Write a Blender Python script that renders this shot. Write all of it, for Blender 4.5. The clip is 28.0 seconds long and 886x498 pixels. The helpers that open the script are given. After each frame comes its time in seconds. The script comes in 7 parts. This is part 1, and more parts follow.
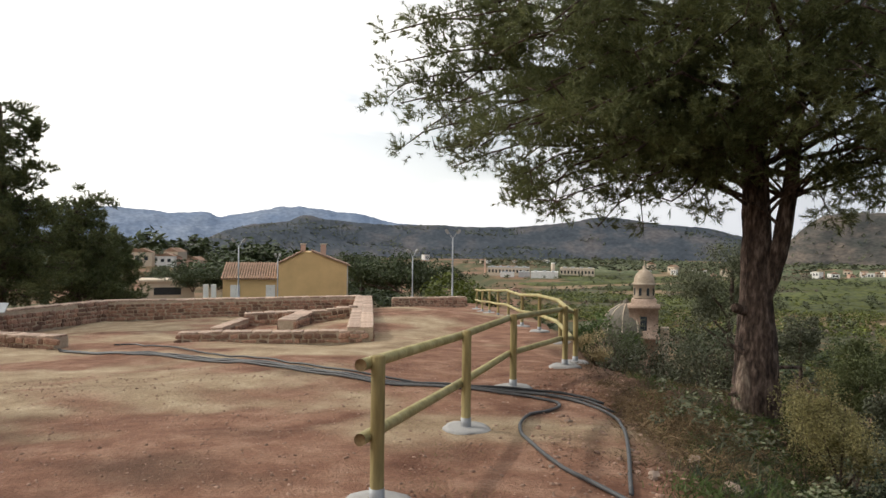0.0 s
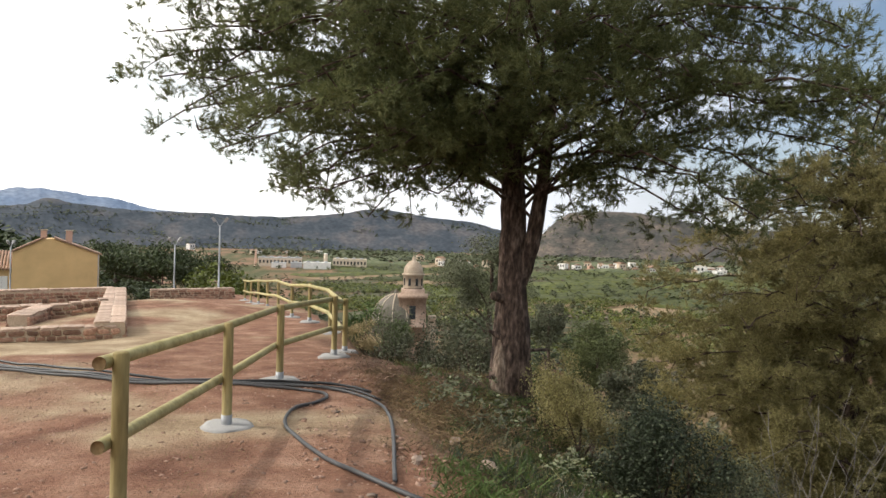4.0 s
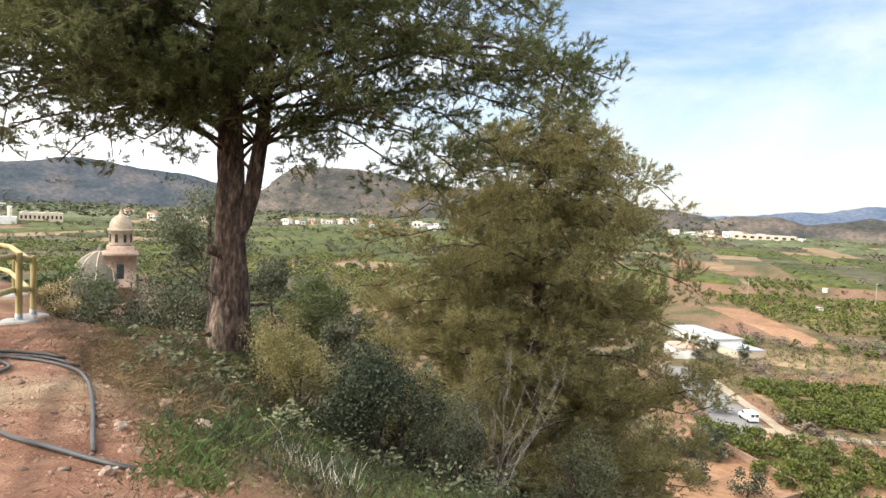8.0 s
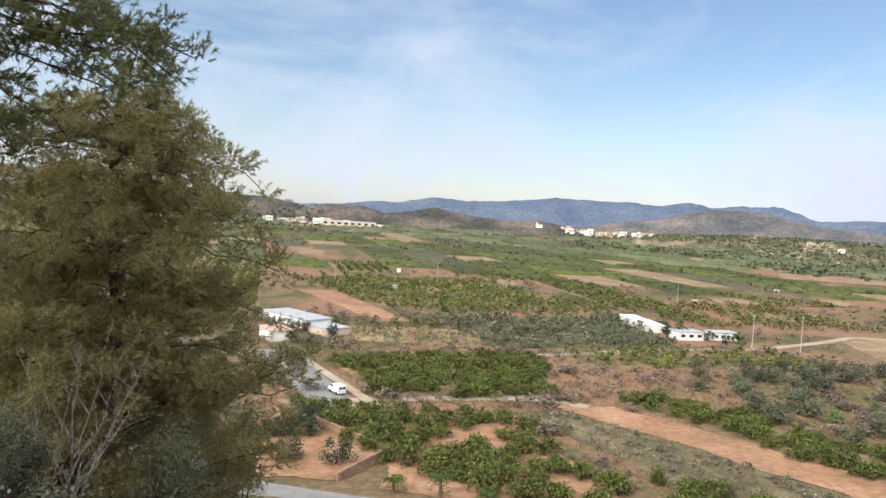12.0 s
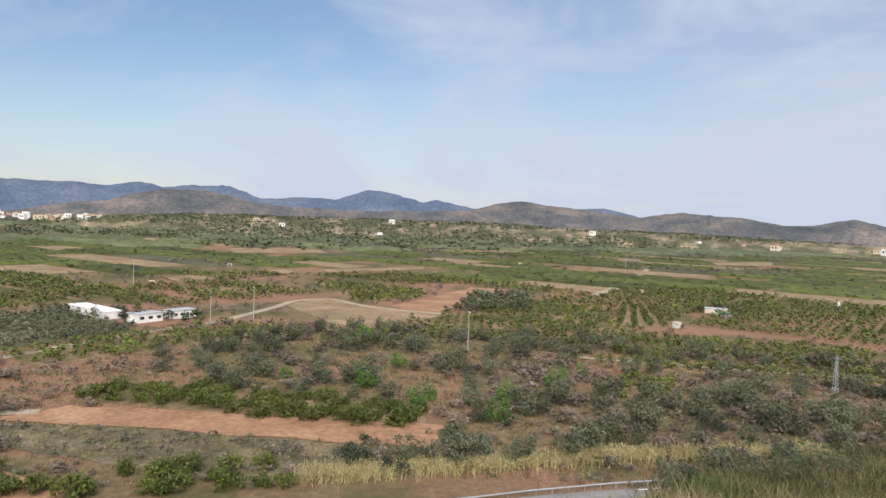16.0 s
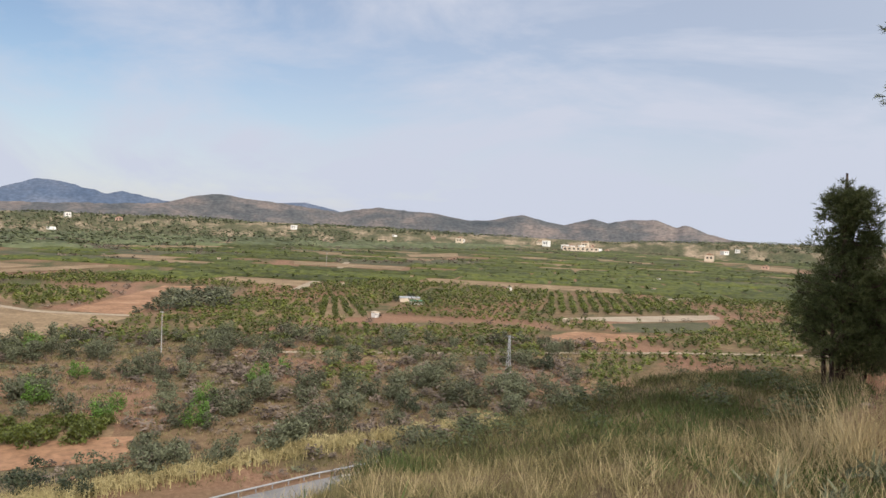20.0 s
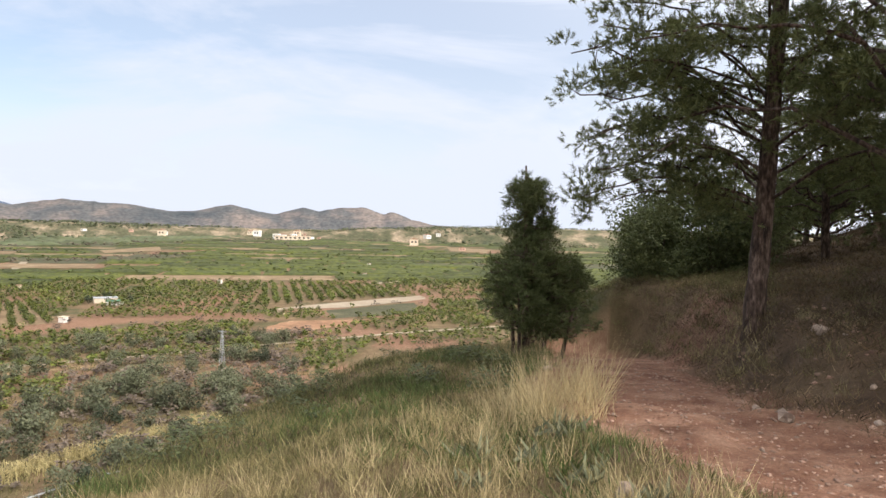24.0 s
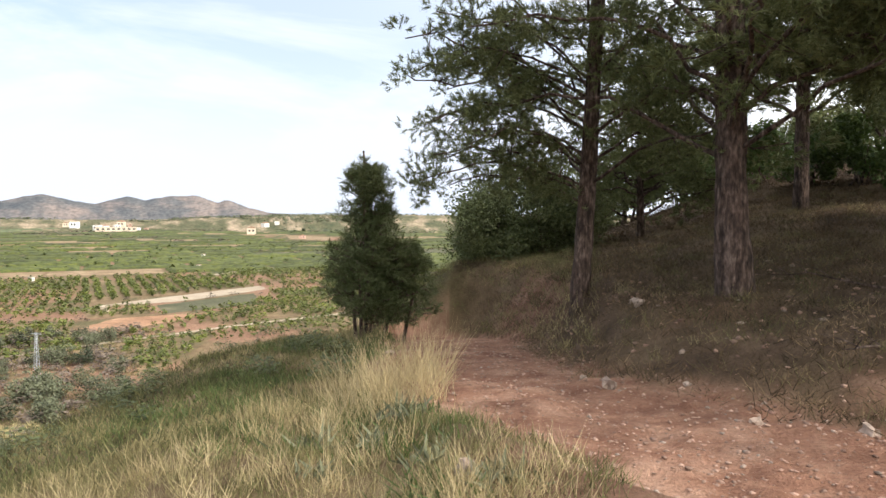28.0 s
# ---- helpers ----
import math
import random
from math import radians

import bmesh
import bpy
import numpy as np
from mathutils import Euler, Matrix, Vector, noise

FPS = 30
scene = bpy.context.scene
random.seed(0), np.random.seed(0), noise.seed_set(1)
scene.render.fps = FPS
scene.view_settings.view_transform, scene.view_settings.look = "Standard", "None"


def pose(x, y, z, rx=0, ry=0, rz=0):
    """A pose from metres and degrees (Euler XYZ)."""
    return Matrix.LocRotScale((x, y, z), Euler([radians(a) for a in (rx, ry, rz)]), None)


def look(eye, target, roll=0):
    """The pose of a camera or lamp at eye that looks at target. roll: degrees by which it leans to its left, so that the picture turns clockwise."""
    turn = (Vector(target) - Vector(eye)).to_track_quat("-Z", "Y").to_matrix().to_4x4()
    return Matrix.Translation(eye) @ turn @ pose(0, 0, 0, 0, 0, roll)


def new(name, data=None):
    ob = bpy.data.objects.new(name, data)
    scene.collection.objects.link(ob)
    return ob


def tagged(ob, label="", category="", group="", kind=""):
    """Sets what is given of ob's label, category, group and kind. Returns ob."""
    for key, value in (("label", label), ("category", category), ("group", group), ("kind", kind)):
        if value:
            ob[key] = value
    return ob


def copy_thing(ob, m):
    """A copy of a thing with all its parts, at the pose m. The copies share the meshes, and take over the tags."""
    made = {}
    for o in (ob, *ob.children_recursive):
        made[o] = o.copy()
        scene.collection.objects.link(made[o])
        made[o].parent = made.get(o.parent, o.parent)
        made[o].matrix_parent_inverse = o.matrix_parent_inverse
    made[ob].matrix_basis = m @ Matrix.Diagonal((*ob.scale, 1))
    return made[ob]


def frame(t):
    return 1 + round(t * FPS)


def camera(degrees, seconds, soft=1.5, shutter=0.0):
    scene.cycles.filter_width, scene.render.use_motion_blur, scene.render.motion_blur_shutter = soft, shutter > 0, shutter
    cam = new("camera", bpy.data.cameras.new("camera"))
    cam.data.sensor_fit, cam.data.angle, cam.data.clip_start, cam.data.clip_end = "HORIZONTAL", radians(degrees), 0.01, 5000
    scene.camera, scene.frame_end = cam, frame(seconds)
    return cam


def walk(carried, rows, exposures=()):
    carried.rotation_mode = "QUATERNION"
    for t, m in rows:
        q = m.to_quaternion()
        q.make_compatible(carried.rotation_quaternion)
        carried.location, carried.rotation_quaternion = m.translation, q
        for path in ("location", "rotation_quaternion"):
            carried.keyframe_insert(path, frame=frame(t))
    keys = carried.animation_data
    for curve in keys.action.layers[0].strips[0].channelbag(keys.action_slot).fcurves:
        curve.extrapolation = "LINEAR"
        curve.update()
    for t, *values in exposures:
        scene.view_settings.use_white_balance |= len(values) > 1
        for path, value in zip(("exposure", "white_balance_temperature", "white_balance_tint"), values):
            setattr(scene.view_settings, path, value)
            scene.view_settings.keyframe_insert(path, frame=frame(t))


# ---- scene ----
cam = camera(63.66, 28.0)
ROWS = [
    (0.0, -0.166, -0.086, 1.695, 89.44, -0.69, 0.01),
    (0.5, -0.162, -0.068, 1.693, 89.18, -0.87, -1.22),
    (1.0, -0.161, -0.050, 1.688, 89.09, -1.10, -3.12),
    (1.5, -0.149, -0.041, 1.686, 89.09, -1.22, -5.50),
    (2.0, -0.140, -0.020, 1.683, 89.09, -1.39, -7.97),
    (2.5, -0.130, -0.005, 1.681, 89.09, -1.48, -10.42),
    (3.0, -0.115, 0.013, 1.679, 89.06, -1.46, -12.89),
    (3.5, -0.107, 0.030, 1.676, 89.08, -1.52, -15.44),
    (5.5, -0.048, 0.094, 1.648, 88.39, -1.88, -26.01),
    (6.0, -0.035, 0.084, 1.645, 87.91, -1.94, -28.63),
    (6.5, -0.030, 0.065, 1.639, 87.42, -2.05, -31.26),
    (7.0, -0.029, 0.050, 1.637, 86.94, -2.29, -33.89),
    (7.5, -0.029, 0.039, 1.634, 86.50, -2.48, -36.61),
    (8.0, -0.036, 0.048, 1.632, 86.29, -2.54, -39.94),
    (8.5, -0.052, 0.051, 1.641, 86.25, -2.63, -43.86),
    (9.0, -0.048, 0.054, 1.636, 86.41, -2.61, -47.79),
    (9.5, -0.022, 0.047, 1.628, 86.59, -2.66, -51.59),
    (10.0, 0.045, 0.044, 1.625, 86.79, -2.70, -55.41),
    (10.5, 0.094, 0.024, 1.624, 86.96, -2.93, -59.20),
    (11.0, 0.121, -0.002, 1.627, 87.05, -3.19, -63.10),
    (11.5, 0.137, -0.035, 1.629, 87.05, -3.57, -67.18),
    (13.5, 0.110, 0.032, 1.640, 86.48, -3.25, -87.66),
    (14.0, 0.107, 0.036, 1.641, 86.55, -3.01, -93.74),
    (14.5, 0.097, 0.040, 1.641, 86.71, -2.82, -99.86),
    (15.0, 0.081, 0.047, 1.642, 86.97, -2.66, -105.40),
    (15.5, 0.072, 0.052, 1.643, 87.24, -2.45, -109.99),
    (16.0, 0.063, 0.054, 1.640, 87.51, -2.21, -113.67),
    (16.5, 0.048, 0.057, 1.637, 87.78, -1.94, -116.97),
    (17.0, 0.027, 0.056, 1.635, 87.98, -1.78, -120.28),
    (17.5, 0.013, 0.056, 1.633, 88.06, -1.72, -123.67),
    (18.0, 0.002, 0.048, 1.632, 88.05, -1.68, -127.04),
    (18.5, -0.002, 0.036, 1.630, 87.97, -1.71, -130.12),
    (19.0, -0.003, 0.018, 1.629, 87.92, -1.96, -132.87),
    (19.5, 0.006, -0.002, 1.629, 87.95, -2.24, -135.28),
    (20.0, 0.020, -0.020, 1.629, 88.00, -2.45, -137.31),
    (20.5, 0.033, -0.037, 1.630, 88.02, -2.36, -139.30),
    (21.0, 0.036, -0.041, 1.638, 88.01, -2.26, -141.70),
    (21.5, 0.040, -0.042, 1.643, 88.04, -1.96, -144.58),
    (23.5, 0.062, -0.051, 1.673, 87.91, -1.10, -157.27),
    (24.0, 0.054, -0.053, 1.681, 87.80, -1.13, -160.17),
    (24.5, 0.051, -0.064, 1.674, 87.75, -1.42, -162.84),
    (25.0, 0.050, -0.081, 1.669, 87.72, -1.69, -165.21),
    (25.5, 0.048, -0.110, 1.661, 87.64, -1.75, -167.20),
    (26.0, 0.054, -0.127, 1.656, 87.50, -1.64, -168.81),
    (26.5, 0.056, -0.148, 1.652, 87.29, -1.37, -170.07),
    (27.0, 0.046, -0.145, 1.657, 87.07, -0.90, -171.07),
    (27.5, 0.041, -0.124, 1.659, 86.91, -0.46, -172.02),
    (28.0, 0.033, -0.121, 1.663, 86.86, -0.25, -172.90),
]
walk(cam, [(t, pose(*r)) for t, *r in ROWS], [(0.0, -0.46, 6450, 10), (3.5, -0.2, 6450, 10), (5.5, 0.45, 6450, 10), (7.0, 0.65, 6450, 10), (9.5, 0.57, 6400, 10), (11.5, 0.32, 6250, 11), (14.0, -0.08, 6100, 13.5), (20.0, -0.15, 6400, 13.5), (24.0, 0.32, 6450, 12.5), (28.0, 0.58, 6350, 11)])

# ---------------------------------------------------------------- light
SUN_AZ, SUN_EL = 292.0, 34.0
world = bpy.data.worlds.new("world")
scene.world = world
world.use_nodes = True
wn, wl = world.node_tree.nodes, world.node_tree.links
wn.clear()
w_out = wn.new("ShaderNodeOutputWorld")
w_bg = wn.new("ShaderNodeBackground")
w_sky = wn.new("ShaderNodeTexSky")
w_sky.sky_type, w_sky.sun_disc = "NISHITA", False
w_sky.sun_elevation, w_sky.sun_rotation = radians(SUN_EL), radians(SUN_AZ)
w_sky.air_density, w_sky.dust_density, w_sky.ozone_density = 1.15, 0.4, 2.6
w_co = wn.new("ShaderNodeTexCoord")
w_map = wn.new("ShaderNodeMapping")
w_map.inputs["Scale"].default_value = (1.2, 2.2, 5.5)
w_map.inputs["Rotation"].default_value = (0.15, 0.0, 0.5)
w_noise = wn.new("ShaderNodeTexNoise")
w_noise.inputs["Scale"].default_value = 1.35
w_noise.inputs["Detail"].default_value = 7.0
w_noise.inputs["Roughness"].default_value = 0.58
w_noise.inputs["Distortion"].default_value = 0.5
w_ramp = wn.new("ShaderNodeValToRGB")
w_ramp.color_ramp.elements[0].position, w_ramp.color_ramp.elements[1].position = 0.43, 0.66
w_ramp.color_ramp.elements[0].color, w_ramp.color_ramp.elements[1].color = (0.04, 0.04, 0.04, 1), (0.66, 0.68, 0.68, 1)
w_mix = wn.new("ShaderNodeMixRGB")
w_dot = wn.new("ShaderNodeVectorMath")
w_dot.operation = "DOT_PRODUCT"
w_dot.inputs[1].default_value = (math.sin(radians(SUN_AZ)) * math.cos(radians(SUN_EL)), math.cos(radians(SUN_AZ)) * math.cos(radians(SUN_EL)), math.sin(radians(SUN_EL)))
w_veil = wn.new("ShaderNodeMapRange")
w_veil.interpolation_type = "SMOOTHSTEP"
w_veil.inputs["From Min"].default_value, w_veil.inputs["From Max"].default_value = -0.45, 0.95
w_veil.inputs["To Min"].default_value, w_veil.inputs["To Max"].default_value = 0.0, 1.0
w_thick = wn.new("ShaderNodeMath")
w_thick.operation = "MULTIPLY_ADD"
w_thick.inputs[1].default_value = 0.62
w_thick.use_clamp = True
w_tint = wn.new("ShaderNodeMixRGB")
w_tint.inputs["Color1"].default_value, w_tint.inputs["Color2"].default_value = (6.1, 6.6, 7.5, 1), (21.0, 20.4, 19.2, 1)
wl.new(w_co.outputs["Generated"], w_dot.inputs[0])
wl.new(w_dot.outputs["Value"], w_veil.inputs["Value"])
wl.new(w_veil.outputs["Result"], w_thick.inputs[0])
wl.new(w_veil.outputs["Result"], w_tint.inputs["Fac"])
wl.new(w_tint.outputs["Color"], w_mix.inputs["Color2"])
wl.new(w_co.outputs["Generated"], w_map.inputs["Vector"])
wl.new(w_map.outputs["Vector"], w_noise.inputs["Vector"])
wl.new(w_noise.outputs["Fac"], w_ramp.inputs["Fac"])
wl.new(w_ramp.outputs["Color"], w_thick.inputs[2])
w_sep = wn.new("ShaderNodeSeparateXYZ")
w_low = wn.new("ShaderNodeMapRange")
w_low.interpolation_type = "SMOOTHSTEP"
w_low.inputs["From Min"].default_value, w_low.inputs["From Max"].default_value = 0.0, 0.22
w_low.inputs["To Min"].default_value, w_low.inputs["To Max"].default_value = 0.42, 0.0
w_sum = wn.new("ShaderNodeMath")
w_sum.operation, w_sum.use_clamp = "ADD", True
wl.new(w_co.outputs["Generated"], w_sep.inputs["Vector"])
wl.new(w_sep.outputs["Z"], w_low.inputs["Value"])
wl.new(w_low.outputs["Result"], w_sum.inputs[0])
wl.new(w_thick.outputs["Value"], w_sum.inputs[1])
w_south = wn.new("ShaderNodeVectorMath")
w_south.operation = "DOT_PRODUCT"
w_south.inputs[1].default_value = (-0.05, -0.96, 0.25)
w_bank = wn.new("ShaderNodeMapRange")
w_bank.interpolation_type = "SMOOTHSTEP"
w_bank.inputs["From Min"].default_value, w_bank.inputs["From Max"].default_value = 0.1, 1.0
w_bank.inputs["To Min"].default_value, w_bank.inputs["To Max"].default_value = 0.0, 0.55
w_all = wn.new("ShaderNodeMath")
w_all.operation, w_all.use_clamp = "ADD", True
wl.new(w_co.outputs["Generated"], w_south.inputs[0])
wl.new(w_south.outputs["Value"], w_bank.inputs["Value"])
wl.new(w_sum.outputs["Value"], w_all.inputs[0])
wl.new(w_bank.outputs["Result"], w_all.inputs[1])
wl.new(w_all.outputs["Value"], w_mix.inputs["Fac"])
wl.new(w_sky.outputs["Color"], w_mix.inputs["Color1"])
wl.new(w_mix.outputs["Color"], w_bg.inputs["Color"])
wl.new(w_bg.outputs["Background"], w_out.inputs["Surface"])
w_bg.inputs["Strength"].default_value = 0.11

sun_data = bpy.data.lights.new("sun", "SUN")
sun_data.energy, sun_data.angle, sun_data.color = 2.6, radians(1.5), (1.0, 0.94, 0.85)
sun = new("sun", sun_data)
sun.matrix_basis = look((60 * math.sin(radians(SUN_AZ)), 60 * math.cos(radians(SUN_AZ)), 60 * math.tan(radians(SUN_EL))), (0, 0, 0))

# ---------------------------------------------------------------- materials


def material(name, stops, scale=1.0, detail=5.0, rough=0.85, bump=0.3, bump_scale=None, fine=None, fine_scale=40.0, metal=0.0,
             tone=0.0, island=0.0, obj=0.0, coord="Object", spec=0.3, trans=0.0, stretch=(1, 1, 1), glow=None):
    """A surface of noise-driven colour stops, a finer second noise, a bump, and variation from piece to piece."""
    m = bpy.data.materials.new(name)
    m.use_nodes = True
    n, l = m.node_tree.nodes, m.node_tree.links
    b = n["Principled BSDF"]
    b.inputs["Roughness"].default_value = rough
    b.inputs["Metallic"].default_value = metal
    b.inputs["Specular IOR Level"].default_value = spec
    mp = n.new("ShaderNodeMapping")
    mp.inputs["Scale"].default_value = stretch
    if coord == "drape":
        co = n.new("ShaderNodeAttribute")
        co.attribute_name = "drape"
        l.new(co.outputs["Vector"], mp.inputs["Vector"])
    else:
        co = n.new("ShaderNodeTexCoord")
        l.new(co.outputs[coord], mp.inputs["Vector"])
    a = n.new("ShaderNodeTexNoise")
    a.inputs["Scale"].default_value, a.inputs["Detail"].default_value, a.inputs["Roughness"].default_value = scale, detail, 0.6
    l.new(mp.outputs["Vector"], a.inputs["Vector"])
    r = n.new("ShaderNodeValToRGB")
    els = r.color_ramp.elements
    while len(els) < len(stops):
        els.new(0.5)
    for e, (p, c) in zip(els, stops):
        e.position, e.color = p, (*c, 1)
    l.new(a.outputs["Fac"], r.inputs["Fac"])
    colour = r.outputs["Color"]
    f = n.new("ShaderNodeTexNoise")
    f.inputs["Scale"].default_value, f.inputs["Detail"].default_value = fine_scale, 3.0
    l.new(mp.outputs["Vector"], f.inputs["Vector"])
    if fine:
        mr = n.new("ShaderNodeMapRange")
        mr.inputs["From Min"].default_value, mr.inputs["From Max"].default_value = 0.3, 0.7
        mr.inputs["To Min"].default_value, mr.inputs["To Max"].default_value = 1 - fine, 1 + fine
        l.new(f.outputs["Fac"], mr.inputs["Value"])
        colour = scaled(n, l, colour, mr.outputs["Result"])
    if island:
        g = n.new("ShaderNodeNewGeometry")
        colour = scaled(n, l, colour, spread(n, l, g.outputs["Random Per Island"], island))
    if tone:
        ta, tm = n.new("ShaderNodeAttribute"), n.new("ShaderNodeMath")
        ta.attribute_name = "tone"
        tm.operation = "MULTIPLY_ADD"
        tm.inputs[1].default_value, tm.inputs[2].default_value = tone, 1.0
        l.new(ta.outputs["Fac"], tm.inputs[0])
        colour = scaled(n, l, colour, tm.outputs["Value"])
    if obj:
        o = n.new("ShaderNodeObjectInfo")
        colour = scaled(n, l, colour, spread(n, l, o.outputs["Random"], obj))
    l.new(colour, b.inputs["Base Color"])
    if bump:
        bp = n.new("ShaderNodeBump")
        bp.inputs["Strength"].default_value, bp.inputs["Distance"].default_value = bump, 0.02 if bump_scale is None else bump_scale
        l.new(f.outputs["Fac"], bp.inputs["Height"])
        l.new(bp.outputs["Normal"], b.inputs["Normal"])
    if trans:
        t = n.new("ShaderNodeBsdfTranslucent")
        mx = n.new("ShaderNodeMixShader")
        mx.inputs["Fac"].default_value = trans
        l.new(colour, t.inputs["Color"])
        l.new(b.outputs["BSDF"], mx.inputs[1])
        l.new(t.outputs["BSDF"], mx.inputs[2])
        l.new(mx.outputs["Shader"], n["Material Output"].inputs["Surface"])
    # Only the hills glow: it is haze painted on, not a lamp.
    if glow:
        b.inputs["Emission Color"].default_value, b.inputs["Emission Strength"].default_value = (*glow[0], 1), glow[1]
    return m


def scaled(n, l, colour, value):
    v = n.new("ShaderNodeVectorMath")
    v.operation = "SCALE"
    l.new(colour, v.inputs[0])
    l.new(value, v.inputs["Scale"])
    return v.outputs["Vector"]


def spread(n, l, value, amount):
    mr = n.new("ShaderNodeMapRange")
    mr.inputs["To Min"].default_value, mr.inputs["To Max"].default_value = 1 - amount, 1 + amount
    l.new(value, mr.inputs["Value"])
    return mr.outputs["Result"]


def plain(name, c, rough=0.6, metal=0.0, vary=0.12, scale=3.0, bump=0.1, **k):
    lo, hi = tuple(v * (1 - vary) for v in c), tuple(min(1, v * (1 + vary)) for v in c)
    return material(name, [(0.3, lo), (0.7, hi)], scale=scale, rough=rough, metal=metal, bump=bump, fine=0.06, **k)


M_NEEDLE = material("pine_needles", [(0.3, (0.10, 0.114, 0.042)), (0.7, (0.205, 0.22, 0.09))], scale=0.9, rough=0.6, bump=0, island=0.45, trans=0.33)
M_NEEDLE_DRY = material("thin_pine_needles", [(0.3, (0.225, 0.20, 0.082)), (0.7, (0.39, 0.34, 0.155))], scale=0.8, rough=0.65, bump=0, island=0.45, trans=0.4)
M_NEEDLE_DARK = material("dark_needles", [(0.3, (0.035, 0.05, 0.02)), (0.7, (0.075, 0.095, 0.038))], scale=0.9, rough=0.6, bump=0, island=0.4, trans=0.2)
M_EVERGREEN = material("evergreen_needles", [(0.3, (0.075, 0.095, 0.036)), (0.7, (0.16, 0.175, 0.07))], scale=0.9, rough=0.6, bump=0, island=0.45, trans=0.3)
M_BARK = material("pine_bark", [(0.32, (0.032, 0.022, 0.017)), (0.5, (0.09, 0.06, 0.046)), (0.68, (0.20, 0.145, 0.115))], scale=11, detail=8, rough=0.95, bump=1.0, bump_scale=0.06, fine=0.35, fine_scale=22, stretch=(1, 1, 0.33))
M_BARK_GREY = material("dead_wood", [(0.3, (0.22, 0.19, 0.16)), (0.7, (0.42, 0.38, 0.34))], scale=6, rough=0.9, bump=0.5, fine=0.2, stretch=(1, 1, 0.3))
M_CITRUS = material("citrus_leaves", [(0.3, (0.0561, 0.0731, 0.0119)), (0.7, (0.136, 0.151, 0.0289))], scale=0.08, rough=0.5, bump=0, island=0.4, trans=0.12, obj=0.25, tone=0.3)
M_CITRUS_FAR = material("far_citrus_leaves", [(0.3, (0.0616, 0.081, 0.0158)), (0.7, (0.113, 0.13, 0.029))], scale=0.02, rough=0.6, bump=0, island=0.3, trans=0.08, tone=0.35)
M_OLIVE = material("olive_leaves", [(0.3, (0.0723, 0.0816, 0.0425)), (0.7, (0.157, 0.162, 0.0952))], scale=0.1, rough=0.6, bump=0, island=0.4, trans=0.1, obj=0.3, tone=0.35)
M_BARE = material("bare_scrub", [(0.3, (0.1, 0.076, 0.0584)), (0.7, (0.2, 0.156, 0.12))], scale=0.12, rough=0.9, bump=0, island=0.4, tone=0.35)
M_FARWOOD = material("far_wood_leaves", [(0.3, (0.06, 0.075, 0.036)), (0.7, (0.125, 0.135, 0.07))], scale=0.02, rough=0.7, bump=0, island=0.25, trans=0.1, tone=0.4)
M_BRIGHT = material("fresh_leaves", [(0.3, (0.09, 0.17, 0.03)), (0.7, (0.16, 0.27, 0.055))], scale=0.6, rough=0.5, bump=0, island=0.4, trans=0.3)
M_BUSH = material("bush_leaves", [(0.3, (0.026, 0.036, 0.018)), (0.7, (0.07, 0.085, 0.045))], scale=1.2, rough=0.55, bump=0, island=0.45, trans=0.15)
M_STRAW = material("straw", [(0.3, (0.36, 0.28, 0.14)), (0.7, (0.58, 0.47, 0.27))], scale=1.5, rough=0.8, bump=0, island=0.3, trans=0.25)
M_GRASS = material("grass_blades", [(0.3, (0.075, 0.088, 0.03)), (0.48, (0.155, 0.145, 0.058)), (0.64, (0.36, 0.295, 0.15))], scale=0.45, rough=0.75, bump=0, island=0.55, trans=0.25)
# Dry grass and litter tones, darkened so the colour carries the pines' shade.
M_BANK = material("dry_bank_litter_shaded", [(0.3, (0.051, 0.0357, 0.0187)), (0.55, (0.0978, 0.0697, 0.0357)), (0.72, (0.187, 0.136, 0.0723))], scale=0.6, rough=0.85, bump=0, island=0.6, trans=0.2)
M_WEED = material("green_weeds", [(0.3, (0.05, 0.082, 0.022)), (0.7, (0.12, 0.17, 0.045))], scale=1.5, rough=0.6, bump=0, island=0.35, trans=0.25)
M_FLOWER = material("pale_flower_stalks", [(0.3, (0.34, 0.32, 0.24)), (0.7, (0.66, 0.62, 0.55))], scale=4, rough=0.8, bump=0, island=0.4, trans=0.2)
M_LITTER = material("dry_litter", [(0.3, (0.12, 0.078, 0.042)), (0.55, (0.22, 0.15, 0.08)), (0.72, (0.36, 0.26, 0.15))], scale=0.9, rough=0.85, bump=0, island=0.5, trans=0.1)
M_BARK_PALE = material("pale_flaking_bark", [(0.32, (0.09, 0.062, 0.046)), (0.5, (0.20, 0.145, 0.11)), (0.68, (0.34, 0.27, 0.21))], scale=12, detail=8, rough=0.95, bump=1.0, bump_scale=0.05, fine=0.35, fine_scale=24, stretch=(1, 1, 0.3))
M_SCRUB = material("dark_green_scrub", [(0.3, (0.045, 0.06, 0.022)), (0.7, (0.105, 0.12, 0.045))], scale=0.8, rough=0.65, bump=0, island=0.45, trans=0.2)
M_CANE = material("cane_reeds", [(0.3, (0.34, 0.28, 0.13)), (0.7, (0.50, 0.43, 0.22))], scale=0.2, rough=0.8, bump=0, island=0.3, trans=0.2)

# ---------------------------------------------------------------- mesh helpers


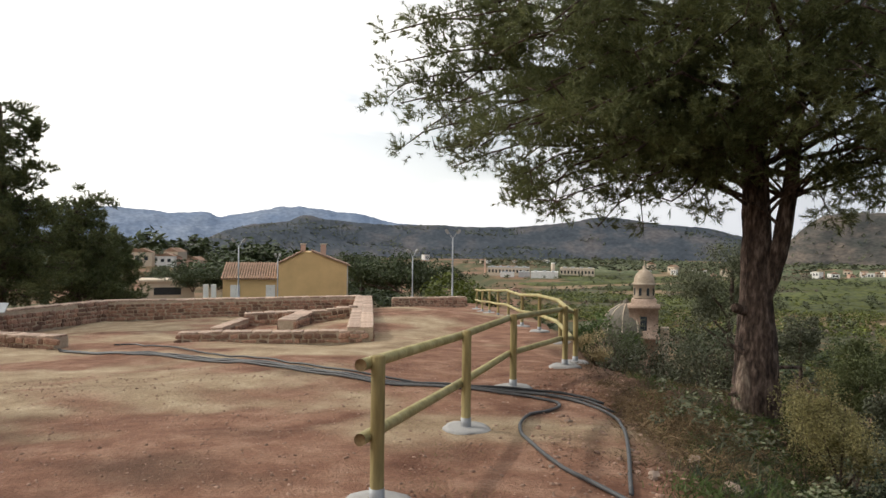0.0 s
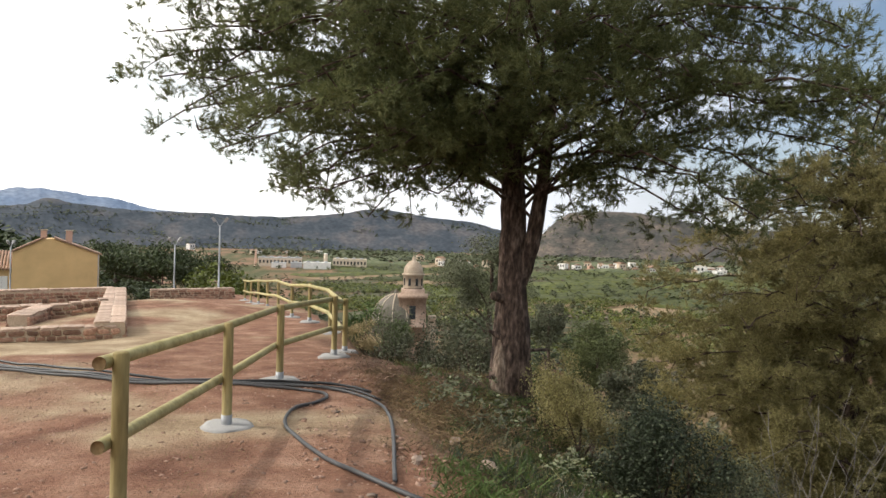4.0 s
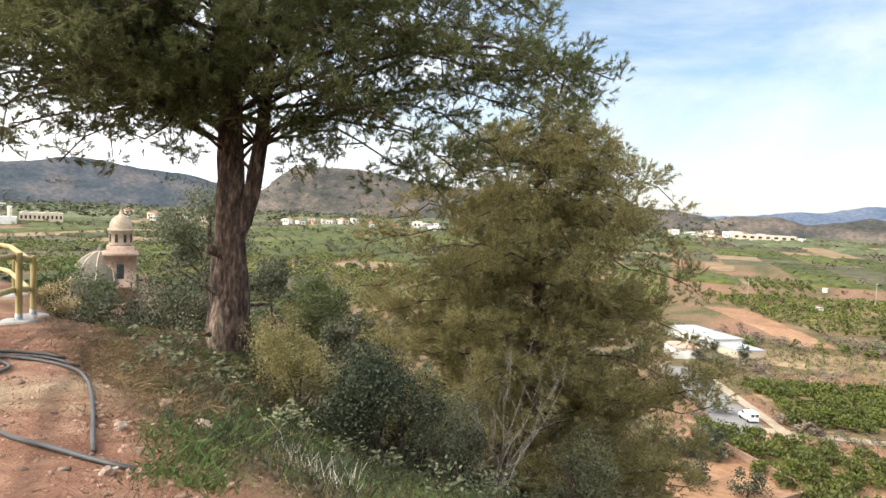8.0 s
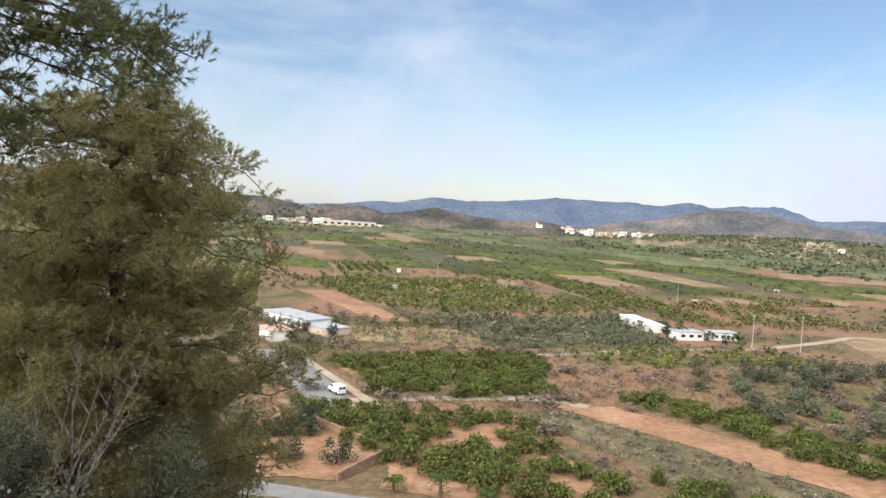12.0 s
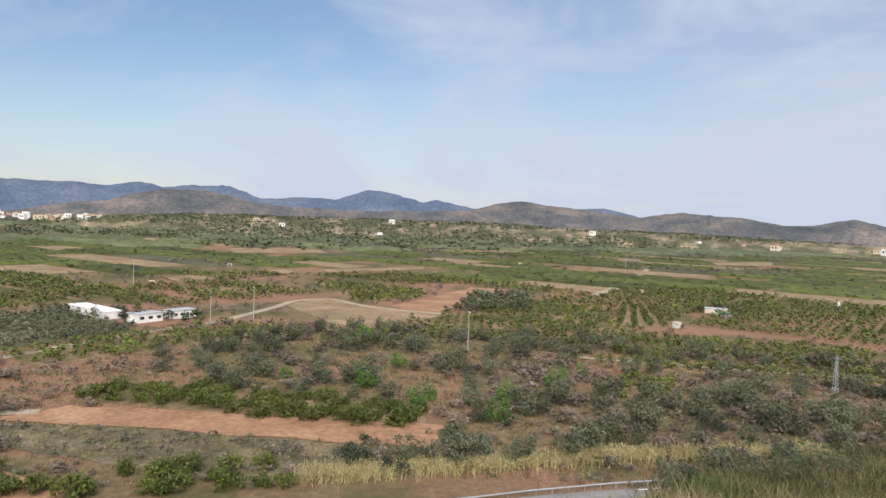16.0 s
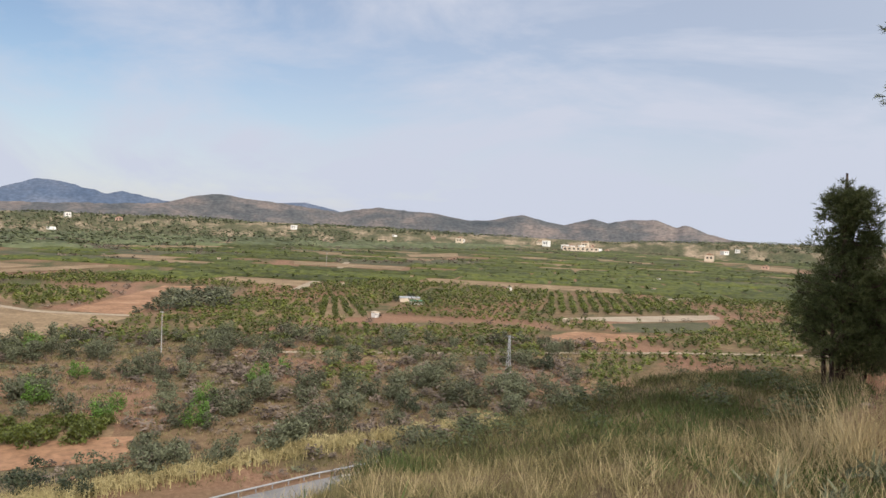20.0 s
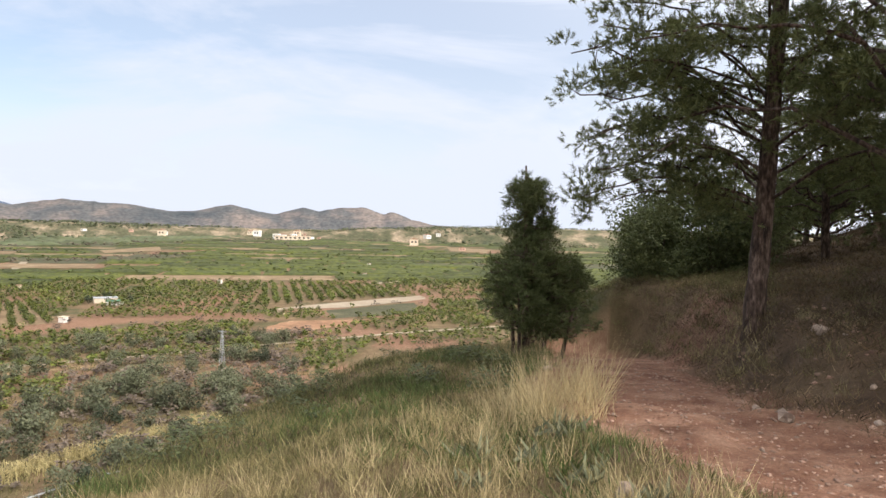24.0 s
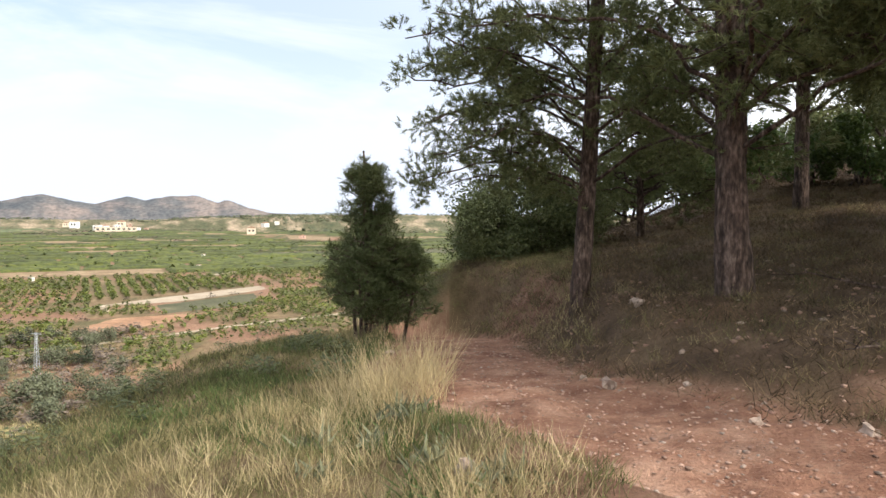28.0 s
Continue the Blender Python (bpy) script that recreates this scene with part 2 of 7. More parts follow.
def arrays(name, V, F, mat, smooth=False):
    """A mesh from an array of vertices and one of triangles or quads."""
    V, F = np.asarray(V, np.float32), np.asarray(F, np.int32)
    me = bpy.data.meshes.new(name)
    k = F.shape[1]
    me.vertices.add(len(V))
    me.vertices.foreach_set("co", V.ravel())
    me.loops.add(F.size)
    me.loops.foreach_set("vertex_index", F.ravel())
    me.polygons.add(len(F))
    me.polygons.foreach_set("loop_start", np.arange(0, F.size, k, dtype=np.int32))
    if smooth:
        me.polygons.foreach_set("use_smooth", np.ones(len(F), bool))
    me.update(calc_edges=True)
    me.materials.append(mat)
    return me


def thing(name, label, category, group="", kind="", at=(0, 0, 0), turn=0.0):
    ob = new(name)
    ob.matrix_basis = pose(*at, 0, 0, turn)
    return tagged(ob, label, category, group, kind)


def part(name, data, mat=None, parent=None, label="", at=None):
    """Links a bmesh or a mesh as one object under parent."""
    if isinstance(data, bmesh.types.BMesh):
        me = bpy.data.meshes.new(name)
        data.to_mesh(me)
        data.free()
        me.materials.append(mat)
    else:
        me = data
    ob = new(name, me)
    if parent:
        ob.parent = parent
    if at is not None:
        ob.matrix_basis = at if isinstance(at, Matrix) else Matrix.Translation(at)
    if label:
        ob["label"] = label
    return ob


def box(sx, sy, sz, at=(0, 0, 0), bevel=0.0, turn=0.0, bm=None):
    """A box with its base centre at the given place, bevelled."""
    own = bm is None
    bm = bm or bmesh.new()
    m = Matrix.Translation(at) @ Matrix.Rotation(turn, 4, "Z") @ Matrix.Translation((0, 0, sz / 2)) @ Matrix.Diagonal((sx, sy, sz, 1))
    made = bmesh.ops.create_cube(bm, size=1, matrix=m)
    if bevel and own:
        bmesh.ops.bevel(bm, geom=bm.edges[:], offset=bevel, segments=2, affect="EDGES")
    return bm


def tube_arrays(P, rad, seg=8, wob=0.0, rng=None, start=0):
    """Rings round a line of points; vertices and quads, ends closed by a last thin ring."""
    P = np.asarray(P, float)
    n = len(P)
    rad = np.broadcast_to(np.asarray(rad, float), (n,))
    tang = np.gradient(P, axis=0)
    tang /= np.linalg.norm(tang, axis=1)[:, None] + 1e-9
    ref = np.where(np.abs(tang[:, 2:3]) > 0.9, [[1.0, 0, 0]], [[0, 0, 1.0]])
    u = np.cross(tang, ref)
    u /= np.linalg.norm(u, axis=1)[:, None] + 1e-9
    v = np.cross(tang, u)
    a = np.arange(seg) * 2 * np.pi / seg
    R = rad[:, None] * np.ones(seg)
    if wob:
        R = R * (1 + wob * (rng.random((n, seg)) - 0.5))
    V = P[:, None] + R[..., None] * (np.cos(a)[None, :, None] * u[:, None] + np.sin(a)[None, :, None] * v[:, None])
    V = np.concatenate([V.reshape(-1, 3), P[:1], P[-1:]])
    i, j = np.meshgrid(np.arange(n - 1), np.arange(seg), indexing="ij")
    F = np.stack([i * seg + j, i * seg + (j + 1) % seg, (i + 1) * seg + (j + 1) % seg, (i + 1) * seg + j], -1).reshape(-1, 4)
    caps = []
    for k, c in ((0, n * seg), ((n - 1) * seg, n * seg + 1)):
        for q in range(0, seg, 2):
            caps.append((c, k + q, k + (q + 1) % seg, k + (q + 2) % seg))
    F = np.concatenate([F, np.array(caps)])
    return V, F + start


def tube(name, P, rad, mat, parent=None, seg=8, wob=0.0, rng=None, label=""):
    V, F = tube_arrays(P, rad, seg, wob, rng)
    return part(name, arrays(name, V, F, mat, True), None, parent, label)


def joined(chunks):
    """One vertex and one face array out of several."""
    V, F, o = [], [], 0
    for v, f in chunks:
        V.append(v)
        F.append(f + o)
        o += len(v)
    return np.concatenate(V), np.concatenate(F)


def blades(P, D, length, width, rng, bend=0.25):
    """Thin triangles at the points P along the directions D."""
    n = len(P)
    D = D / (np.linalg.norm(D, axis=1)[:, None] + 1e-9)
    side = np.cross(D, rng.normal(size=(n, 3)))
    side /= np.linalg.norm(side, axis=1)[:, None] + 1e-9
    L = np.broadcast_to(length, (n,))[:, None]
    W = np.broadcast_to(width, (n,))[:, None]
    droop = np.zeros((n, 3))
    droop[:, 2] = -bend
    V = np.stack([P - side * W / 2, P + side * W / 2, P + D * L + droop * L], 1).reshape(-1, 3)
    return V, np.arange(3 * n).reshape(-1, 3)


def leaves(P, size, rng, up=0.4):
    """Small bent-free quads facing many ways, two triangles each."""
    n = len(P)
    N = rng.normal(size=(n, 3))
    N[:, 2] = np.abs(N[:, 2]) + up
    N /= np.linalg.norm(N, axis=1)[:, None]
    a = np.cross(N, rng.normal(size=(n, 3)))
    a /= np.linalg.norm(a, axis=1)[:, None] + 1e-9
    b = np.cross(N, a)
    s = np.broadcast_to(size, (n,))[:, None] * (0.6 + 0.8 * rng.random((n, 1)))
    V = np.stack([P - a * s, P + b * s * 0.55, P + a * s, P - b * s * 0.55], 1).reshape(-1, 3)
    return V, np.arange(4 * n).reshape(-1, 4)


def sm(x, a, b):
    t = np.clip((np.asarray(x, float) - a) / (b - a), 0, 1)
    return t * t * (3 - 2 * t)


def vnoise(x, y, seed=0, octaves=4):
    """Smooth value noise, about -1 to 1."""
    out, amp, tot = 0.0, 1.0, 0.0
    x, y = np.asarray(x, float), np.asarray(y, float)
    for o in range(octaves):
        xi, yi = np.floor(x).astype(np.int64), np.floor(y).astype(np.int64)
        fx, fy = x - xi, y - yi
        fx, fy = fx * fx * (3 - 2 * fx), fy * fy * (3 - 2 * fy)

        def h(i, j):
            k = (i * 374761393 + j * 668265263 + (seed + o * 17) * 982451653) & 0x7FFFFFFF
            k = ((k ^ (k >> 13)) * 1274126177) & 0x7FFFFFFF
            return ((k ^ (k >> 16)) & 0xFFFF) / 32767.5 - 1
        v = (h(xi, yi) * (1 - fx) + h(xi + 1, yi) * fx) * (1 - fy) + (h(xi, yi + 1) * (1 - fx) + h(xi + 1, yi + 1) * fx) * fy
        out, tot = out + v * amp, tot + amp
        amp, x, y = amp * 0.5, x * 2.03, y * 2.03
    return out / tot * 1.6


# ---------------------------------------------------------------- the land
VALLEY = -35.0
# by bearing: bearing, distance of the brow, height at the brow, slope of the first metres below it, slope further down
BROW = np.array([
    (-80, 32, -1.45, .1, .075), (-30, 32, -1.45, .1, .075), (-8, 32, -1.45, .1, .08), (-3, 38, -1.8, .12, .12), (1, 46, -2.2, .2, .3), (5, 38, -1.75, .22, .4),
    (8.6, 22, -1.0, .25, .42), (10.6, 15.5, -.66, .25, .45), (12.8, 13, -.6, .22, .45), (15, 12.5, -.66, .25, .45), (18, 12.6, -.76, .3, .45), (23, 12.8, -.88, .3, .42), (28, 7.5, -.5, .3, .42), (32, 5, -.3, .3, .42), (45, 3.4, -.1, .37, .45), (60, 3.0, -.1, .42, .45),
    (100, 3.0, -.1, .45, .45), (120, 3.6, -.3, .45, .45), (130, 7, -.95, .5, .45), (140, 11.5, -1.75, .5, .42), (147, 15, -2.1, .5, .42),
    (154, 16, -1.6, .5, .42), (160, 17, -1.4, .45, .4), (166, 20, -1.7, .3, .4), (171, 24, -1.0, .2, .35), (174, 23, -.15, .2, .35), (177, 24, .0, .2, .3)])
BROW2 = np.array([
    (180, 25, .15, .2, .3), (184, 27, .55, .15, .3), (190, 30, 1.7, .1, .2), (193.5, 30, 2.6, .1, .2), (197, 30, 3.25, .1, .2), (204, 30, 3.8, .1, .2), (225, 32, 3.2, .1, .2),
    (250, 40, .8, .1, .2), (280, 32, -1.45, .1, .075)])
BROW = np.concatenate([BROW, BROW2])
TRACK = [(-9.0, 1.0), (-4.6, -3.2), (-1.5, -5.9), (0.35, -8.2), (0.95, -11.2), (1.6, -15.0), (3.0, -20.0)]


def from_line(x, y, line):
    """Distance from a polyline, and how far along it."""
    best, along, s = np.full(np.shape(x), 1e9), np.zeros(np.shape(x)), 0.0
    for (ax, ay), (bx, by) in zip(line, line[1:]):
        L = math.hypot(bx - ax, by - ay)
        t = np.clip(((x - ax) * (bx - ax) + (y - ay) * (by - ay)) / L ** 2, 0, 1)
        d = np.hypot(x - ax - t * (bx - ax), y - ay - t * (by - ay))
        near = d < best
        best, along = np.where(near, d, best), np.where(near, s + t * L, along)
        s += L
    return best, along


def land(x, y):
    """The height of the ground."""
    x, y = np.asarray(x, float), np.asarray(y, float)
    d = np.hypot(x, y) + 1e-6
    az = (np.degrees(np.arctan2(x, y)) + 80) % 360 - 80
    E, zE, s1, s2 = (np.interp(az, BROW[:, 0], BROW[:, k]) for k in (1, 2, 3, 4))
    inner = zE * np.clip((d - 1.5) / (E - 1.5), 0, 1) ** (1 + 0.75 * sm(az, 177, 185) * (1 - sm(az, 232, 252)))
    e = np.clip(d - E, 0, None)
    z = inner - s1 * np.minimum(e, 8) - s2 * np.clip(e - 8, 0, None)
    z += 0.10 * vnoise(x * 0.35, y * 0.35, 3) * sm(d, 3, 9) + 0.5 * vnoise(x * 0.06, y * 0.06, 5) * sm(e, 4, 25)
    past = x - np.interp(y, [2, 5, 6.5, 8, 10, 12, 15], [1.7, 1.8, 1.95, 2.15, 2.5, 2.9, 3.3])
    east = np.interp(y, [3, 6, 9, 12, 15], [-.08, -.24, -.38, -.52, -.62]) - np.interp(y, [2, 8, 11, 14], [.46, .46, .2, .2]) * (np.sqrt(past ** 2 + .09) + past) / 2
    w = sm(y, 1.8, 3.5) * (1 - sm(y, 13, 16)) * sm(past, -1.0, 0.0)
    z = z * (1 - w) + np.minimum(z, east + 0.06 * vnoise(x * 0.8, y * 0.8, 6)) * w
    z += 12 * np.exp(-((x + 95) / 70) ** 2 - ((y - 255) / 95) ** 2)
    floor = VALLEY + 0.25 * vnoise(x * 0.02, y * 0.02, 9, 2) * (1 - sm(d, 180, 230))
    k = 2.5
    z = floor + k * np.logaddexp(0, (z - floor) / k)
    dist, s = from_line(x, y, TRACK)
    zt = np.interp(s, [0, 6, 9, 13, 16, 20, 26], [0.0, -0.05, -0.12, -0.35, -0.7, -1.1, -2.2]) + 0.05 * vnoise(x * 1.3, y * 1.3, 4) + 0.03 * vnoise(x * 4, y * 4, 14)
    right = sm(-(x - np.interp(y, [-20, -11, -8, -5], [2.6, 0.7, 0.2, -2.2])), 0.0, 0.6) * sm(-y, 1.5, 4.0)
    w = 1 - sm(dist, 1.2, 1.8 + 1.0 * right)
    z = z * (1 - w) + zt * w
    # a heap of red earth past the low walls
    z += 0.5 * np.exp(-((x + 1.0) / 3.2) ** 2 - ((y - 25) / 4.5) ** 2)
    return z


def ground_mesh():
    n_az = 720
    radii = np.concatenate([np.linspace(0.0, 2.0, 9)[1:], np.geomspace(2.1, 60, 150), np.geomspace(61, 320, 90), np.geomspace(325, 4900, 40)])
    a = np.arange(n_az) * 2 * np.pi / n_az
    X, Y = np.outer(radii, np.sin(a)), np.outer(radii, np.cos(a))
    Z = land(X, Y)
    V = np.concatenate([np.stack([X, Y, Z], -1).reshape(-1, 3), [[0, 0, float(land(0.01, 0.01))]]])
    i, j = np.meshgrid(np.arange(len(radii) - 1), np.arange(n_az), indexing="ij")
    F = np.stack([i * n_az + j, (i + 1) * n_az + j, (i + 1) * n_az + (j + 1) % n_az, i * n_az + (j + 1) % n_az], -1).reshape(-1, 4)
    c = len(V) - 1
    k = np.arange(0, n_az, 2)
    F = np.concatenate([F, np.stack([np.full(len(k), c), k, (k + 1) % n_az, (k + 2) % n_az], -1)])
    return V, F


def shoulder(az):
    """How far the bare earth reaches towards the brow."""
    return np.interp(az, [8, 10, 13, 18, 23, 32, 60], [22, 14, 9, 6.4, 5.4, 4.2, 3.0])


def cover(x, y):
    """What covers the ground: red earth, pale sand, green growth, dark litter with shade painted in, each 0 to 1."""
    d = np.hypot(x, y)
    az = (np.degrees(np.arctan2(x, y)) + 80) % 360 - 80
    dist, s = from_line(x, y, TRACK)
    track = 1 - sm(dist + 0.35 * vnoise(x * 1.5, y * 1.5, 21), 1.1, 1.8)
    E = np.where((az > 8) & (az < 60), shoulder(az), np.interp(az, BROW[:, 0], BROW[:, 1]))
    plateau = (1 - sm(d - E, -1.5, 1.2)) * (1 - sm(az, 28, 44) + sm(az, 256, 274)) * (1 - sm(d, 55, 70))
    sand = plateau * sm(1.3 * vnoise(x * 0.42 + 3, y * 0.55, 31, 5) + 0.30 + 0.45 * sm(y, 5.5, 9) * sm(-x, -0.6, 2.5) * (1 - sm(y, 16, 20)) - 0.75 * sm(x, -1.4, 1.0) - 1.3 * np.exp(-((x + 2.2) / 2.0) ** 2 - ((y - 5.6) / 1.5) ** 2) - 0.12, -0.12, 0.5)
    red = np.clip(track + plateau, 0, 1)
    slope_red = 0.85 * sm(az, 6, 10) * (1 - sm(az, 40, 50)) * (1 - sm(d, 13, 20)) * sm(vnoise(x * .5, y * .5, 33, 3), -.5, .3)
    red = np.maximum(red, slope_red)
    far_red = sm(d, 85, 105) * sm(vnoise(x * 0.03, y * 0.035, 51, 3), -0.15, 0.45) * 0.7
    red = np.clip(red + far_red, 0, 1)
    green = (1 - 0.45 * sm(d, 80, 100) * (1 - sm(d, 230, 300))) * (1 - red) * (1 - 0.85 * sm(az, 172, 178) * (1 - sm(d, 34, 45))) * sm(vnoise(x * 0.12, y * 0.12, 41, 4) + 0.5 * sm(d, 300, 700), -0.2, 0.5)
    foot = sm(az, 172, 180) * (1 - sm(az, 250, 262)) * (1 - sm(dist, 2.4, 4.2)) * sm(vnoise(x * .7, y * .7, 35, 3), -.25, .45)
    red = np.maximum(red, 0.9 * foot)
    # Litter under the bank pines, which also paints their shade into the ground.
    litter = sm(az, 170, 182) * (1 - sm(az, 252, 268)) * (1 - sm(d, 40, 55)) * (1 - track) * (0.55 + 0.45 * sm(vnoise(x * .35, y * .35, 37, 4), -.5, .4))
    # Past the brow, litter that also paints the slope's shade as darker colour.
    brow = sm(d - E, -1.1, .7) * sm(az, 9, 13) * (1 - sm(az, 64, 80)) * (1 - sm(d, 24, 34))
    litter = np.maximum(litter * (1 - 0.5 * foot), brow * (0.5 + 0.45 * sm(vnoise(x * .6, y * .6, 38, 4), -.3, .4)))
    # A darker brown patch on the bare earth left of the fence.
    litter = np.maximum(litter, 0.62 * plateau * sm(np.exp(-((x + 2.6) / 1.1) ** 2 - ((y - 6.0) / 0.9) ** 2) + 0.5 * vnoise(x * .8, y * 1.1, 39, 4), .2, .75))
    here = 1 - sm(d + 0.9 * vnoise(x * .8, y * .8, 43, 3), 1.5, 3.2)
    red, green, litter = np.maximum(red, here), green * (1 - here), litter * (1 - here)
    return red, sand, green, litter


def ground_material():
    m = bpy.data.materials.new("hill_and_valley_ground")
    m.use_nodes = True
    n, l = m.node_tree.nodes, m.node_tree.links
    b = n["Principled BSDF"]
    b.inputs["Roughness"].default_value, b.inputs["Specular IOR Level"].default_value = 0.95, 0.15
    co, at = n.new("ShaderNodeTexCoord"), n.new("ShaderNodeAttribute")
    at.attribute_name = "cover"
    sep = n.new("ShaderNodeSeparateColor")
    l.new(at.outputs["Color"], sep.inputs["Color"])

    def noisy(scale, detail, stops):
        t, r = n.new("ShaderNodeTexNoise"), n.new("ShaderNodeValToRGB")
        t.inputs["Scale"].default_value, t.inputs["Detail"].default_value, t.inputs["Roughness"].default_value = scale, detail, 0.65
        l.new(co.outputs["Object"], t.inputs["Vector"])
        while len(r.color_ramp.elements) < len(stops):
            r.color_ramp.elements.new(0.5)
        for e, (p, c) in zip(r.color_ramp.elements, stops):
            e.position, e.color = p, (*c, 1)
        l.new(t.outputs["Fac"], r.inputs["Fac"])
        return r.outputs["Color"], t.outputs["Fac"]
    dry, _ = noisy(0.9, 9, [(0.25, (0.10, 0.068, 0.038)), (0.5, (0.175, 0.12, 0.066)), (0.75, (0.28, 0.20, 0.115))])
    red, grain = noisy(1.7, 10, [(0.3, (0.155, 0.073, 0.047)), (0.5, (0.27, 0.142, 0.092)), (0.68, (0.41, 0.25, 0.172))])
    sand, _ = noisy(1.3, 10, [(0.3, (0.26, 0.178, 0.11)), (0.5, (0.41, 0.305, 0.195)), (0.7, (0.56, 0.45, 0.305))])
    green, _ = noisy(0.6, 9, [(0.25, (0.038, 0.047, 0.018)), (0.5, (0.075, 0.082, 0.034)), (0.75, (0.14, 0.13, 0.062))])

    def mixed(f, a, c):
        x = n.new("ShaderNodeMixRGB")
        l.new(f, x.inputs["Fac"])
        l.new(a, x.inputs["Color1"])
        l.new(c, x.inputs["Color2"])
        return x.outputs["Color"]
    col = mixed(sep.outputs["Blue"], dry, green)
    col = mixed(sep.outputs["Red"], col, red)
    col = mixed(sep.outputs["Green"], col, sand)
    # Dark litter brown; on bank and brow it holds painted shade too.
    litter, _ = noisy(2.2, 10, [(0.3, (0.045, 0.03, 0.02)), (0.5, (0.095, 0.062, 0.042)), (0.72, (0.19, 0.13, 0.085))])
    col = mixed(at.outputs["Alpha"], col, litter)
    fine, fh = noisy(28, 4, [(0.3, (0.72, 0.72, 0.72)), (0.7, (1.2, 1.2, 1.2))])
    mul = n.new("ShaderNodeMixRGB")
    mul.blend_type, mul.inputs["Fac"].default_value = "MULTIPLY", 0.9
    l.new(col, mul.inputs["Color1"])
    l.new(fine, mul.inputs["Color2"])
    l.new(mul.outputs["Color"], b.inputs["Base Color"])
    bp = n.new("ShaderNodeBump")
    bp.inputs["Strength"].default_value, bp.inputs["Distance"].default_value = 0.8, 0.06
    add = n.new("ShaderNodeMath")
    add.operation = "ADD"
    l.new(grain, add.inputs[0])
    l.new(fh, add.inputs[1])
    l.new(add.outputs["Value"], bp.inputs["Height"])
    l.new(bp.outputs["Normal"], b.inputs["Normal"])
    return m


M_GROUND = ground_material()
GV, GF = ground_mesh()
ground_me = arrays("ground", GV, GF, M_GROUND, True)
cover_at = ground_me.attributes.new("cover", "FLOAT_COLOR", "POINT")
c_red, c_sand, c_green, c_litter_shade = cover(GV[:, 0], GV[:, 1])
cover_at.data.foreach_set("color", np.stack([c_red, c_sand, c_green, c_litter_shade], -1).astype(np.float32).ravel())
ground = tagged(part("ground", ground_me), "reddish earth hilltop falling to a wide farmed valley", "ground", "", "structure")


def az_place(az, d, z=None):
    x, y = d * math.sin(radians(az)), d * math.cos(radians(az))
    return Vector((x, y, float(land(x, y)) if z is None else z))


# ---------------------------------------------------------------- hills and mountains
from mathutils.bvhtree import BVHTree
HILLS = []


def ridge(name, line, dist, depth, mat, label, rough=0.2, seed=1, foot=VALLEY - 3, rows=22, step=0.12, cliff=0.0):
    """A range of hills along a skyline of (bearing, elevation angle), with spurs and gullies down to its foot."""
    line = np.array(line, float)
    az = np.arange(line[0, 0], line[-1, 0] + step, step)
    el = np.interp(az, line[:, 0], line[:, 1])
    ker = np.array([1, 2, 3, 2, 1.0]) / 9
    el = np.convolve(np.pad(el, 2, mode="edge"), ker, "valid")
    crest = 1.65 + dist * np.tan(np.radians(el)) + dist * 0.0006 * vnoise(az * 2.2, az * 0 + seed, seed, 3)
    k = np.concatenate([np.linspace(0, 1, rows), [1.15, 1.5]])
    prof = np.where(k <= 1, (1 - np.cos(np.pi * np.clip(k, 0, 1) ** (1 + cliff))) / 2, 1 - (k - 1) * 1.2)
    A, K = np.meshgrid(az, k)
    D = dist - depth * (1 - K)
    X, Y = D * np.sin(np.radians(A)), D * np.cos(np.radians(A))
    w = np.sin(np.pi * np.clip(K, 0, 1)) ** 0.8
    Z = foot + (crest[None] - foot) * prof[:, None]
    Z += (crest[None] - foot) * rough * w * vnoise(X * 6 / depth, Y * 6 / depth, seed + 3, 5)
    n = len(az)
    V = np.stack([X, Y, Z], -1).reshape(-1, 3)
    i, j = np.meshgrid(np.arange(len(k) - 1), np.arange(n - 1), indexing="ij")
    F = np.stack([i * n + j, (i + 1) * n + j, (i + 1) * n + j + 1, i * n + j + 1], -1).reshape(-1, 4)
    me = arrays(name, V, F, mat, True)
    drape = me.attributes.new("drape", "FLOAT_VECTOR", "POINT")
    drape.data.foreach_set("vector", np.stack([np.radians(A) * dist, Z * 2.4, D * 0.15], -1).astype(np.float32).ravel())
    HILLS.append(BVHTree.FromPolygons(V.tolist(), F.tolist()))
    return tagged(part(name, me), label, "hills", "", "structure")


# haze: glow colour and strength that imitate distant air over the hills.
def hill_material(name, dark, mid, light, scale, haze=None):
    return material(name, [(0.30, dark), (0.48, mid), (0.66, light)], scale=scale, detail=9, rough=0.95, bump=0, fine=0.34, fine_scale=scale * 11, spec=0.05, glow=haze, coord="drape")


# Bluish stops and a faint glow paint distance haze into each range.
M_FAR = hill_material("far_haze_blue_mountains", (0.085, 0.115, 0.165), (0.12, 0.145, 0.19), (0.16, 0.18, 0.21), 0.0035, ((0.32, 0.45, 0.68), 0.25))
M_FAR2 = hill_material("haze_blue_mountains", (0.05, 0.07, 0.105), (0.075, 0.094, 0.128), (0.11, 0.122, 0.15), 0.0045, ((0.3, 0.43, 0.66), 0.15))
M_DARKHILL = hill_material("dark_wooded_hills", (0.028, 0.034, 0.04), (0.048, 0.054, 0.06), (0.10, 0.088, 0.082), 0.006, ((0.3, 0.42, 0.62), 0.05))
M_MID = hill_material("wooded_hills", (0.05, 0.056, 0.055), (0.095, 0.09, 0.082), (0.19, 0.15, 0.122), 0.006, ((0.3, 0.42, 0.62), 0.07))
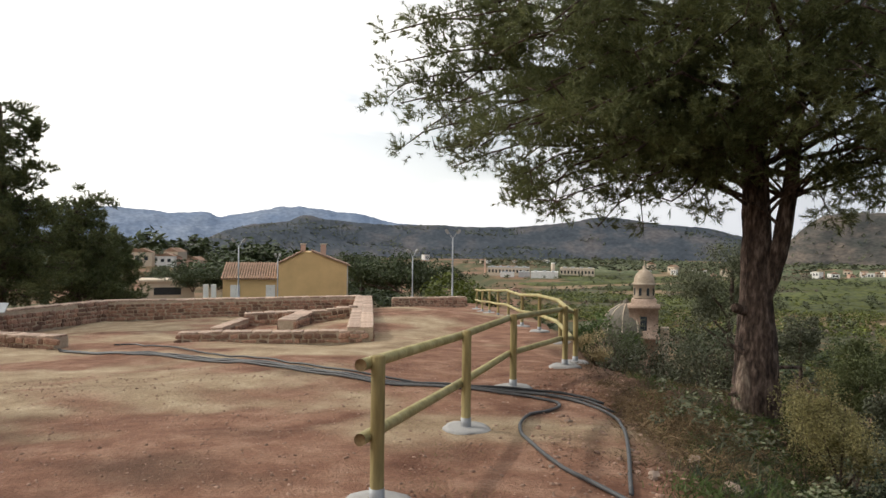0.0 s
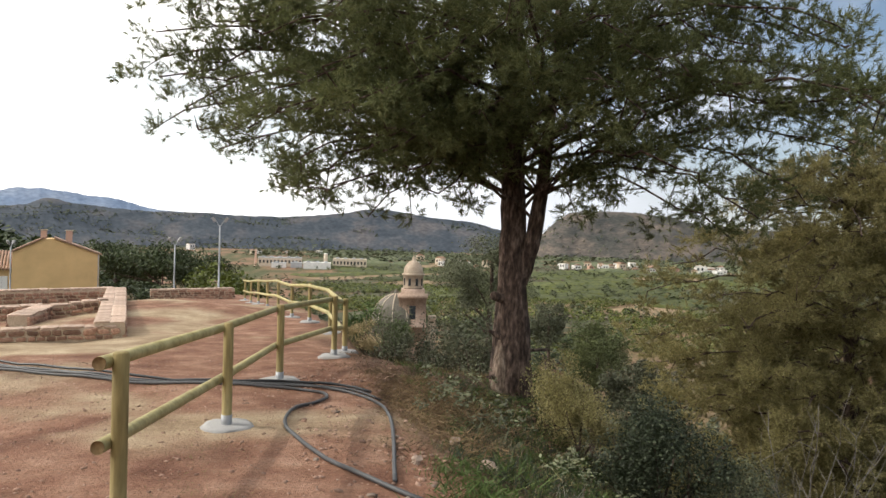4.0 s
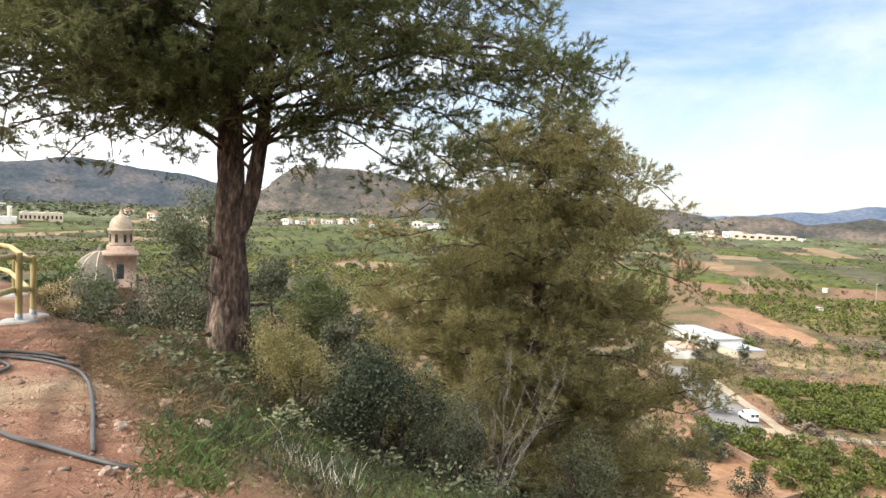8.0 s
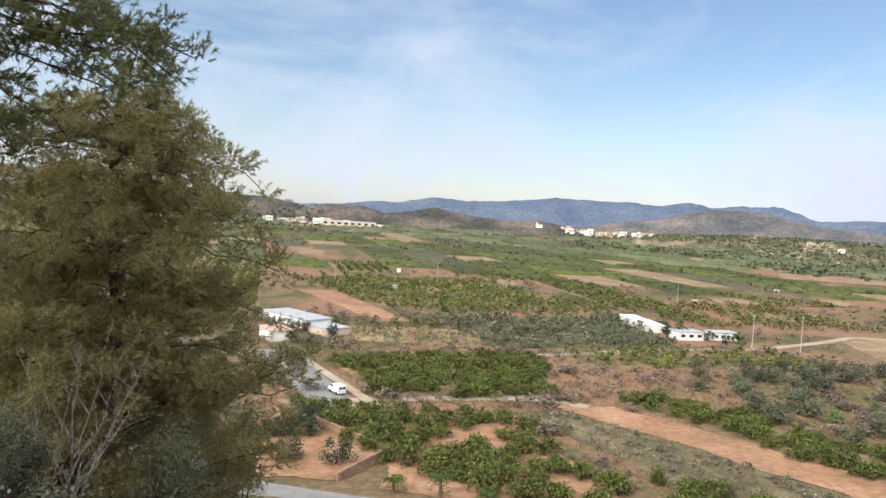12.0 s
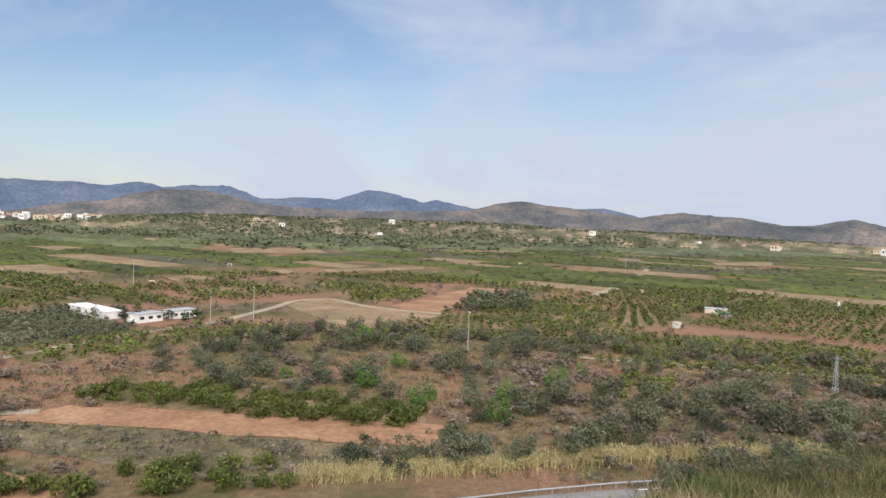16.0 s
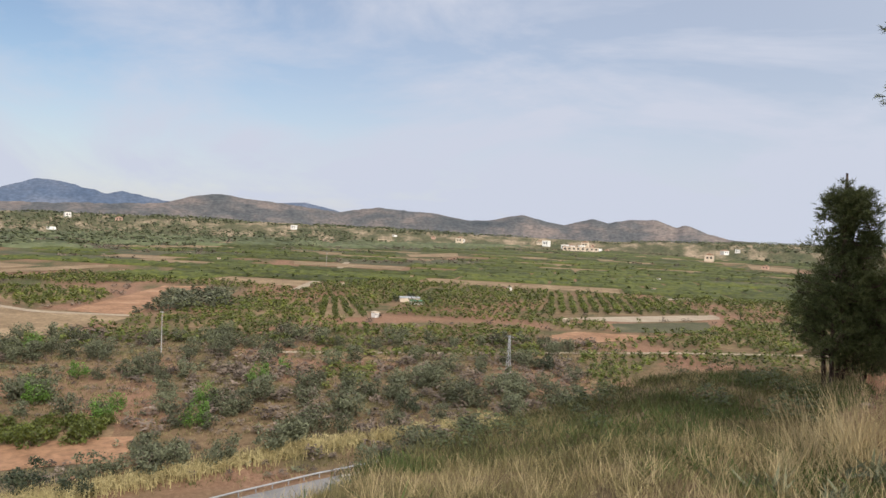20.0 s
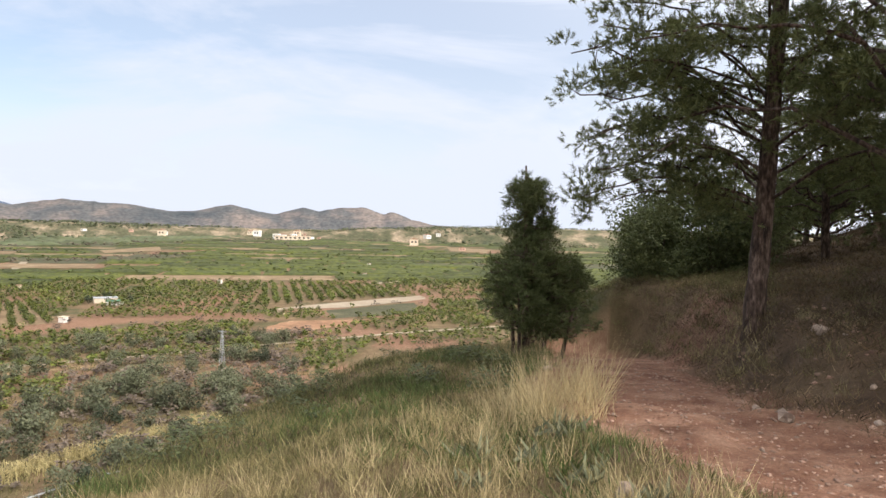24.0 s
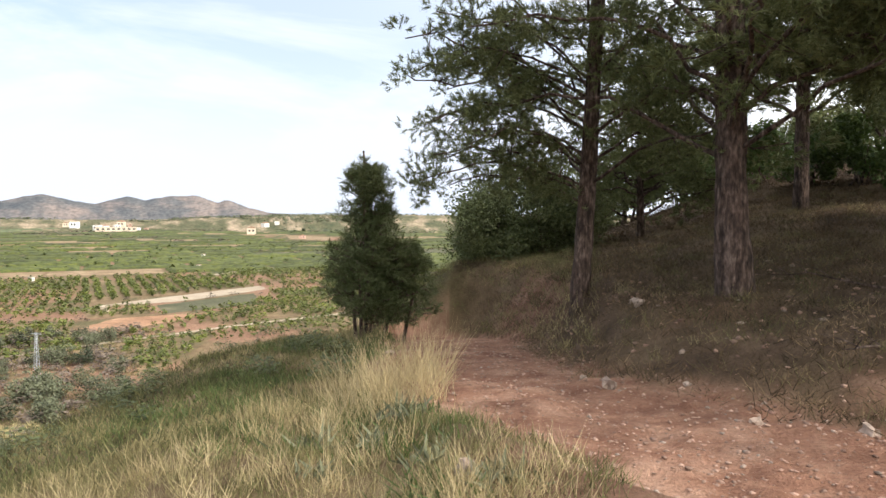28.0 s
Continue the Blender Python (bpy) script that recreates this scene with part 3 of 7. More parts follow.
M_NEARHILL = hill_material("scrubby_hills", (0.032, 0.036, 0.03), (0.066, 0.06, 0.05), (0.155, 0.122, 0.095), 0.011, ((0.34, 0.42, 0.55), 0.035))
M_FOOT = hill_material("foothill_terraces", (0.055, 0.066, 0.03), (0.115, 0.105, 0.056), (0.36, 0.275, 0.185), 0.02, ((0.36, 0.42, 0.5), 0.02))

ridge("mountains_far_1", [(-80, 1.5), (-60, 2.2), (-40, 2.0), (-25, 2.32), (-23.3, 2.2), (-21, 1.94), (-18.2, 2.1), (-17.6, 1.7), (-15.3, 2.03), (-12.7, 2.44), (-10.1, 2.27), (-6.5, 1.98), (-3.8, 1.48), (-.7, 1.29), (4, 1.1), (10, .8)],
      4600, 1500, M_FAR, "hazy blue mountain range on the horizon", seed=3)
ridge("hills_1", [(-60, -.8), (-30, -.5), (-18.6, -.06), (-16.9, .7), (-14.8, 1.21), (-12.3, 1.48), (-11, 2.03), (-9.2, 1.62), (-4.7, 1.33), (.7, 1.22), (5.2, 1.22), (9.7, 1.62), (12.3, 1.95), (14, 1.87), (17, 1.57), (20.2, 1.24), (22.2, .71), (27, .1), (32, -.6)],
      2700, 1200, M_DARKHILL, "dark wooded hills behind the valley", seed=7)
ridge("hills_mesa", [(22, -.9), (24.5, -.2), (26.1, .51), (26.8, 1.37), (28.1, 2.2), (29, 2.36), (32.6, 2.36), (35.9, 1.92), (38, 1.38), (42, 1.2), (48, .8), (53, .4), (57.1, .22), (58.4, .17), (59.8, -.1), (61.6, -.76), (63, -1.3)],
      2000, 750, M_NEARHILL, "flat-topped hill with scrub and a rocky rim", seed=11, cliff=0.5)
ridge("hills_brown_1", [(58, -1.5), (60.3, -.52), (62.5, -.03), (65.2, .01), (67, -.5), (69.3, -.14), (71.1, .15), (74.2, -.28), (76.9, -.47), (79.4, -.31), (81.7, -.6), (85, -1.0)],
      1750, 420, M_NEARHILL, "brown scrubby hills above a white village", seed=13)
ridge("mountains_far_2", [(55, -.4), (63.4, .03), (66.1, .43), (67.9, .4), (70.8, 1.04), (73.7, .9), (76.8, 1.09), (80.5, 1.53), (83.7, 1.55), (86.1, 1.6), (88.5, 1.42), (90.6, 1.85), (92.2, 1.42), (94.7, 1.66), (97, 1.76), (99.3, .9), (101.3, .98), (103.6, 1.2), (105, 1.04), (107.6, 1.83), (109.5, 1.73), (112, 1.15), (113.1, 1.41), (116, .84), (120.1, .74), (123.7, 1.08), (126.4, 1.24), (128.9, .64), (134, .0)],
      4400, 1300, M_FAR2, "hazy blue mountain range beyond the valley", seed=17)
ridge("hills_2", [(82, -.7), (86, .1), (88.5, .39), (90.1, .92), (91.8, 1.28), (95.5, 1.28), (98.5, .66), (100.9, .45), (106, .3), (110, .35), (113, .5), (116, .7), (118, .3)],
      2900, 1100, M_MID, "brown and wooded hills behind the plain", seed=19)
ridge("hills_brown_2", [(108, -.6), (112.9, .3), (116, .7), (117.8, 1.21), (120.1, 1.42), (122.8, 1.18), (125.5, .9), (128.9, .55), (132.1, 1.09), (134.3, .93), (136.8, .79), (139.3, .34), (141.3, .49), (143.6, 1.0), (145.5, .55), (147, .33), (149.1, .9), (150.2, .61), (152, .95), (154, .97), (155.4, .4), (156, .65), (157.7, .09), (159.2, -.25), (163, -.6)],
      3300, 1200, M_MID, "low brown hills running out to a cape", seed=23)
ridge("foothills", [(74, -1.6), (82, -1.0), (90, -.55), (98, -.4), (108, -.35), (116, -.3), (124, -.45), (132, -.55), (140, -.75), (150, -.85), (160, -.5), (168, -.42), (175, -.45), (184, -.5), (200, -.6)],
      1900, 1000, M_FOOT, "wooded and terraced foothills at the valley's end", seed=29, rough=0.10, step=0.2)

# ---------------------------------------------------------------- trees and bushes


def bowed(a, b, sag, n=7, wob=0.0, rng=None):
    """A bent line from a to b that first rises and then droops."""
    a, b = np.asarray(a, float), np.asarray(b, float)
    t = np.linspace(0, 1, n)[:, None]
    P = a + (b - a) * t
    P[:, 2] += sag * np.sin(np.pi * t[:, 0])
    if wob:
        w = rng.normal(size=(n, 3)) * wob
        w[0] = w[-1] = 0
        P += w
    return P


def sprays(line, rng, reach, every, droop=0.15, first=0.3, n_needles=16, needle=0.13, width=0.011, flat=0.55, fill=1.0):
    """Twigs off the outer part of a limb with brushes of needles at them: needles, and thin twig lines."""
    L = np.linalg.norm(np.diff(line, axis=0), axis=1)
    s = np.concatenate([[0], np.cumsum(L)])
    total = s[-1]
    count = max(3, int(total * (1 - first) / every))
    at = np.sort(rng.uniform(first * total, total, count))
    at[-1] = total
    pts = np.stack([np.interp(at, s, line[:, k]) for k in range(3)], 1)
    head = line[-1] - line[-3]
    head /= np.linalg.norm(head) + 1e-9
    P, D, twigs = [], [], []
    for q, p in zip(at / total, pts):
        r = reach * (0.3 + 0.6 * rng.random()) * (1.1 - 0.5 * q)
        side = rng.normal(size=3)
        side[2] = side[2] * flat + 0.1
        side -= head * (side @ head) * 0.4
        way = side / (np.linalg.norm(side) + 1e-9) + head * 0.5
        way /= np.linalg.norm(way)
        tip = p + way * r
        tip[2] -= droop * r * rng.random()
        twigs.append((p, tip))
        k = max(4, int(rng.uniform(14, 30) * fill))
        ball = rng.normal(size=(k, 3))
        ball /= np.linalg.norm(ball, axis=1)[:, None]
        ball *= rng.random((k, 1)) ** 0.45 * [1, 1, 0.62]
        c = tip - way * 0.12 * r + ball * reach * rng.uniform(0.17, 0.34)
        dirs = ball * 0.9 + way * 0.35 + rng.normal(size=(k, 3)) * 0.3
        dirs[:, 2] += 0.35
        dirs /= np.linalg.norm(dirs, axis=1)[:, None]
        c = np.repeat(c, n_needles, 0)
        dd = np.repeat(dirs, n_needles, 0)
        c = c + dd * rng.random((len(c), 1)) * needle * 1.2
        dd = dd * 0.75 + rng.normal(size=dd.shape) * 0.42
        P.append(c)
        D.append(dd)
    P, D = np.concatenate(P), np.concatenate(D)
    L = needle * (0.6 + 0.7 * rng.random(len(P)))
    return blades(P, D, L, width, rng, 0.1), twigs


def twig_arrays(twigs, r=0.009):
    """All twigs of a tree as thin three-sided rods in one array."""
    out = []
    for a, b in twigs[::2]:
        out.append(tube_arrays(np.array([a, b]), [r * 1.5, r * 0.5], 4))
    return joined(out)


def pine(label, trunk, radii, limbs, needles, seed, reach=0.75, every=0.16, n_needles=14, needle=0.13, width=0.011, group="pines", first=0.3, fill=1.0,
         fork=None, stubs=(), name="pine_tree", droop=0.15, limb_r=0.06):
    """A pine: bent trunk, limbs as (place on the trunk 0 to 1, tip, rise), brushes of needles along them."""
    rng = np.random.default_rng(seed)
    trunk = np.array([tuple(p) for p in trunk], float)
    root = thing(name, label, "tree", group, at=tuple(trunk[0]))
    o = trunk[0].copy()
    t = np.linspace(0, 1, 26)
    u = np.linspace(0, 1, len(trunk))
    line = np.stack([np.interp(t, u, trunk[:, k]) for k in range(3)], 1)
    line[1:-1] = (line[:-2] + 2 * line[1:-1] + line[2:]) / 4
    rad = np.interp(t, np.linspace(0, 1, len(radii)), radii)
    lines = [(line, rad)]
    tube("trunk", line - o, rad, M_BARK, root, 14, 0.16, rng)
    if fork is not None:
        at, tip, r0 = fork
        a = np.array([np.interp(at, t, line[:, k]) for k in range(3)])
        tip = np.array(tip)
        way = np.array([tip[0] - a[0], tip[1] - a[1], 0])
        way /= np.linalg.norm(way)
        fl = np.array([a, a + way * .17 + [0, 0, .45], a + way * .34 + [0, 0, 1.0], a + way * .45 + [0, 0, 1.8], a + way * .55 + [0, 0, 3.0], tip])
        fl = np.stack([np.interp(np.linspace(0, 5, 16), np.arange(6), fl[:, k]) for k in range(3)], 1)
        fr = np.linspace(r0, r0 * 0.3, 16)
        tube("fork_stem", fl - o, fr, M_BARK, root, 12, 0.16, rng)
        lines.append((fl, fr))
    chunks, twigs = [], []
    for i, (at, tip, rise) in enumerate(limbs):
        src, sr = lines[i % len(lines)] if fork is not None and at > fork[0] else lines[0]
        tt = np.linspace(0, 1, len(src))
        v = at if src is line else float(np.interp(np.interp(at, t, line[:, 2]), src[:, 2], tt))
        a = np.array([np.interp(v, tt, src[:, k]) for k in range(3)])
        tip = np.asarray(tip, float)
        L = np.linalg.norm(tip - a)
        lb = bowed(a, tip, rise, 9, 0.035 * L ** 0.5, rng)
        r0 = min(limb_r * (0.3 + L / 7), float(np.interp(v, tt, sr)) * 0.7)
        tube("limb", lb - o, np.linspace(r0, 0.012, 9), M_BARK, root, 6)
        (nv, nf), tw = sprays(lb, rng, reach, every, droop, first, n_needles, needle, width, fill=fill)
        chunks.append((nv, nf))
        twigs += tw
    V, F = joined(chunks)
    part("crown", arrays("crown", V - o, F, needles), None, root)
    V, F = twig_arrays(twigs)
    tagged(part("twig_growth", arrays("twig_growth", V - o, F, M_BARK), None, root), kind="stuff")
    for at, way, L, r in stubs:
        a = np.array([np.interp(at, t, line[:, k]) for k in range(3)]) - o
        w = np.asarray(way, float)
        tube("branch_stub", [a, a + w * L * 0.6, a + w * L, a + w * (L + 0.01)], [r, r * 0.9, r * 0.85, r * 0.3], M_BARK, root, 9, 0.15, rng)
    return root


def whorls(base, z0, z1, n, reach0, reach1, rng, tilt=0.1, squash=(1, 1), rise=0.4, trunk_z=(0, 1), skip=None, jitter=0.25, attach=0.0):
    """Limb tips all round a trunk between two heights, longest where reach says."""
    out = []
    for i in range(n):
        q = (i + rng.random()) / n
        a = i * 2.39996 + rng.normal() * 0.3
        r = (reach0 + (reach1 - reach0) * q) * (1 - jitter + 2 * jitter * rng.random())
        z = z0 + (z1 - z0) * q
        if skip and skip(a, q):
            continue
        tip = (base[0] + r * math.cos(a) * squash[0], base[1] + r * math.sin(a) * squash[1], z + tilt * r + rng.normal() * 0.2)
        at = np.clip((z + attach - trunk_z[0]) / (trunk_z[1] - trunk_z[0]), 0.02, 0.99)
        out.append((at, tip, rise * r / 4))
    return out


# the great pine on the brow
rA = np.random.default_rng(5)
A0 = az_place(23.3, 12.0, -0.95)
A_top = A0 + Vector((0.5, 0.2, 10.6))
limbs_a = whorls(A0 + Vector((0.2, 0, 0)), 3.6, 8.6, 40, 5.2, 4.6, rA, -0.08, rise=0.8, trunk_z=(-1.05, 9.6), jitter=0.2, attach=0.9)
for az, el, d, at in ((41, 2.4, 11.2, .48), (43.5, 4.6, 11.6, .5), (50.5, 9.6, 13, .55), (52.4, 9.9, 13.4, .56), (39.5, 0.6, 11.5, .48), (47, 7, 13, .5), (11.5, 1.6, 11.5, .5), (4.5, 3.6, 12.0, .5), (-2.5, 9.0, 12, .55),
                     (17, 3.6, 10.6, .5), (-4.2, 12.6, 12.4, .6), (8, 3.4, 10.6, .45), (37, 5.5, 10, .45), (33.5, 5.2, 11, .5), (0, 6.3, 12.2, .5),
                     (-4.6, 14.3, 12.3, .62), (-5, 16.6, 12, .66), (-2.6, 17.6, 11.8, .68), (-.5, 15.5, 11.4, .64), (-4.3, 11.2, 12.4, .58), (2, 18, 11, .7), (43.5, 15, 12, .68), (42, 12, 11.5, .64), (40, 17, 11.4, .7),
                     (2, 8, 10.5, .52), (6, 6, 10.2, .5), (9.5, 6.5, 10, .5), (3.5, 11, 10.6, .56), (13, 8, 10, .54), (0.5, 11.5, 11.2, .58), (7, 10, 10, .56), (-1.5, 7.6, 11.6, .54), (5.5, 4.4, 11.2, .48), (14, 5.2, 10.2, .5), (27, 9, 9.8, .52), (30, 12, 9.6, .58), (33, 10, 9.8, .55), (36, 13, 10, .6), (39, 11, 10.6, .58), (31, 16, 9.6, .66), (35, 18, 9.8, .7), (28, 19, 9.6, .72),
                     (24, 13, 9.4, .6), (20, 10, 9.5, .54), (17, 14, 9.4, .62), (41, 14.5, 11, .66), (22, 17, 9.4, .68), (4, 9.5, 9.8, .56), (7.5, 13, 9.6, .62), (11, 11, 9.4, .58), (14, 15, 9.4, .66), (3, 15, 10, .66), (9, 18, 9.6, .72), (16, 19, 9.4, .74), (12.5, 6.8, 9.8, .52)):
    p = az_place(az, d, 0)
    limbs_a.append((at, (p.x, p.y, 1.65 + d * math.tan(radians(el))), 0.7))
pine("large old pine with a forked trunk standing on the brow", [A0 + Vector((0, 0, -0.4)), A0 + Vector((-.02, 0, 1.3)), A0 + Vector((-.05, 0, 3.3)), A0 + Vector((-.1, 0.1, 6.0)), A_top],
     [.40, .33, .235, .2, .16, .1, .05], limbs_a, M_NEEDLE, 6, reach=1.0, every=0.2, n_needles=22, first=0.2, needle=0.10, width=0.0115, limb_r=0.034, fill=.96, fork=(.30, A0 + Vector((.8, -.5, 8.8)), .19),
     stubs=((.285, (-.9, -.38, .25), .46, .085), (.17, (.9, .3, -.05), .9, .03), (.09, (.85, .3, .1), .8, .028)))

dead_stem = thing("dead_tree", "pale barkless dead tree trunk beside the great pine", "tree", at=tuple(A0 + Vector((-.3, -.2, -.35))))
tube("trunk", [(0, 0, 0), (.03, .02, .5), (.07, .06, 1.0), (.13, .1, 1.5), (.17, .12, 1.8)], [.2, .14, .13, .09, .03], M_BARK_PALE, dead_stem, 13, .45, rA)
for z, way in ((.7, (-.25, -.05, .02)), (1.35, (-.2, .05, .12))):
    tube("branch_stub", [(.03, .04, z), (.03 + way[0] * .6, .04 + way[1] * .6, z + way[2] * .6), (.03 + way[0], .04 + way[1], z + way[2])], [.05, .04, .02], M_BARK, dead_stem, 7)

# the thin brownish pine further down the slope
rB = np.random.default_rng(8)
B0 = az_place(47.6, 17.0)
limbs_b = []
for i in range(185):
    q = rB.random() ** 1.3
    a = i * 2.39996 + rB.normal() * 0.4
    r = (4.9 * (1 - q) ** 0.7 + 0.5) * rB.uniform(0.4, 1.05)
    z = B0.z + 0.8 + q * (4.1 - B0.z - 0.8)
    limbs_b.append((min(.96, max(.05, (z - B0.z - 0.35 * r) / (4.8 - B0.z))), (B0.x + r * math.cos(a), B0.y + r * math.sin(a), z + rB.normal() * 0.3), 0.15))
for az, el, d, at in ((54.6, 2.6, 16.5, .8), (53.5, 1.4, 15.5, .75), (57.3, 1.0, 16.5, .7), (58.6, -2.5, 16.5, .62), (59.3, -5.6, 16.5, .5), (58.6, -9.0, 16.2, .4), (57.5, -12.5, 16, .3), (33.8, -3.6, 16, .55), (35.5, -1.5, 16, .6), (37.5, 0.6, 16.2, .7), (40.5, 3.2, 16.4, .78), (33.0, -7.0, 15.5, .45), (36.5, -10, 15, .35), (52, -6, 13.5, .5), (45, -3, 13.2, .55), (48, 1, 14.2, .66), (55, -2, 14.5, .6), (41, -6, 13.4, .5), (50.5, -11, 13.6, .35), (34.5, -9, 15, .4), (37.5, -7, 14.2, .45), (39, -11, 14.4, .32), (36, -12.5, 14.8, .28), (42.5, -9.5, 13.6, .38), (44.5, -13, 13.4, .28), (40.5, -15, 13.8, .2), (47.5, -15, 13.4, .22), (38, -4, 14.8, .5), (52.5, -13.5, 14, .25), (55.5, -15, 14.6, .2), (43.5, -1, 14, .6)):
    p = az_place(az, d, 0)
    limbs_b.append((at, (p.x, p.y, 1.65 + d * math.tan(radians(el))), 0.3))
pine("sparse olive-brown pine on the slope", [B0 + Vector((0, 0, -.5)), B0 + Vector((.1, 0, 4)), B0 + Vector((-.1, .1, 8)), B0 + Vector((0, 0, 4.2 - B0.z))], [.15, .12, .09, .04],
     limbs_b, M_NEEDLE_DRY, 9, reach=1.0, every=0.215, n_needles=16, width=0.015, needle=0.11, first=0.2, fill=1.12, droop=0.0, limb_r=0.026)

# pines on the bank above the track
rC = np.random.default_rng(15)
C0 = az_place(184.2, 13.8)
limbs_c = whorls(C0, 2.3, 8.6, 36, 3.6, 3.9, rC, -0.03, rise=0.5, trunk_z=(C0.z, 10), attach=0.9)
for az, el, d, at in ((169.8, 13.2, 13.4, .52), (170.6, 10.1, 13.2, .46), (172.2, 15.2, 13, .56), (172.2, 7.3, 13.2, .4), (172.1, 4.4, 13.4, .34), (173.3, 2.0, 13.6, .3), (174.1, 6.2, 12.8, .38), (175.0, 10.6, 12.6, .46), (178.0, 2.8, 12.8, .3), (175.8, 14.4, 12.4, .54), (171.6, 12.0, 13.8, .5), (173, 11.5, 14.2, .5)):
    p = az_place(az, d, 0)
    limbs_c.append((at, (p.x, p.y, 1.65 + d * math.tan(radians(el))), 0.35))
pine("tall pine with a bare lower trunk on the bank", [C0 + Vector((.15, 0, -.3)), C0 + Vector((.02, 0, 2)), C0 + Vector((-.1, 0, 5)), C0 + Vector((-.3, 0, 10))], [.19, .16, .14, .05],
     limbs_c, M_NEEDLE, 16, reach=0.95, every=0.2, n_needles=22, first=0.22, needle=0.10, width=0.0125, limb_r=0.036, fill=.8)
D0 = az_place(194.6, 11.4)
limbs_d = whorls(D0, 3.0, 8.6, 30, 4.4, 3.4, rC, 0.0, rise=0.6, trunk_z=(D0.z, 10), attach=0.9)
pine("thick-trunked pine leaning over the bank", [D0 + Vector((-.08, 0, -.4)), D0 + Vector((.02, 0, 1.6)), D0 + Vector((.1, 0, 4)), D0 + Vector((.4, 0, 10))], [.30, .22, .2, .08],
     limbs_d, M_NEEDLE, 18, reach=0.95, every=0.2, n_needles=22, first=0.26, needle=0.10, width=0.0125, limb_r=0.045, fill=.8)
E0 = az_place(199.3, 21.0)
limbs_e = whorls(E0, 4.4, 10, 26, 4.0, 2.5, rC, 0.05, rise=0.5, trunk_z=(E0.z, 11))
pine("slim pine further up the wooded slope", [E0 + Vector((0, 0, -.3)), E0 + Vector((.05, 0, 4)), E0 + Vector((0, 0, 11 - E0.z))], [.2, .15, .05],
     limbs_e, M_NEEDLE, 20, reach=1.05, every=0.32, n_needles=13, width=0.024, needle=0.15, fill=1.0)
# Several stand out of view, added so that their crowns shade the bank.
for az, d, h, seed in ((209.5, 13.5, 9.5, 25), (206.0, 24.0, 9.0, 26), (217, 16, 10, 27), (228, 12, 10, 28), (241, 17, 10, 29), (236, 19, 10.5, 30)):
    p0 = az_place(az, d)
    pine("pine with a bare lower trunk in the wood on the slope", [p0 + Vector((0, 0, -.4)), p0 + Vector((.1, 0, h * .5)), p0 + Vector((0, 0, h))], [.24, .18, .05],
         whorls(p0, p0.z + h * .3, p0.z + h * .95, 52, 4.6, 3.2, rC, 0.0, rise=.5, trunk_z=(p0.z, p0.z + h)), M_NEEDLE, seed, reach=1.15, every=0.26, n_needles=13, width=0.03, needle=0.15, fill=1.15)
F0 = az_place(188.3, 23.0)
limbs_f = whorls(F0, 1.6, 6.6, 56, 2.6, 1.4, rC, 0.1, rise=0.3, trunk_z=(F0.z, 7))
pine("young light green pine on the wooded slope", [F0 + Vector((0, 0, -.3)), F0 + Vector((.1, 0, 3)), F0 + Vector((0, 0, 7 - F0.z))], [.12, .09, .03],
     limbs_f, M_NEEDLE, 22, reach=1.1, every=0.28, n_needles=13, width=0.024, needle=0.15, fill=1.0)


def lumps(n, size, rng, lump=0.35, count=14, low=-0.6):
    """Points gathered in lumps over an egg-shaped crown."""
    c = rng.normal(size=(count, 3))
    c /= np.linalg.norm(c, axis=1)[:, None]
    c[:, 2] = np.clip(c[:, 2], low, 1)
    c *= (0.45 + 0.5 * rng.random((count, 1)))
    i = rng.integers(0, count, n)
    v = rng.normal(size=(n, 3))
    v /= np.linalg.norm(v, axis=1)[:, None]
    v *= rng.random((n, 1)) ** 0.4
    return (c[i] + v * lump * (0.6 + 0.8 * rng.random((count, 1))[i])) * np.asarray(size)


def bush_meshes(name, size, n, leaf, mat, rng, stems=5, lump=0.38, count=16, bark=None, up=0.3):
    """Crown and stem meshes of a bush or small tree whose base is at the origin."""
    P = lumps(n, size, rng, lump, count) + [0, 0, size[2] * 0.95]
    P[:, 2] = np.abs(P[:, 2])
    V, F = leaves(P, leaf, rng, up)
    crown = arrays(name + "_crown", V, F, mat)
    out = []
    for k in range(stems):
        tip = rng.normal(size=3) * np.asarray(size) * 0.35 + [0, 0, size[2]]
        out.append(tube_arrays(bowed((rng.normal() * 0.03 * stems, rng.normal() * 0.03 * stems, -0.25), tip, 0.03, 5), np.linspace(0.045, 0.012, 5) * size[2] / 1.2, 5))
    V, F = joined(out)
    return crown, arrays(name + "_stems", V, F, bark or M_BARK)


def plant(name, label, category, meshes, at, turn=0.0, scale=1.0, group="", kind=""):
    root = thing(name, label, category, group, kind)
    root.matrix_basis = pose(*at, 0, 0, turn) @ Matrix.Scale(scale, 4)
    part("crown", meshes[0], None, root)
    tagged(part("stem_growth", meshes[1], None, root), kind="stuff")
    return root


rng = np.random.default_rng(40)

# columnar evergreen beside the track
H0 = az_place(166.9, 16.2)
limbs_h = []
for i in range(240):
    q = rng.random() ** 1.1
    a = rng.random() * 6.283
    if i < 165:
        r = 1.1 * (1 - q) ** .55 * rng.uniform(0.45, 1.06)
        limbs_h.append((0.12 + q * 0.84, (H0.x + r * math.cos(a), H0.y + r * math.sin(a), H0.z + 0.7 + q * 3.05), 0.0))
    else:
        r = 0.8 * (1 - q) ** 0.5 * rng.uniform(0.5, 1.05)
        limbs_h.append((0.08 + q * 0.4, (H0.x - .85 + r * math.cos(a), H0.y + r * math.sin(a), H0.z + 0.55 + q * 1.6), 0.0))
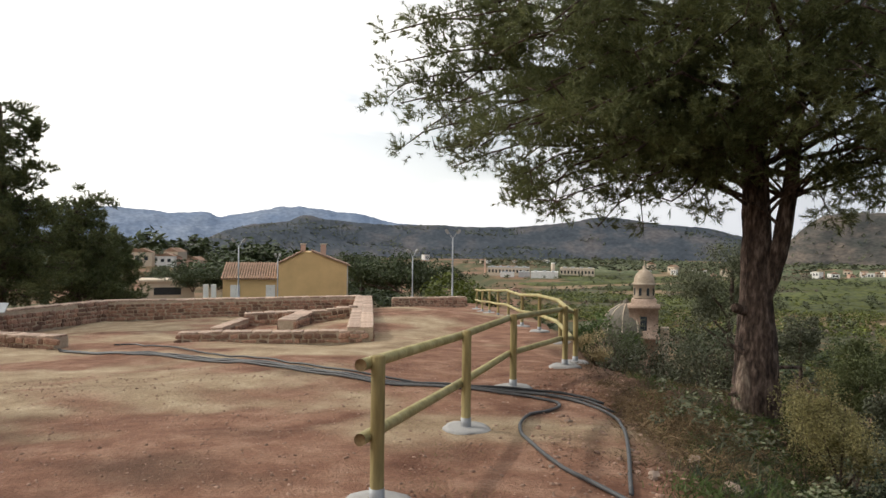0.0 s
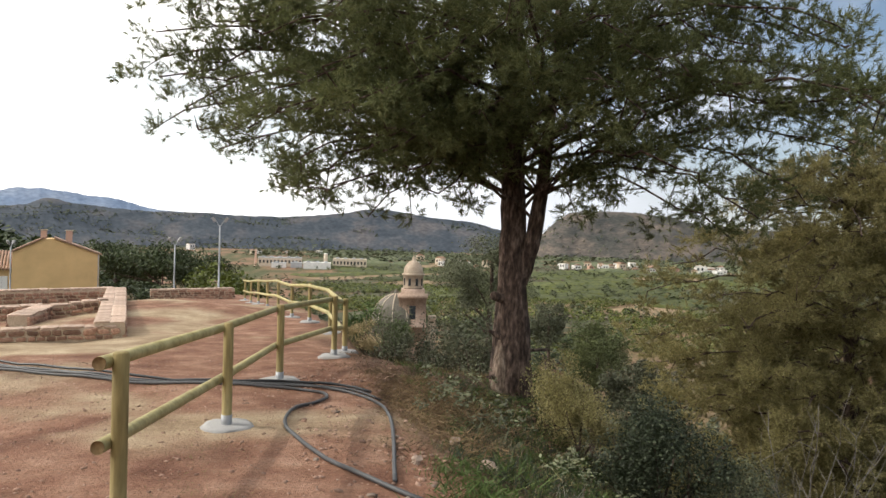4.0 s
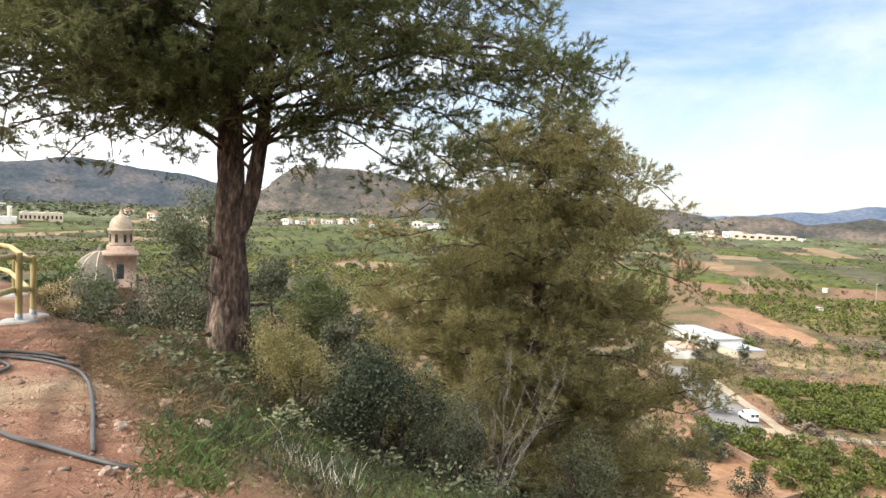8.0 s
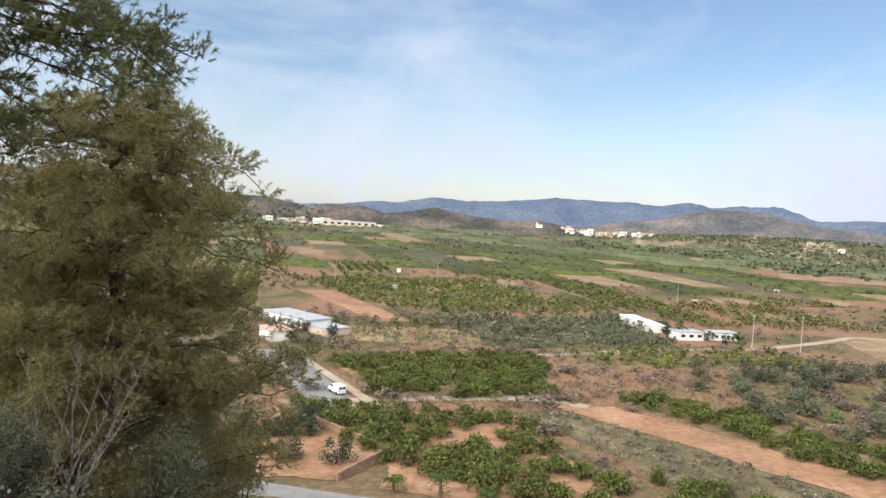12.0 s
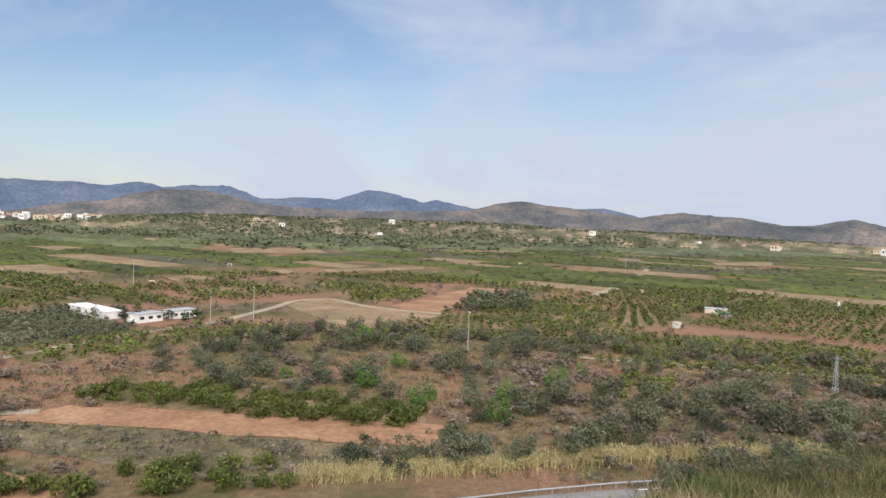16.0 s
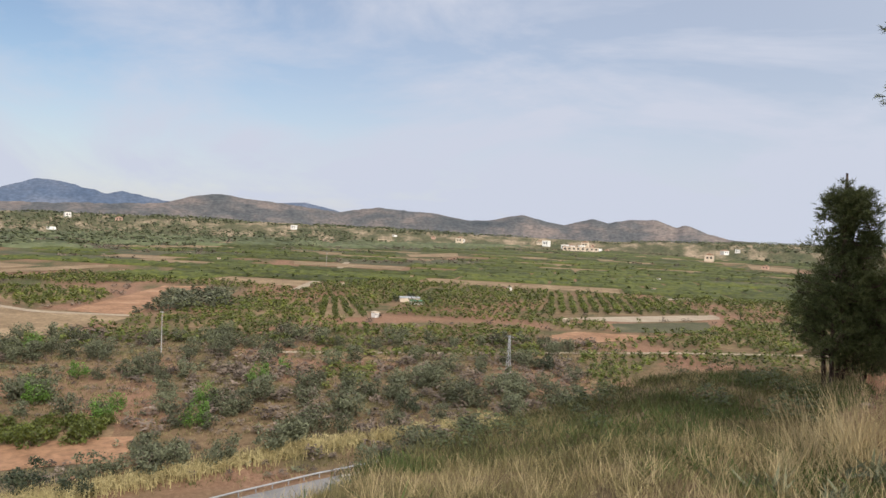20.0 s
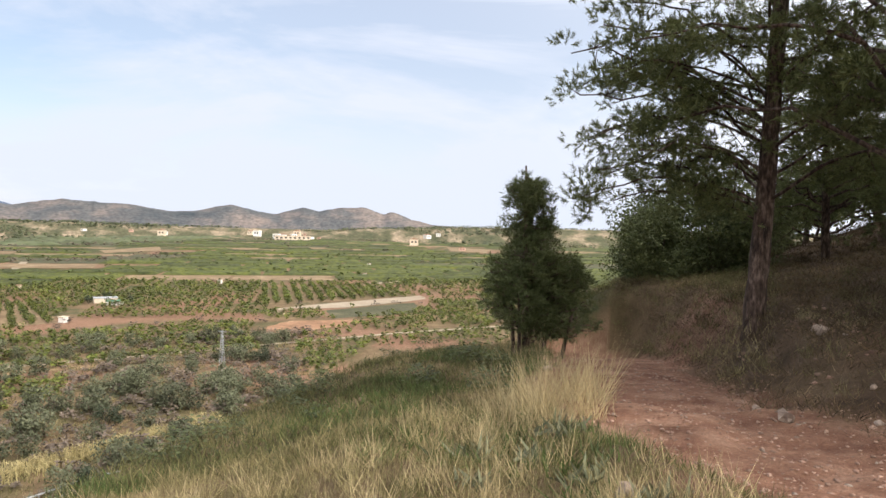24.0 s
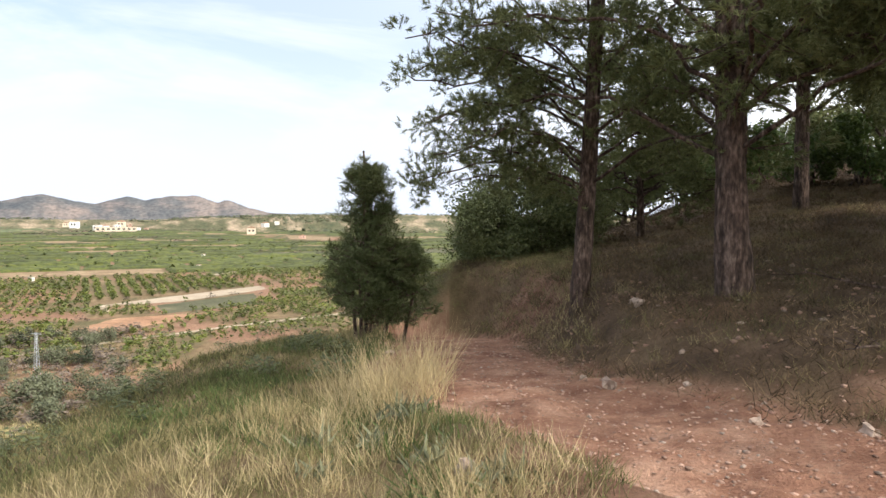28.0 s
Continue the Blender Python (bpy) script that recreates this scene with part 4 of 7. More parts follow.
evergreen = pine("dense dark green conical evergreen beside the track", [H0 + Vector((0, 0, -.2)), H0 + Vector((.05, 0, 2)), H0 + Vector((.1, 0, 4.15))], [.09, .06, .02], limbs_h, M_EVERGREEN, 41, reach=0.46, every=0.2, n_needles=12, needle=0.10, fill=.62,
                 width=0.0125, first=0.3, name="evergreen_tree", group="", droop=0.0, limb_r=0.02)
for x, y, lean, h in ((-.35, .1, -.25, 1.5), (.3, -.1, .12, 1.7), (-.75, 0, -.3, 1.2), (.1, .2, .05, 1.9)):
    tube("side_stem", [(x, y, -.2), (x + lean * .5, y, h * .5), (x + lean, y, h)], [.05, .042, .03], M_BARK, evergreen, 7)

# dark thicket under the bank pine
tm = bush_meshes("thicket", (1.7, 1.7, 1.35), 26000, 0.042, M_EVERGREEN, rng, 7, 0.42, 24)
for az, d, sc in ((177.0, 23.5, .95), (180.8, 24, 1.1), (179, 26, 1.4)):
    plant("thicket", "dark dense evergreen thicket on the slope", "bush", tm, az_place(az, d) + Vector((0, 0, -.3)), az * 50, sc, "thickets")

# ---------------------------------------------------------------- bushes on the slope below the great pine
om = bush_meshes("oleander", (0.78, 0.78, 0.82), 19000, 0.02, M_BUSH, np.random.default_rng(44), 9, 0.45, 22)
plant("dark_bush", "dark dense rounded bush on the slope", "bush", om, az_place(35.2, 9.6) + Vector((0, 0, -.1)), 30, 1.05)

# ---------------------------------------------------------------- orchards


def crown_set(name, size, n, leaf, mat, variants, seed, trunk=True, lump=0.42, count=11):
    r = np.random.default_rng(seed)
    return [bush_meshes(name, size, n, leaf, mat, r, 3 if trunk else 6, lump, count) for _ in range(variants)]


def grove(corners, row, gap, way, rng, jitter=0.25, miss=0.06):
    """Places in rows inside a convex four-cornered plot."""
    c = np.array(corners, float)
    mid = c.mean(0)
    u = np.array([math.sin(radians(way)), math.cos(radians(way))])
    v = np.array([u[1], -u[0]])
    R = np.abs((c - mid) @ np.stack([u, v], 1)).max() + 5
    a, b = np.meshgrid(np.arange(-R, R, gap), np.arange(-R, R, row))
    P = mid + a.reshape(-1, 1) * u + b.reshape(-1, 1) * v
    inside = np.ones(len(P), bool)
    area = sum(c[i][0] * c[(i + 1) % len(c)][1] - c[(i + 1) % len(c)][0] * c[i][1] for i in range(len(c)))
    for i in range(len(c)):
        p, q = c[i], c[(i + 1) % len(c)]
        cr = (q[0] - p[0]) * (P[:, 1] - p[1]) - (q[1] - p[1]) * (P[:, 0] - p[0])
        inside &= cr * (1 if area > 0 else -1) > 0
    P = P[inside & (rng.random(len(P)) > miss)]
    return P + rng.normal(size=P.shape) * jitter


def stuff_trees(name, P, size, n, leaf, mat, seed, label, category="trees", lump=0.42, kinds=6, count=9, low=-0.5):
    """Many small tree crowns at the places P as one mesh."""
    r = np.random.default_rng(seed)
    base = [leaves(lumps(n, (1, 1, 1), r, lump, count, low) + [0, 0, 0.95], leaf, r, 0.9)[0] for _ in range(kinds)]
    V = []
    z = land(P[:, 0], P[:, 1])
    for i, (x, y) in enumerate(P):
        s = 0.72 + 0.56 * r.random()
        a = r.random() * 6.283
        b = base[r.integers(kinds)] * (np.asarray(size) * s)
        ca, sa = math.cos(a), math.sin(a)
        V.append(np.stack([b[:, 0] * ca - b[:, 1] * sa + x, b[:, 0] * sa + b[:, 1] * ca + y, b[:, 2] + z[i]], 1))
    V = np.concatenate(V)
    me = arrays(name, V, np.arange(len(V)).reshape(-1, 4), mat)
    own_tone(me, len(P), r)
    return tagged(part(name, me), label, category, "", "stuff")


def own_tone(me, trees, r):
    """A random tone for each of the equal trees that a mesh holds, -1 to 1."""
    t = me.attributes.new("tone", "FLOAT", "FACE")
    t.data.foreach_set("value", np.repeat(r.uniform(-1, 1, trees), len(me.polygons) // trees).astype(np.float32))


# ---------------------------------------------------------------- valley: fields, roads, groves
rO = np.random.default_rng(70)
M_TAN = material("dry_fallow_field", [(0.3, (0.16, 0.105, 0.055)), (0.55, (0.25, 0.175, 0.098)), (0.75, (0.35, 0.26, 0.155))], scale=0.08, detail=8, rough=0.95, bump=0.3, fine=0.25, fine_scale=0.9)
M_REDF = material("red_tilled_field", [(0.3, (0.20, 0.105, 0.055)), (0.55, (0.31, 0.175, 0.098)), (0.75, (0.42, 0.265, 0.16))], scale=0.08, detail=8, rough=0.95, bump=0.3, fine=0.25, fine_scale=0.9)
M_CREAM = material("pale_sandy_track", [(0.3, (0.271, 0.213, 0.148)), (0.7, (0.394, 0.328, 0.238))], scale=0.1, rough=0.95, bump=0.2, fine=0.15, fine_scale=1.2)
M_MEADOW = material("rough_meadow", [(0.3, (0.045, 0.0504, 0.0216)), (0.55, (0.0855, 0.081, 0.0405)), (0.75, (0.153, 0.131, 0.072))], scale=0.07, detail=9, rough=0.95, bump=0.3, fine=0.3, fine_scale=0.8)
M_GROVE = material("grove_floor", [(0.3, (0.10, 0.08, 0.035)), (0.5, (0.17, 0.12, 0.06)), (0.72, (0.31, 0.205, 0.115))], scale=0.05, detail=9, rough=0.95, bump=0.3, fine=0.3, fine_scale=0.6)
M_DRYM = material("dry_meadow", [(0.3, (0.055, 0.05, 0.026)), (0.5, (0.115, 0.093, 0.052)), (0.72, (0.21, 0.165, 0.098))], scale=0.16, detail=10, rough=0.95, bump=0.4, fine=0.4, fine_scale=1.6)
M_ASPHALT = material("worn_asphalt", [(0.3, (0.16, 0.155, 0.15)), (0.7, (0.25, 0.24, 0.23))], scale=0.4, rough=0.9, bump=0.3, fine=0.12, fine_scale=8)
M_WHITE = plain("whitewash", (0.74, 0.72, 0.68), 0.8, scale=0.6)
M_OCHRE = plain("ochre_render", (0.62, 0.42, 0.20), 0.85, scale=0.5)
M_PINKWALL = plain("faded_pink_render", (0.52, 0.34, 0.26), 0.85, scale=0.5)
M_TANWALL = plain("sand_render", (0.60, 0.50, 0.38), 0.85, scale=0.5)
M_ROOF = plain("clay_tiles", (0.29, 0.18, 0.12), 0.85, vary=0.3, scale=2.0)
M_METALROOF = plain("grey_sheet_roof", (0.40, 0.41, 0.42), 0.6, 0.1, scale=0.5)
M_DARKGLASS = plain("dark_glazing_and_openings", (0.035, 0.04, 0.045), 0.15)
M_STONE = material("tower_stone", [(0.3, (0.33, 0.25, 0.18)), (0.7, (0.50, 0.41, 0.31))], scale=0.9, rough=0.9, bump=0.4, fine=0.2, fine_scale=6)
M_CONCRETE = plain("grey_concrete", (0.36, 0.35, 0.335), 0.9, scale=2)
M_STEEL = plain("galvanised_steel", (0.36, 0.37, 0.38), 0.55, 0.4, scale=4)


def sheet(name, c, mat, label, lift=0.08, n=14, category="field"):
    """A four-cornered field that lies on the land."""
    c = np.array(c, float)
    u, v = np.meshgrid(np.linspace(0, 1, n + 1), np.linspace(0, 1, n + 1))
    u, v = u[..., None], v[..., None]
    P = (c[0] * (1 - u) + c[1] * u) * (1 - v) + (c[3] * (1 - u) + c[2] * u) * v
    edge = np.minimum(np.minimum(u, 1 - u), np.minimum(v, 1 - v))[..., 0]
    P = P + (np.stack([vnoise(P[..., 0] * 0.2, P[..., 1] * 0.2, 5), vnoise(P[..., 0] * 0.2, P[..., 1] * 0.2, 6)], -1)) * 0.9 * (edge < 0.01)[..., None]
    Z = land(P[..., 0], P[..., 1]) + lift
    V = np.concatenate([P, Z[..., None]], -1).reshape(-1, 3)
    i, j = np.meshgrid(np.arange(n), np.arange(n), indexing="ij")
    a = i * (n + 1) + j
    F = np.stack([a, a + 1, a + n + 2, a + n + 1], -1).reshape(-1, 4)
    area = (c[1][0] - c[0][0]) * (c[2][1] - c[0][1]) - (c[2][0] - c[0][0]) * (c[1][1] - c[0][1])
    if area < 0:
        F = F[:, ::-1]
    return tagged(part(name, arrays(name, V, F, mat, True)), label, category, "", "structure")


LANES = []


def strip(name, line, width, mat, label, lift=0.12, category="road", step=3.0):
    """A road along a line of places, on the land."""
    LANES.append(line)
    line = np.array(line, float)
    L = np.concatenate([[0], np.cumsum(np.hypot(*np.diff(line, axis=0).T))])
    s = np.linspace(0, L[-1], max(4, int(L[-1] / step)))
    P = np.stack([np.interp(s, L, line[:, k]) for k in range(2)], 1)
    for _ in range(3):
        P[1:-1] = (P[:-2] + 2 * P[1:-1] + P[2:]) / 4
    T = np.gradient(P, axis=0)
    T /= np.linalg.norm(T, axis=1)[:, None]
    N = np.stack([-T[:, 1], T[:, 0]], 1)
    rows = np.array([-0.5, -0.17, 0.17, 0.5]) * width
    Q = P[:, None] + N[:, None] * rows[None, :, None]
    Z = land(P[:, 0], P[:, 1])[:, None] + lift + 0 * rows
    V = np.concatenate([Q, Z[..., None]], -1).reshape(-1, 3)
    i, j = np.meshgrid(np.arange(len(P) - 1), np.arange(3), indexing="ij")
    a = i * 4 + j
    F = np.stack([a + 1, a, a + 4, a + 5], -1).reshape(-1, 4)
    return tagged(part(name, arrays(name, V, F, mat, True)), label, category, "", "structure"), P


PLOTS_CITRUS = [
    [(115, 68), (126, 26), (91, 0), (88, 29)], [(151, 76), (184, 33), (146, 21), (127, 52)], [(195, 29), (221, -1), (225, -54), (179, 17)],
    [(147, 9), (156, -1), (126, -53), (112, -47)], [(297, 171), (370, 103), (285, 29), (236, 95)], [(383, -91), (334, -132), (305, -128), (280, -87)],
    [(229, -111), (260, -187), (210, -160), (194, -118)]]
PLOTS_CITRUS_2 = [
    [(173, -257), (222, -330), (174, -372), (128, -323)], [(160, -238), (139, -249), (131, -230), (147, -219)], [(109, -229), (106, -270), (78, -284), (66, -238)],
    [(111, -178), (97, -205), (90, -194), (82, -143)], [(193, -150), (147, -210), (134, -193), (178, -139)], [(163, -118), (122, -178), (113, -166), (153, -111)],
    [(137, -108), (134, -122), (116, -104), (120, -94)]]
PLOTS_BARE = {
    "red": ([(263, 149), (271, 135), (216, 80), (210, 89)], M_REDF, "bare red tilled field", 0.1),
    "strip": ([(138, 22), (143, 9), (115, -52), (104, -44)], M_REDF, "long strip of bare red earth", 0.12),
    "dry": ([(130, 27), (136, 19), (104, -44), (95, -15)], M_DRYM, "rough dry meadow below the groves", 0.08),
    "tan": ([(282, -57), (298, -74), (245, -111), (214, -64)], M_TAN, "fallow brown field", 0.1),
    "plough": ([(270, -96), (248, -110), (329, -185), (342, -168)], M_REDF, "ploughed orange field with straight furrows", 0.1),
    "rows": ([(210, -160), (265, -207), (262, -221), (203, -182)], M_TAN, "sandy plot with a few tree rows", 0.1),
    "cream": ([(164, -244), (129, -326), (120, -313), (137, -266)], M_CREAM, "pale sandy strip between groves", 0.1),
    "grass": ([(140, -253), (120, -297), (105, -264), (127, -233)], M_MEADOW, "small green meadow", 0.08),
    "pink": ([(137, -198), (137, -221), (110, -241), (122, -195)], M_REDF, "bare reddish plot", 0.1),
    "yard": ([(110, 65), (96, 38), (84, 40), (79, 58)], M_REDF, "walled yard of bare red earth", 0.1),
    "young": ([(197, 93), (214, 57), (186, 48), (175, 84)], M_TAN, "sandy plot with young trees", 0.1),
    "foot": ([(97, 37), (100, 8), (88, 2), (84, 34)], M_REDF, "bare red earth at the foot of the hill", 0.06)}
STRIPS = [
    [(395, -16), (456, -95), (423, -90), (370, -24)], [(336, -22), (372, -70), (327, -61), (315, -24)], [(453, -115), (485, -199), (459, -188), (428, -112)], [(497, -356), (417, -409), (389, -376), (461, -331)],
    [(710, -88), (719, -177), (641, -168), (622, -81)], [(580, -569), (602, -682), (532, -604), (535, -532)], [(340, -959), (262, -917), (238, -813), (289, -832)], [(501, 288), (497, 260), (444, 232), (435, 245)], [(352, 118), (398, 86), (353, 76), (322, 105)]]
for c in STRIPS:
    sheet("field", c, M_TAN, "long sandy fallow strip between far groves", 0.35)
for key, (c, mat, label, lift) in PLOTS_BARE.items():
    sheet("field", c, mat, label, lift)
TAKEN = PLOTS_CITRUS + PLOTS_CITRUS_2 + [v[0] for v in PLOTS_BARE.values()] + [[(230, 77), (281, 19), (227, -3), (189, 46)], [(175, 118), (208, 104), (198, 98), (163, 97)], [(240, -20), (300, 20), (260, 40), (225, 0)]]


def within(P, c, grow=0.0):
    c = np.array(c, float)
    m = c.mean(0)
    c = m + (c - m) * (1 + grow)
    ins = np.ones(len(P), bool)
    area = sum(c[i][0] * c[(i + 1) % len(c)][1] - c[(i + 1) % len(c)][0] * c[i][1] for i in range(len(c)))
    for i in range(len(c)):
        p, q = c[i], c[(i + 1) % len(c)]
        ins &= ((q[0] - p[0]) * (P[:, 1] - p[1]) - (q[1] - p[1]) * (P[:, 0] - p[0])) * (1 if area > 0 else -1) > 0
    return ins


def edge_way(c):
    (ax, ay), (bx, by) = c[0], c[1]
    return math.degrees(math.atan2(bx - ax, by - ay))


# the groves nearest the hill: single trees
citrus_kinds = crown_set("citrus", (1.85, 1.85, 1.15), 720, 0.19, M_CITRUS, 5, 77, count=20, lump=0.42)
count = 0
rest = []
for c in PLOTS_CITRUS + PLOTS_CITRUS_2:
    sheet("field", c, M_GROVE if c is not PLOTS_CITRUS[0] else M_REDF, "earth floor of a citrus grove", 0.05)
for k, c in enumerate(PLOTS_CITRUS):
    for x, y in grove(c, 4.7, 3.6, edge_way(c), rO, 0.5, 0.08):
        if k in (0, 1, 3) and count < 300:
            count += 1
            plant("citrus_tree", "small round dark green citrus tree on red earth", "tree", citrus_kinds[count % 5], (x, y, float(land(x, y)) - 0.1), rO.random() * 360, 0.9 + 0.5 * rO.random(), "citrus grove")
        else:
            rest.append((x, y))
for i, (x, y) in enumerate(grove([(109, 3), (104, -16), (93, -22), (95, -3)], 4.2, 3.6, 100, rO, .7, .15)):
    plant("citrus_tree", "small round dark green citrus tree on red earth", "tree", citrus_kinds[i % 5], (x, y, float(land(x, y)) - 0.1), i * 77.0, 0.8 + 0.4 * rO.random(), "citrus grove")
for c in PLOTS_CITRUS_2:
    rest += [tuple(p) for p in grove(c, 5.0, 3.2, edge_way(c), rO, 0.3, 0.05)]
stuff_trees("citrus_grove", np.array(rest), (1.5, 1.5, 1.2), 90, 0.25, M_CITRUS, 71, "rows of green citrus trees on brown earth")
olive_plot = [(230, 77), (281, 19), (227, -3), (189, 46)]
sheet("field", olive_plot, M_MEADOW, "earth floor of an olive grove", 0.05)
stuff_trees("olive_grove", grove(olive_plot, 6.4, 4.6, 40, rO), (1.8, 1.8, 1.5), 100, 0.22, M_OLIVE, 79, "grey-green olive trees in rows")
stuff_trees("young_grove", grove([(197, 93), (214, 57), (186, 48), (175, 84)], 5.0, 4.0, 120, rO), (0.9, 0.9, 0.8), 40, 0.25, M_CITRUS, 80, "young citrus trees on sandy ground")
stuff_trees("olive_grove", grove([(252, -112), (315, -158), (297, -180), (249, -148)], 5.5, 4.8, 20, rO), (2.6, 2.6, 1.8), 150, 0.2, M_OLIVE, 81, "grey-green olive trees beside the ploughed field")
rows_plot = np.array([(210, -160), (265, -207), (262, -221), (203, -182)], float)
P = []
for q in (0.12, 0.38, 0.62, 0.88):
    a, b = rows_plot[0] * (1 - q) + rows_plot[3] * q, rows_plot[1] * (1 - q) + rows_plot[2] * q
    P += [a + (b - a) * t for t in np.arange(0.02, 0.98, 0.045)]
stuff_trees("citrus_grove", np.array(P), (1.5, 1.5, 1.2), 120, 0.2, M_CITRUS, 82, "separate rows of citrus trees on a sandy plot")

# roads and tracks of the valley
strip("lane", [(112, 66), (123, 54), (130, 44), (143, 23), (141, 14)], 3.0, M_CREAM, "earth lane between groves")
strip("lane", [(150, 74), (172, 46), (191, 28), (221, -1), (237, -24), (272, -50), (294, -63), (300, -80), (272, -87), (245, -112)], 3.4, M_CREAM, "pale lane winding through the valley")
strip("lane", [(300, -217), (330, -250), (373, -297), (480, -400)], 5.0, M_CREAM, "pale lane winding through the valley")
strip("lane", [(166, -108), (120, -172), (90, -215), (60, -250)], 2.6, M_CREAM, "earth lane between groves")
strip("lane", [(178, -372), (145, -450), (100, -520)], 6.0, M_CREAM, "pale lane winding through the valley")
strip("road", [(152, 92), (138, 78), (121, 60), (114, 57)], 8.5, M_ASPHALT, "grey service road with a parked van", 0.14)
strip("pavement", [(153, 87), (139, 71), (120, 50)], 2.2, M_CREAM, "pale concrete edge beside the road", 0.2, "pavement")
road_line = [(72, 74), (75.5, 57), (76.5, 46), (75, 10), (77, -30), (77.2, -50), (76.3, -61), (74.2, -73), (64, -96), (43, -130)]
strip("road", road_line, 4.8, M_ASPHALT, "grey road along the foot of the hill", 0.16)
strip("road_line", [(x + 1.9, y) for x, y in road_line], 0.3, M_WHITE, "white painted edge line of the road", 0.19, "road marking")
rail = thing("guard_rail", "galvanised steel guard rail beside the road", "guard rail", kind="structure")
gx = np.array([(80.4, -28), (80.5, -50), (79.6, -62), (77.6, -74), (67.5, -97)])
gs = np.linspace(0, 1, 40)
gp = np.stack([np.interp(gs, np.linspace(0, 1, 5), gx[:, 0]), np.interp(gs, np.linspace(0, 1, 5), gx[:, 1])], 1)
gz = land(gp[:, 0], gp[:, 1])
tube("rail", np.column_stack([gp, gz + 0.68]), 0.13, M_STEEL, rail, 6)
for (x, y), z in zip(gp[::2], gz[::2]):
    part("post", box(0.1, 0.14, 0.75, (x, y, z - 0.05)), M_STEEL, rail)

# scrub, olives and fresh green trees on the waste ground


def sector(a0, a1, d0, d1, n, rng):
    """Random places in a sector, evenly spread."""
    a = np.radians(rng.uniform(a0, a1, n))
    d = np.sqrt(rng.uniform(d0 ** 2, d1 ** 2, n))
    return np.stack([d * np.sin(a), d * np.cos(a)], 1)


def clear_of(P, plots, grow=0.02):
    ok = np.ones(len(P), bool)
    for c in plots:
        ok &= ~within(P, c, grow)
    return P[ok]


ROADS = [[(156, 98), (160, 88), (118, 46), (108, 58)]]
WASTE = TAKEN + ROADS
P = clear_of(sector(60, 150, 108, 240, 1350, rO), WASTE)
P = P[vnoise(P[:, 0] * 0.05, P[:, 1] * 0.05, 65, 2) > -0.3]
stuff_trees("scrub", P, (1.7, 1.7, 1.0), 70, 0.22, M_BARE, 74, "grey brown leafless scrub between the fields", lump=0.5)
P = clear_of(sector(92, 150, 104, 225, 620, rO), WASTE)
olive_kinds = crown_set("olive", (2.0, 2.0, 1.9), 850, 0.175, M_OLIVE, 5, 83, count=20)
for i, (x, y) in enumerate(P[:190]):
    plant("olive_tree", "grey-green bushy olive tree on waste ground", "tree", olive_kinds[i % 5], (x, y, float(land(x, y)) - 0.1), i * 77.0, 0.85 + 0.7 * rO.random(), "waste ground olives")
fresh_kinds = crown_set("fresh", (1.8, 1.8, 1.9), 1200, 0.14, M_BRIGHT, 3, 84, count=18)
for i, (x, y) in enumerate([(148, -49), (131, -56), (134, -88), (142, -100), (198, -63), (143, -46), (152, -47), (155, -32), (113, -62), (126, -51), (125, -70), (160, -60)]):
    plant("fruit_tree", "fresh bright green leafy tree", "tree", fresh_kinds[i % 3], (x, y, float(land(x, y)) - 0.1), i * 61.0, 0.9 + 0.5 * rO.random(), "fresh green trees")
dark_kinds = crown_set("carob", (2.0, 2.0, 1.8), 1300, 0.14, M_BUSH, 3, 85, count=18)
for i, (x, y) in enumerate([(100, 53), (96, 57), (88, 50), (90, 43), (104, 57), (76, -73), (99, -31), (94, -35), (104, -154), (83, -112), (96, -96)]):
    plant("carob_tree", "dark rounded carob tree in a bare yard", "tree", dark_kinds[i % 3], (x, y, float(land(x, y)) - 0.1), i * 50.0, 1.2 if i < 5 else 1.0 + 0.5 * rO.random(), "dark trees")

# cane belt behind the road
P = np.concatenate([np.array([(np.interp(t, [0, .35, .65, 1], [96, 93, 90, 81]) + rO.normal() * 1.6, np.interp(t, [0, .35, .65, 1], [-22, -47, -70, -106]) + rO.normal()) for t in rO.random(4200)])])
cz = land(P[:, 0], P[:, 1])
D = np.stack([rO.normal(size=len(P)) * 0.16, rO.normal(size=len(P)) * 0.16, np.ones(len(P))], 1)
c1 = blades(np.column_stack([P, cz]), D, 1.1 + 1.3 * rO.random(len(P)), 0.16, rO, 0.0)
Q = np.repeat(np.column_stack([P, cz + .5 + .9 * rO.random(len(P))]), 2, 0)
c2 = blades(Q, np.stack([rO.normal(size=len(Q)), rO.normal(size=len(Q)), 0.9 + rO.random(len(Q))], 1), 0.9, 0.12, rO, 0.3)
V, F = joined([c1, c2])
tagged(part("cane_belt", arrays("cane_belt", V, F, M_CANE)), "tall straw-coloured dry canes beside the road", "reeds", "", "stuff")

P = clear_of(sector(58, 152, 100, 236, 11000, rO), PLOTS_CITRUS[:4] + [PLOTS_BARE[k][0] for k in ("red", "strip", "plough", "yard")] + ROADS)
B = np.repeat(np.column_stack([P, land(P[:, 0], P[:, 1])]), 9, 0)
B[:, :2] += rO.normal(size=(len(B), 2)) * 0.5
V, F = blades(B, np.stack([rO.normal(size=len(B)) * .5, rO.normal(size=len(B)) * .5, np.ones(len(B))], 1), 0.5 + 0.5 * rO.random(len(B)), 0.12, rO, 0.1)
tagged(part("rough_grass", arrays("rough_grass", V, F, M_GRASS)), "rough tufted grass between the fields", "grass", "", "stuff")

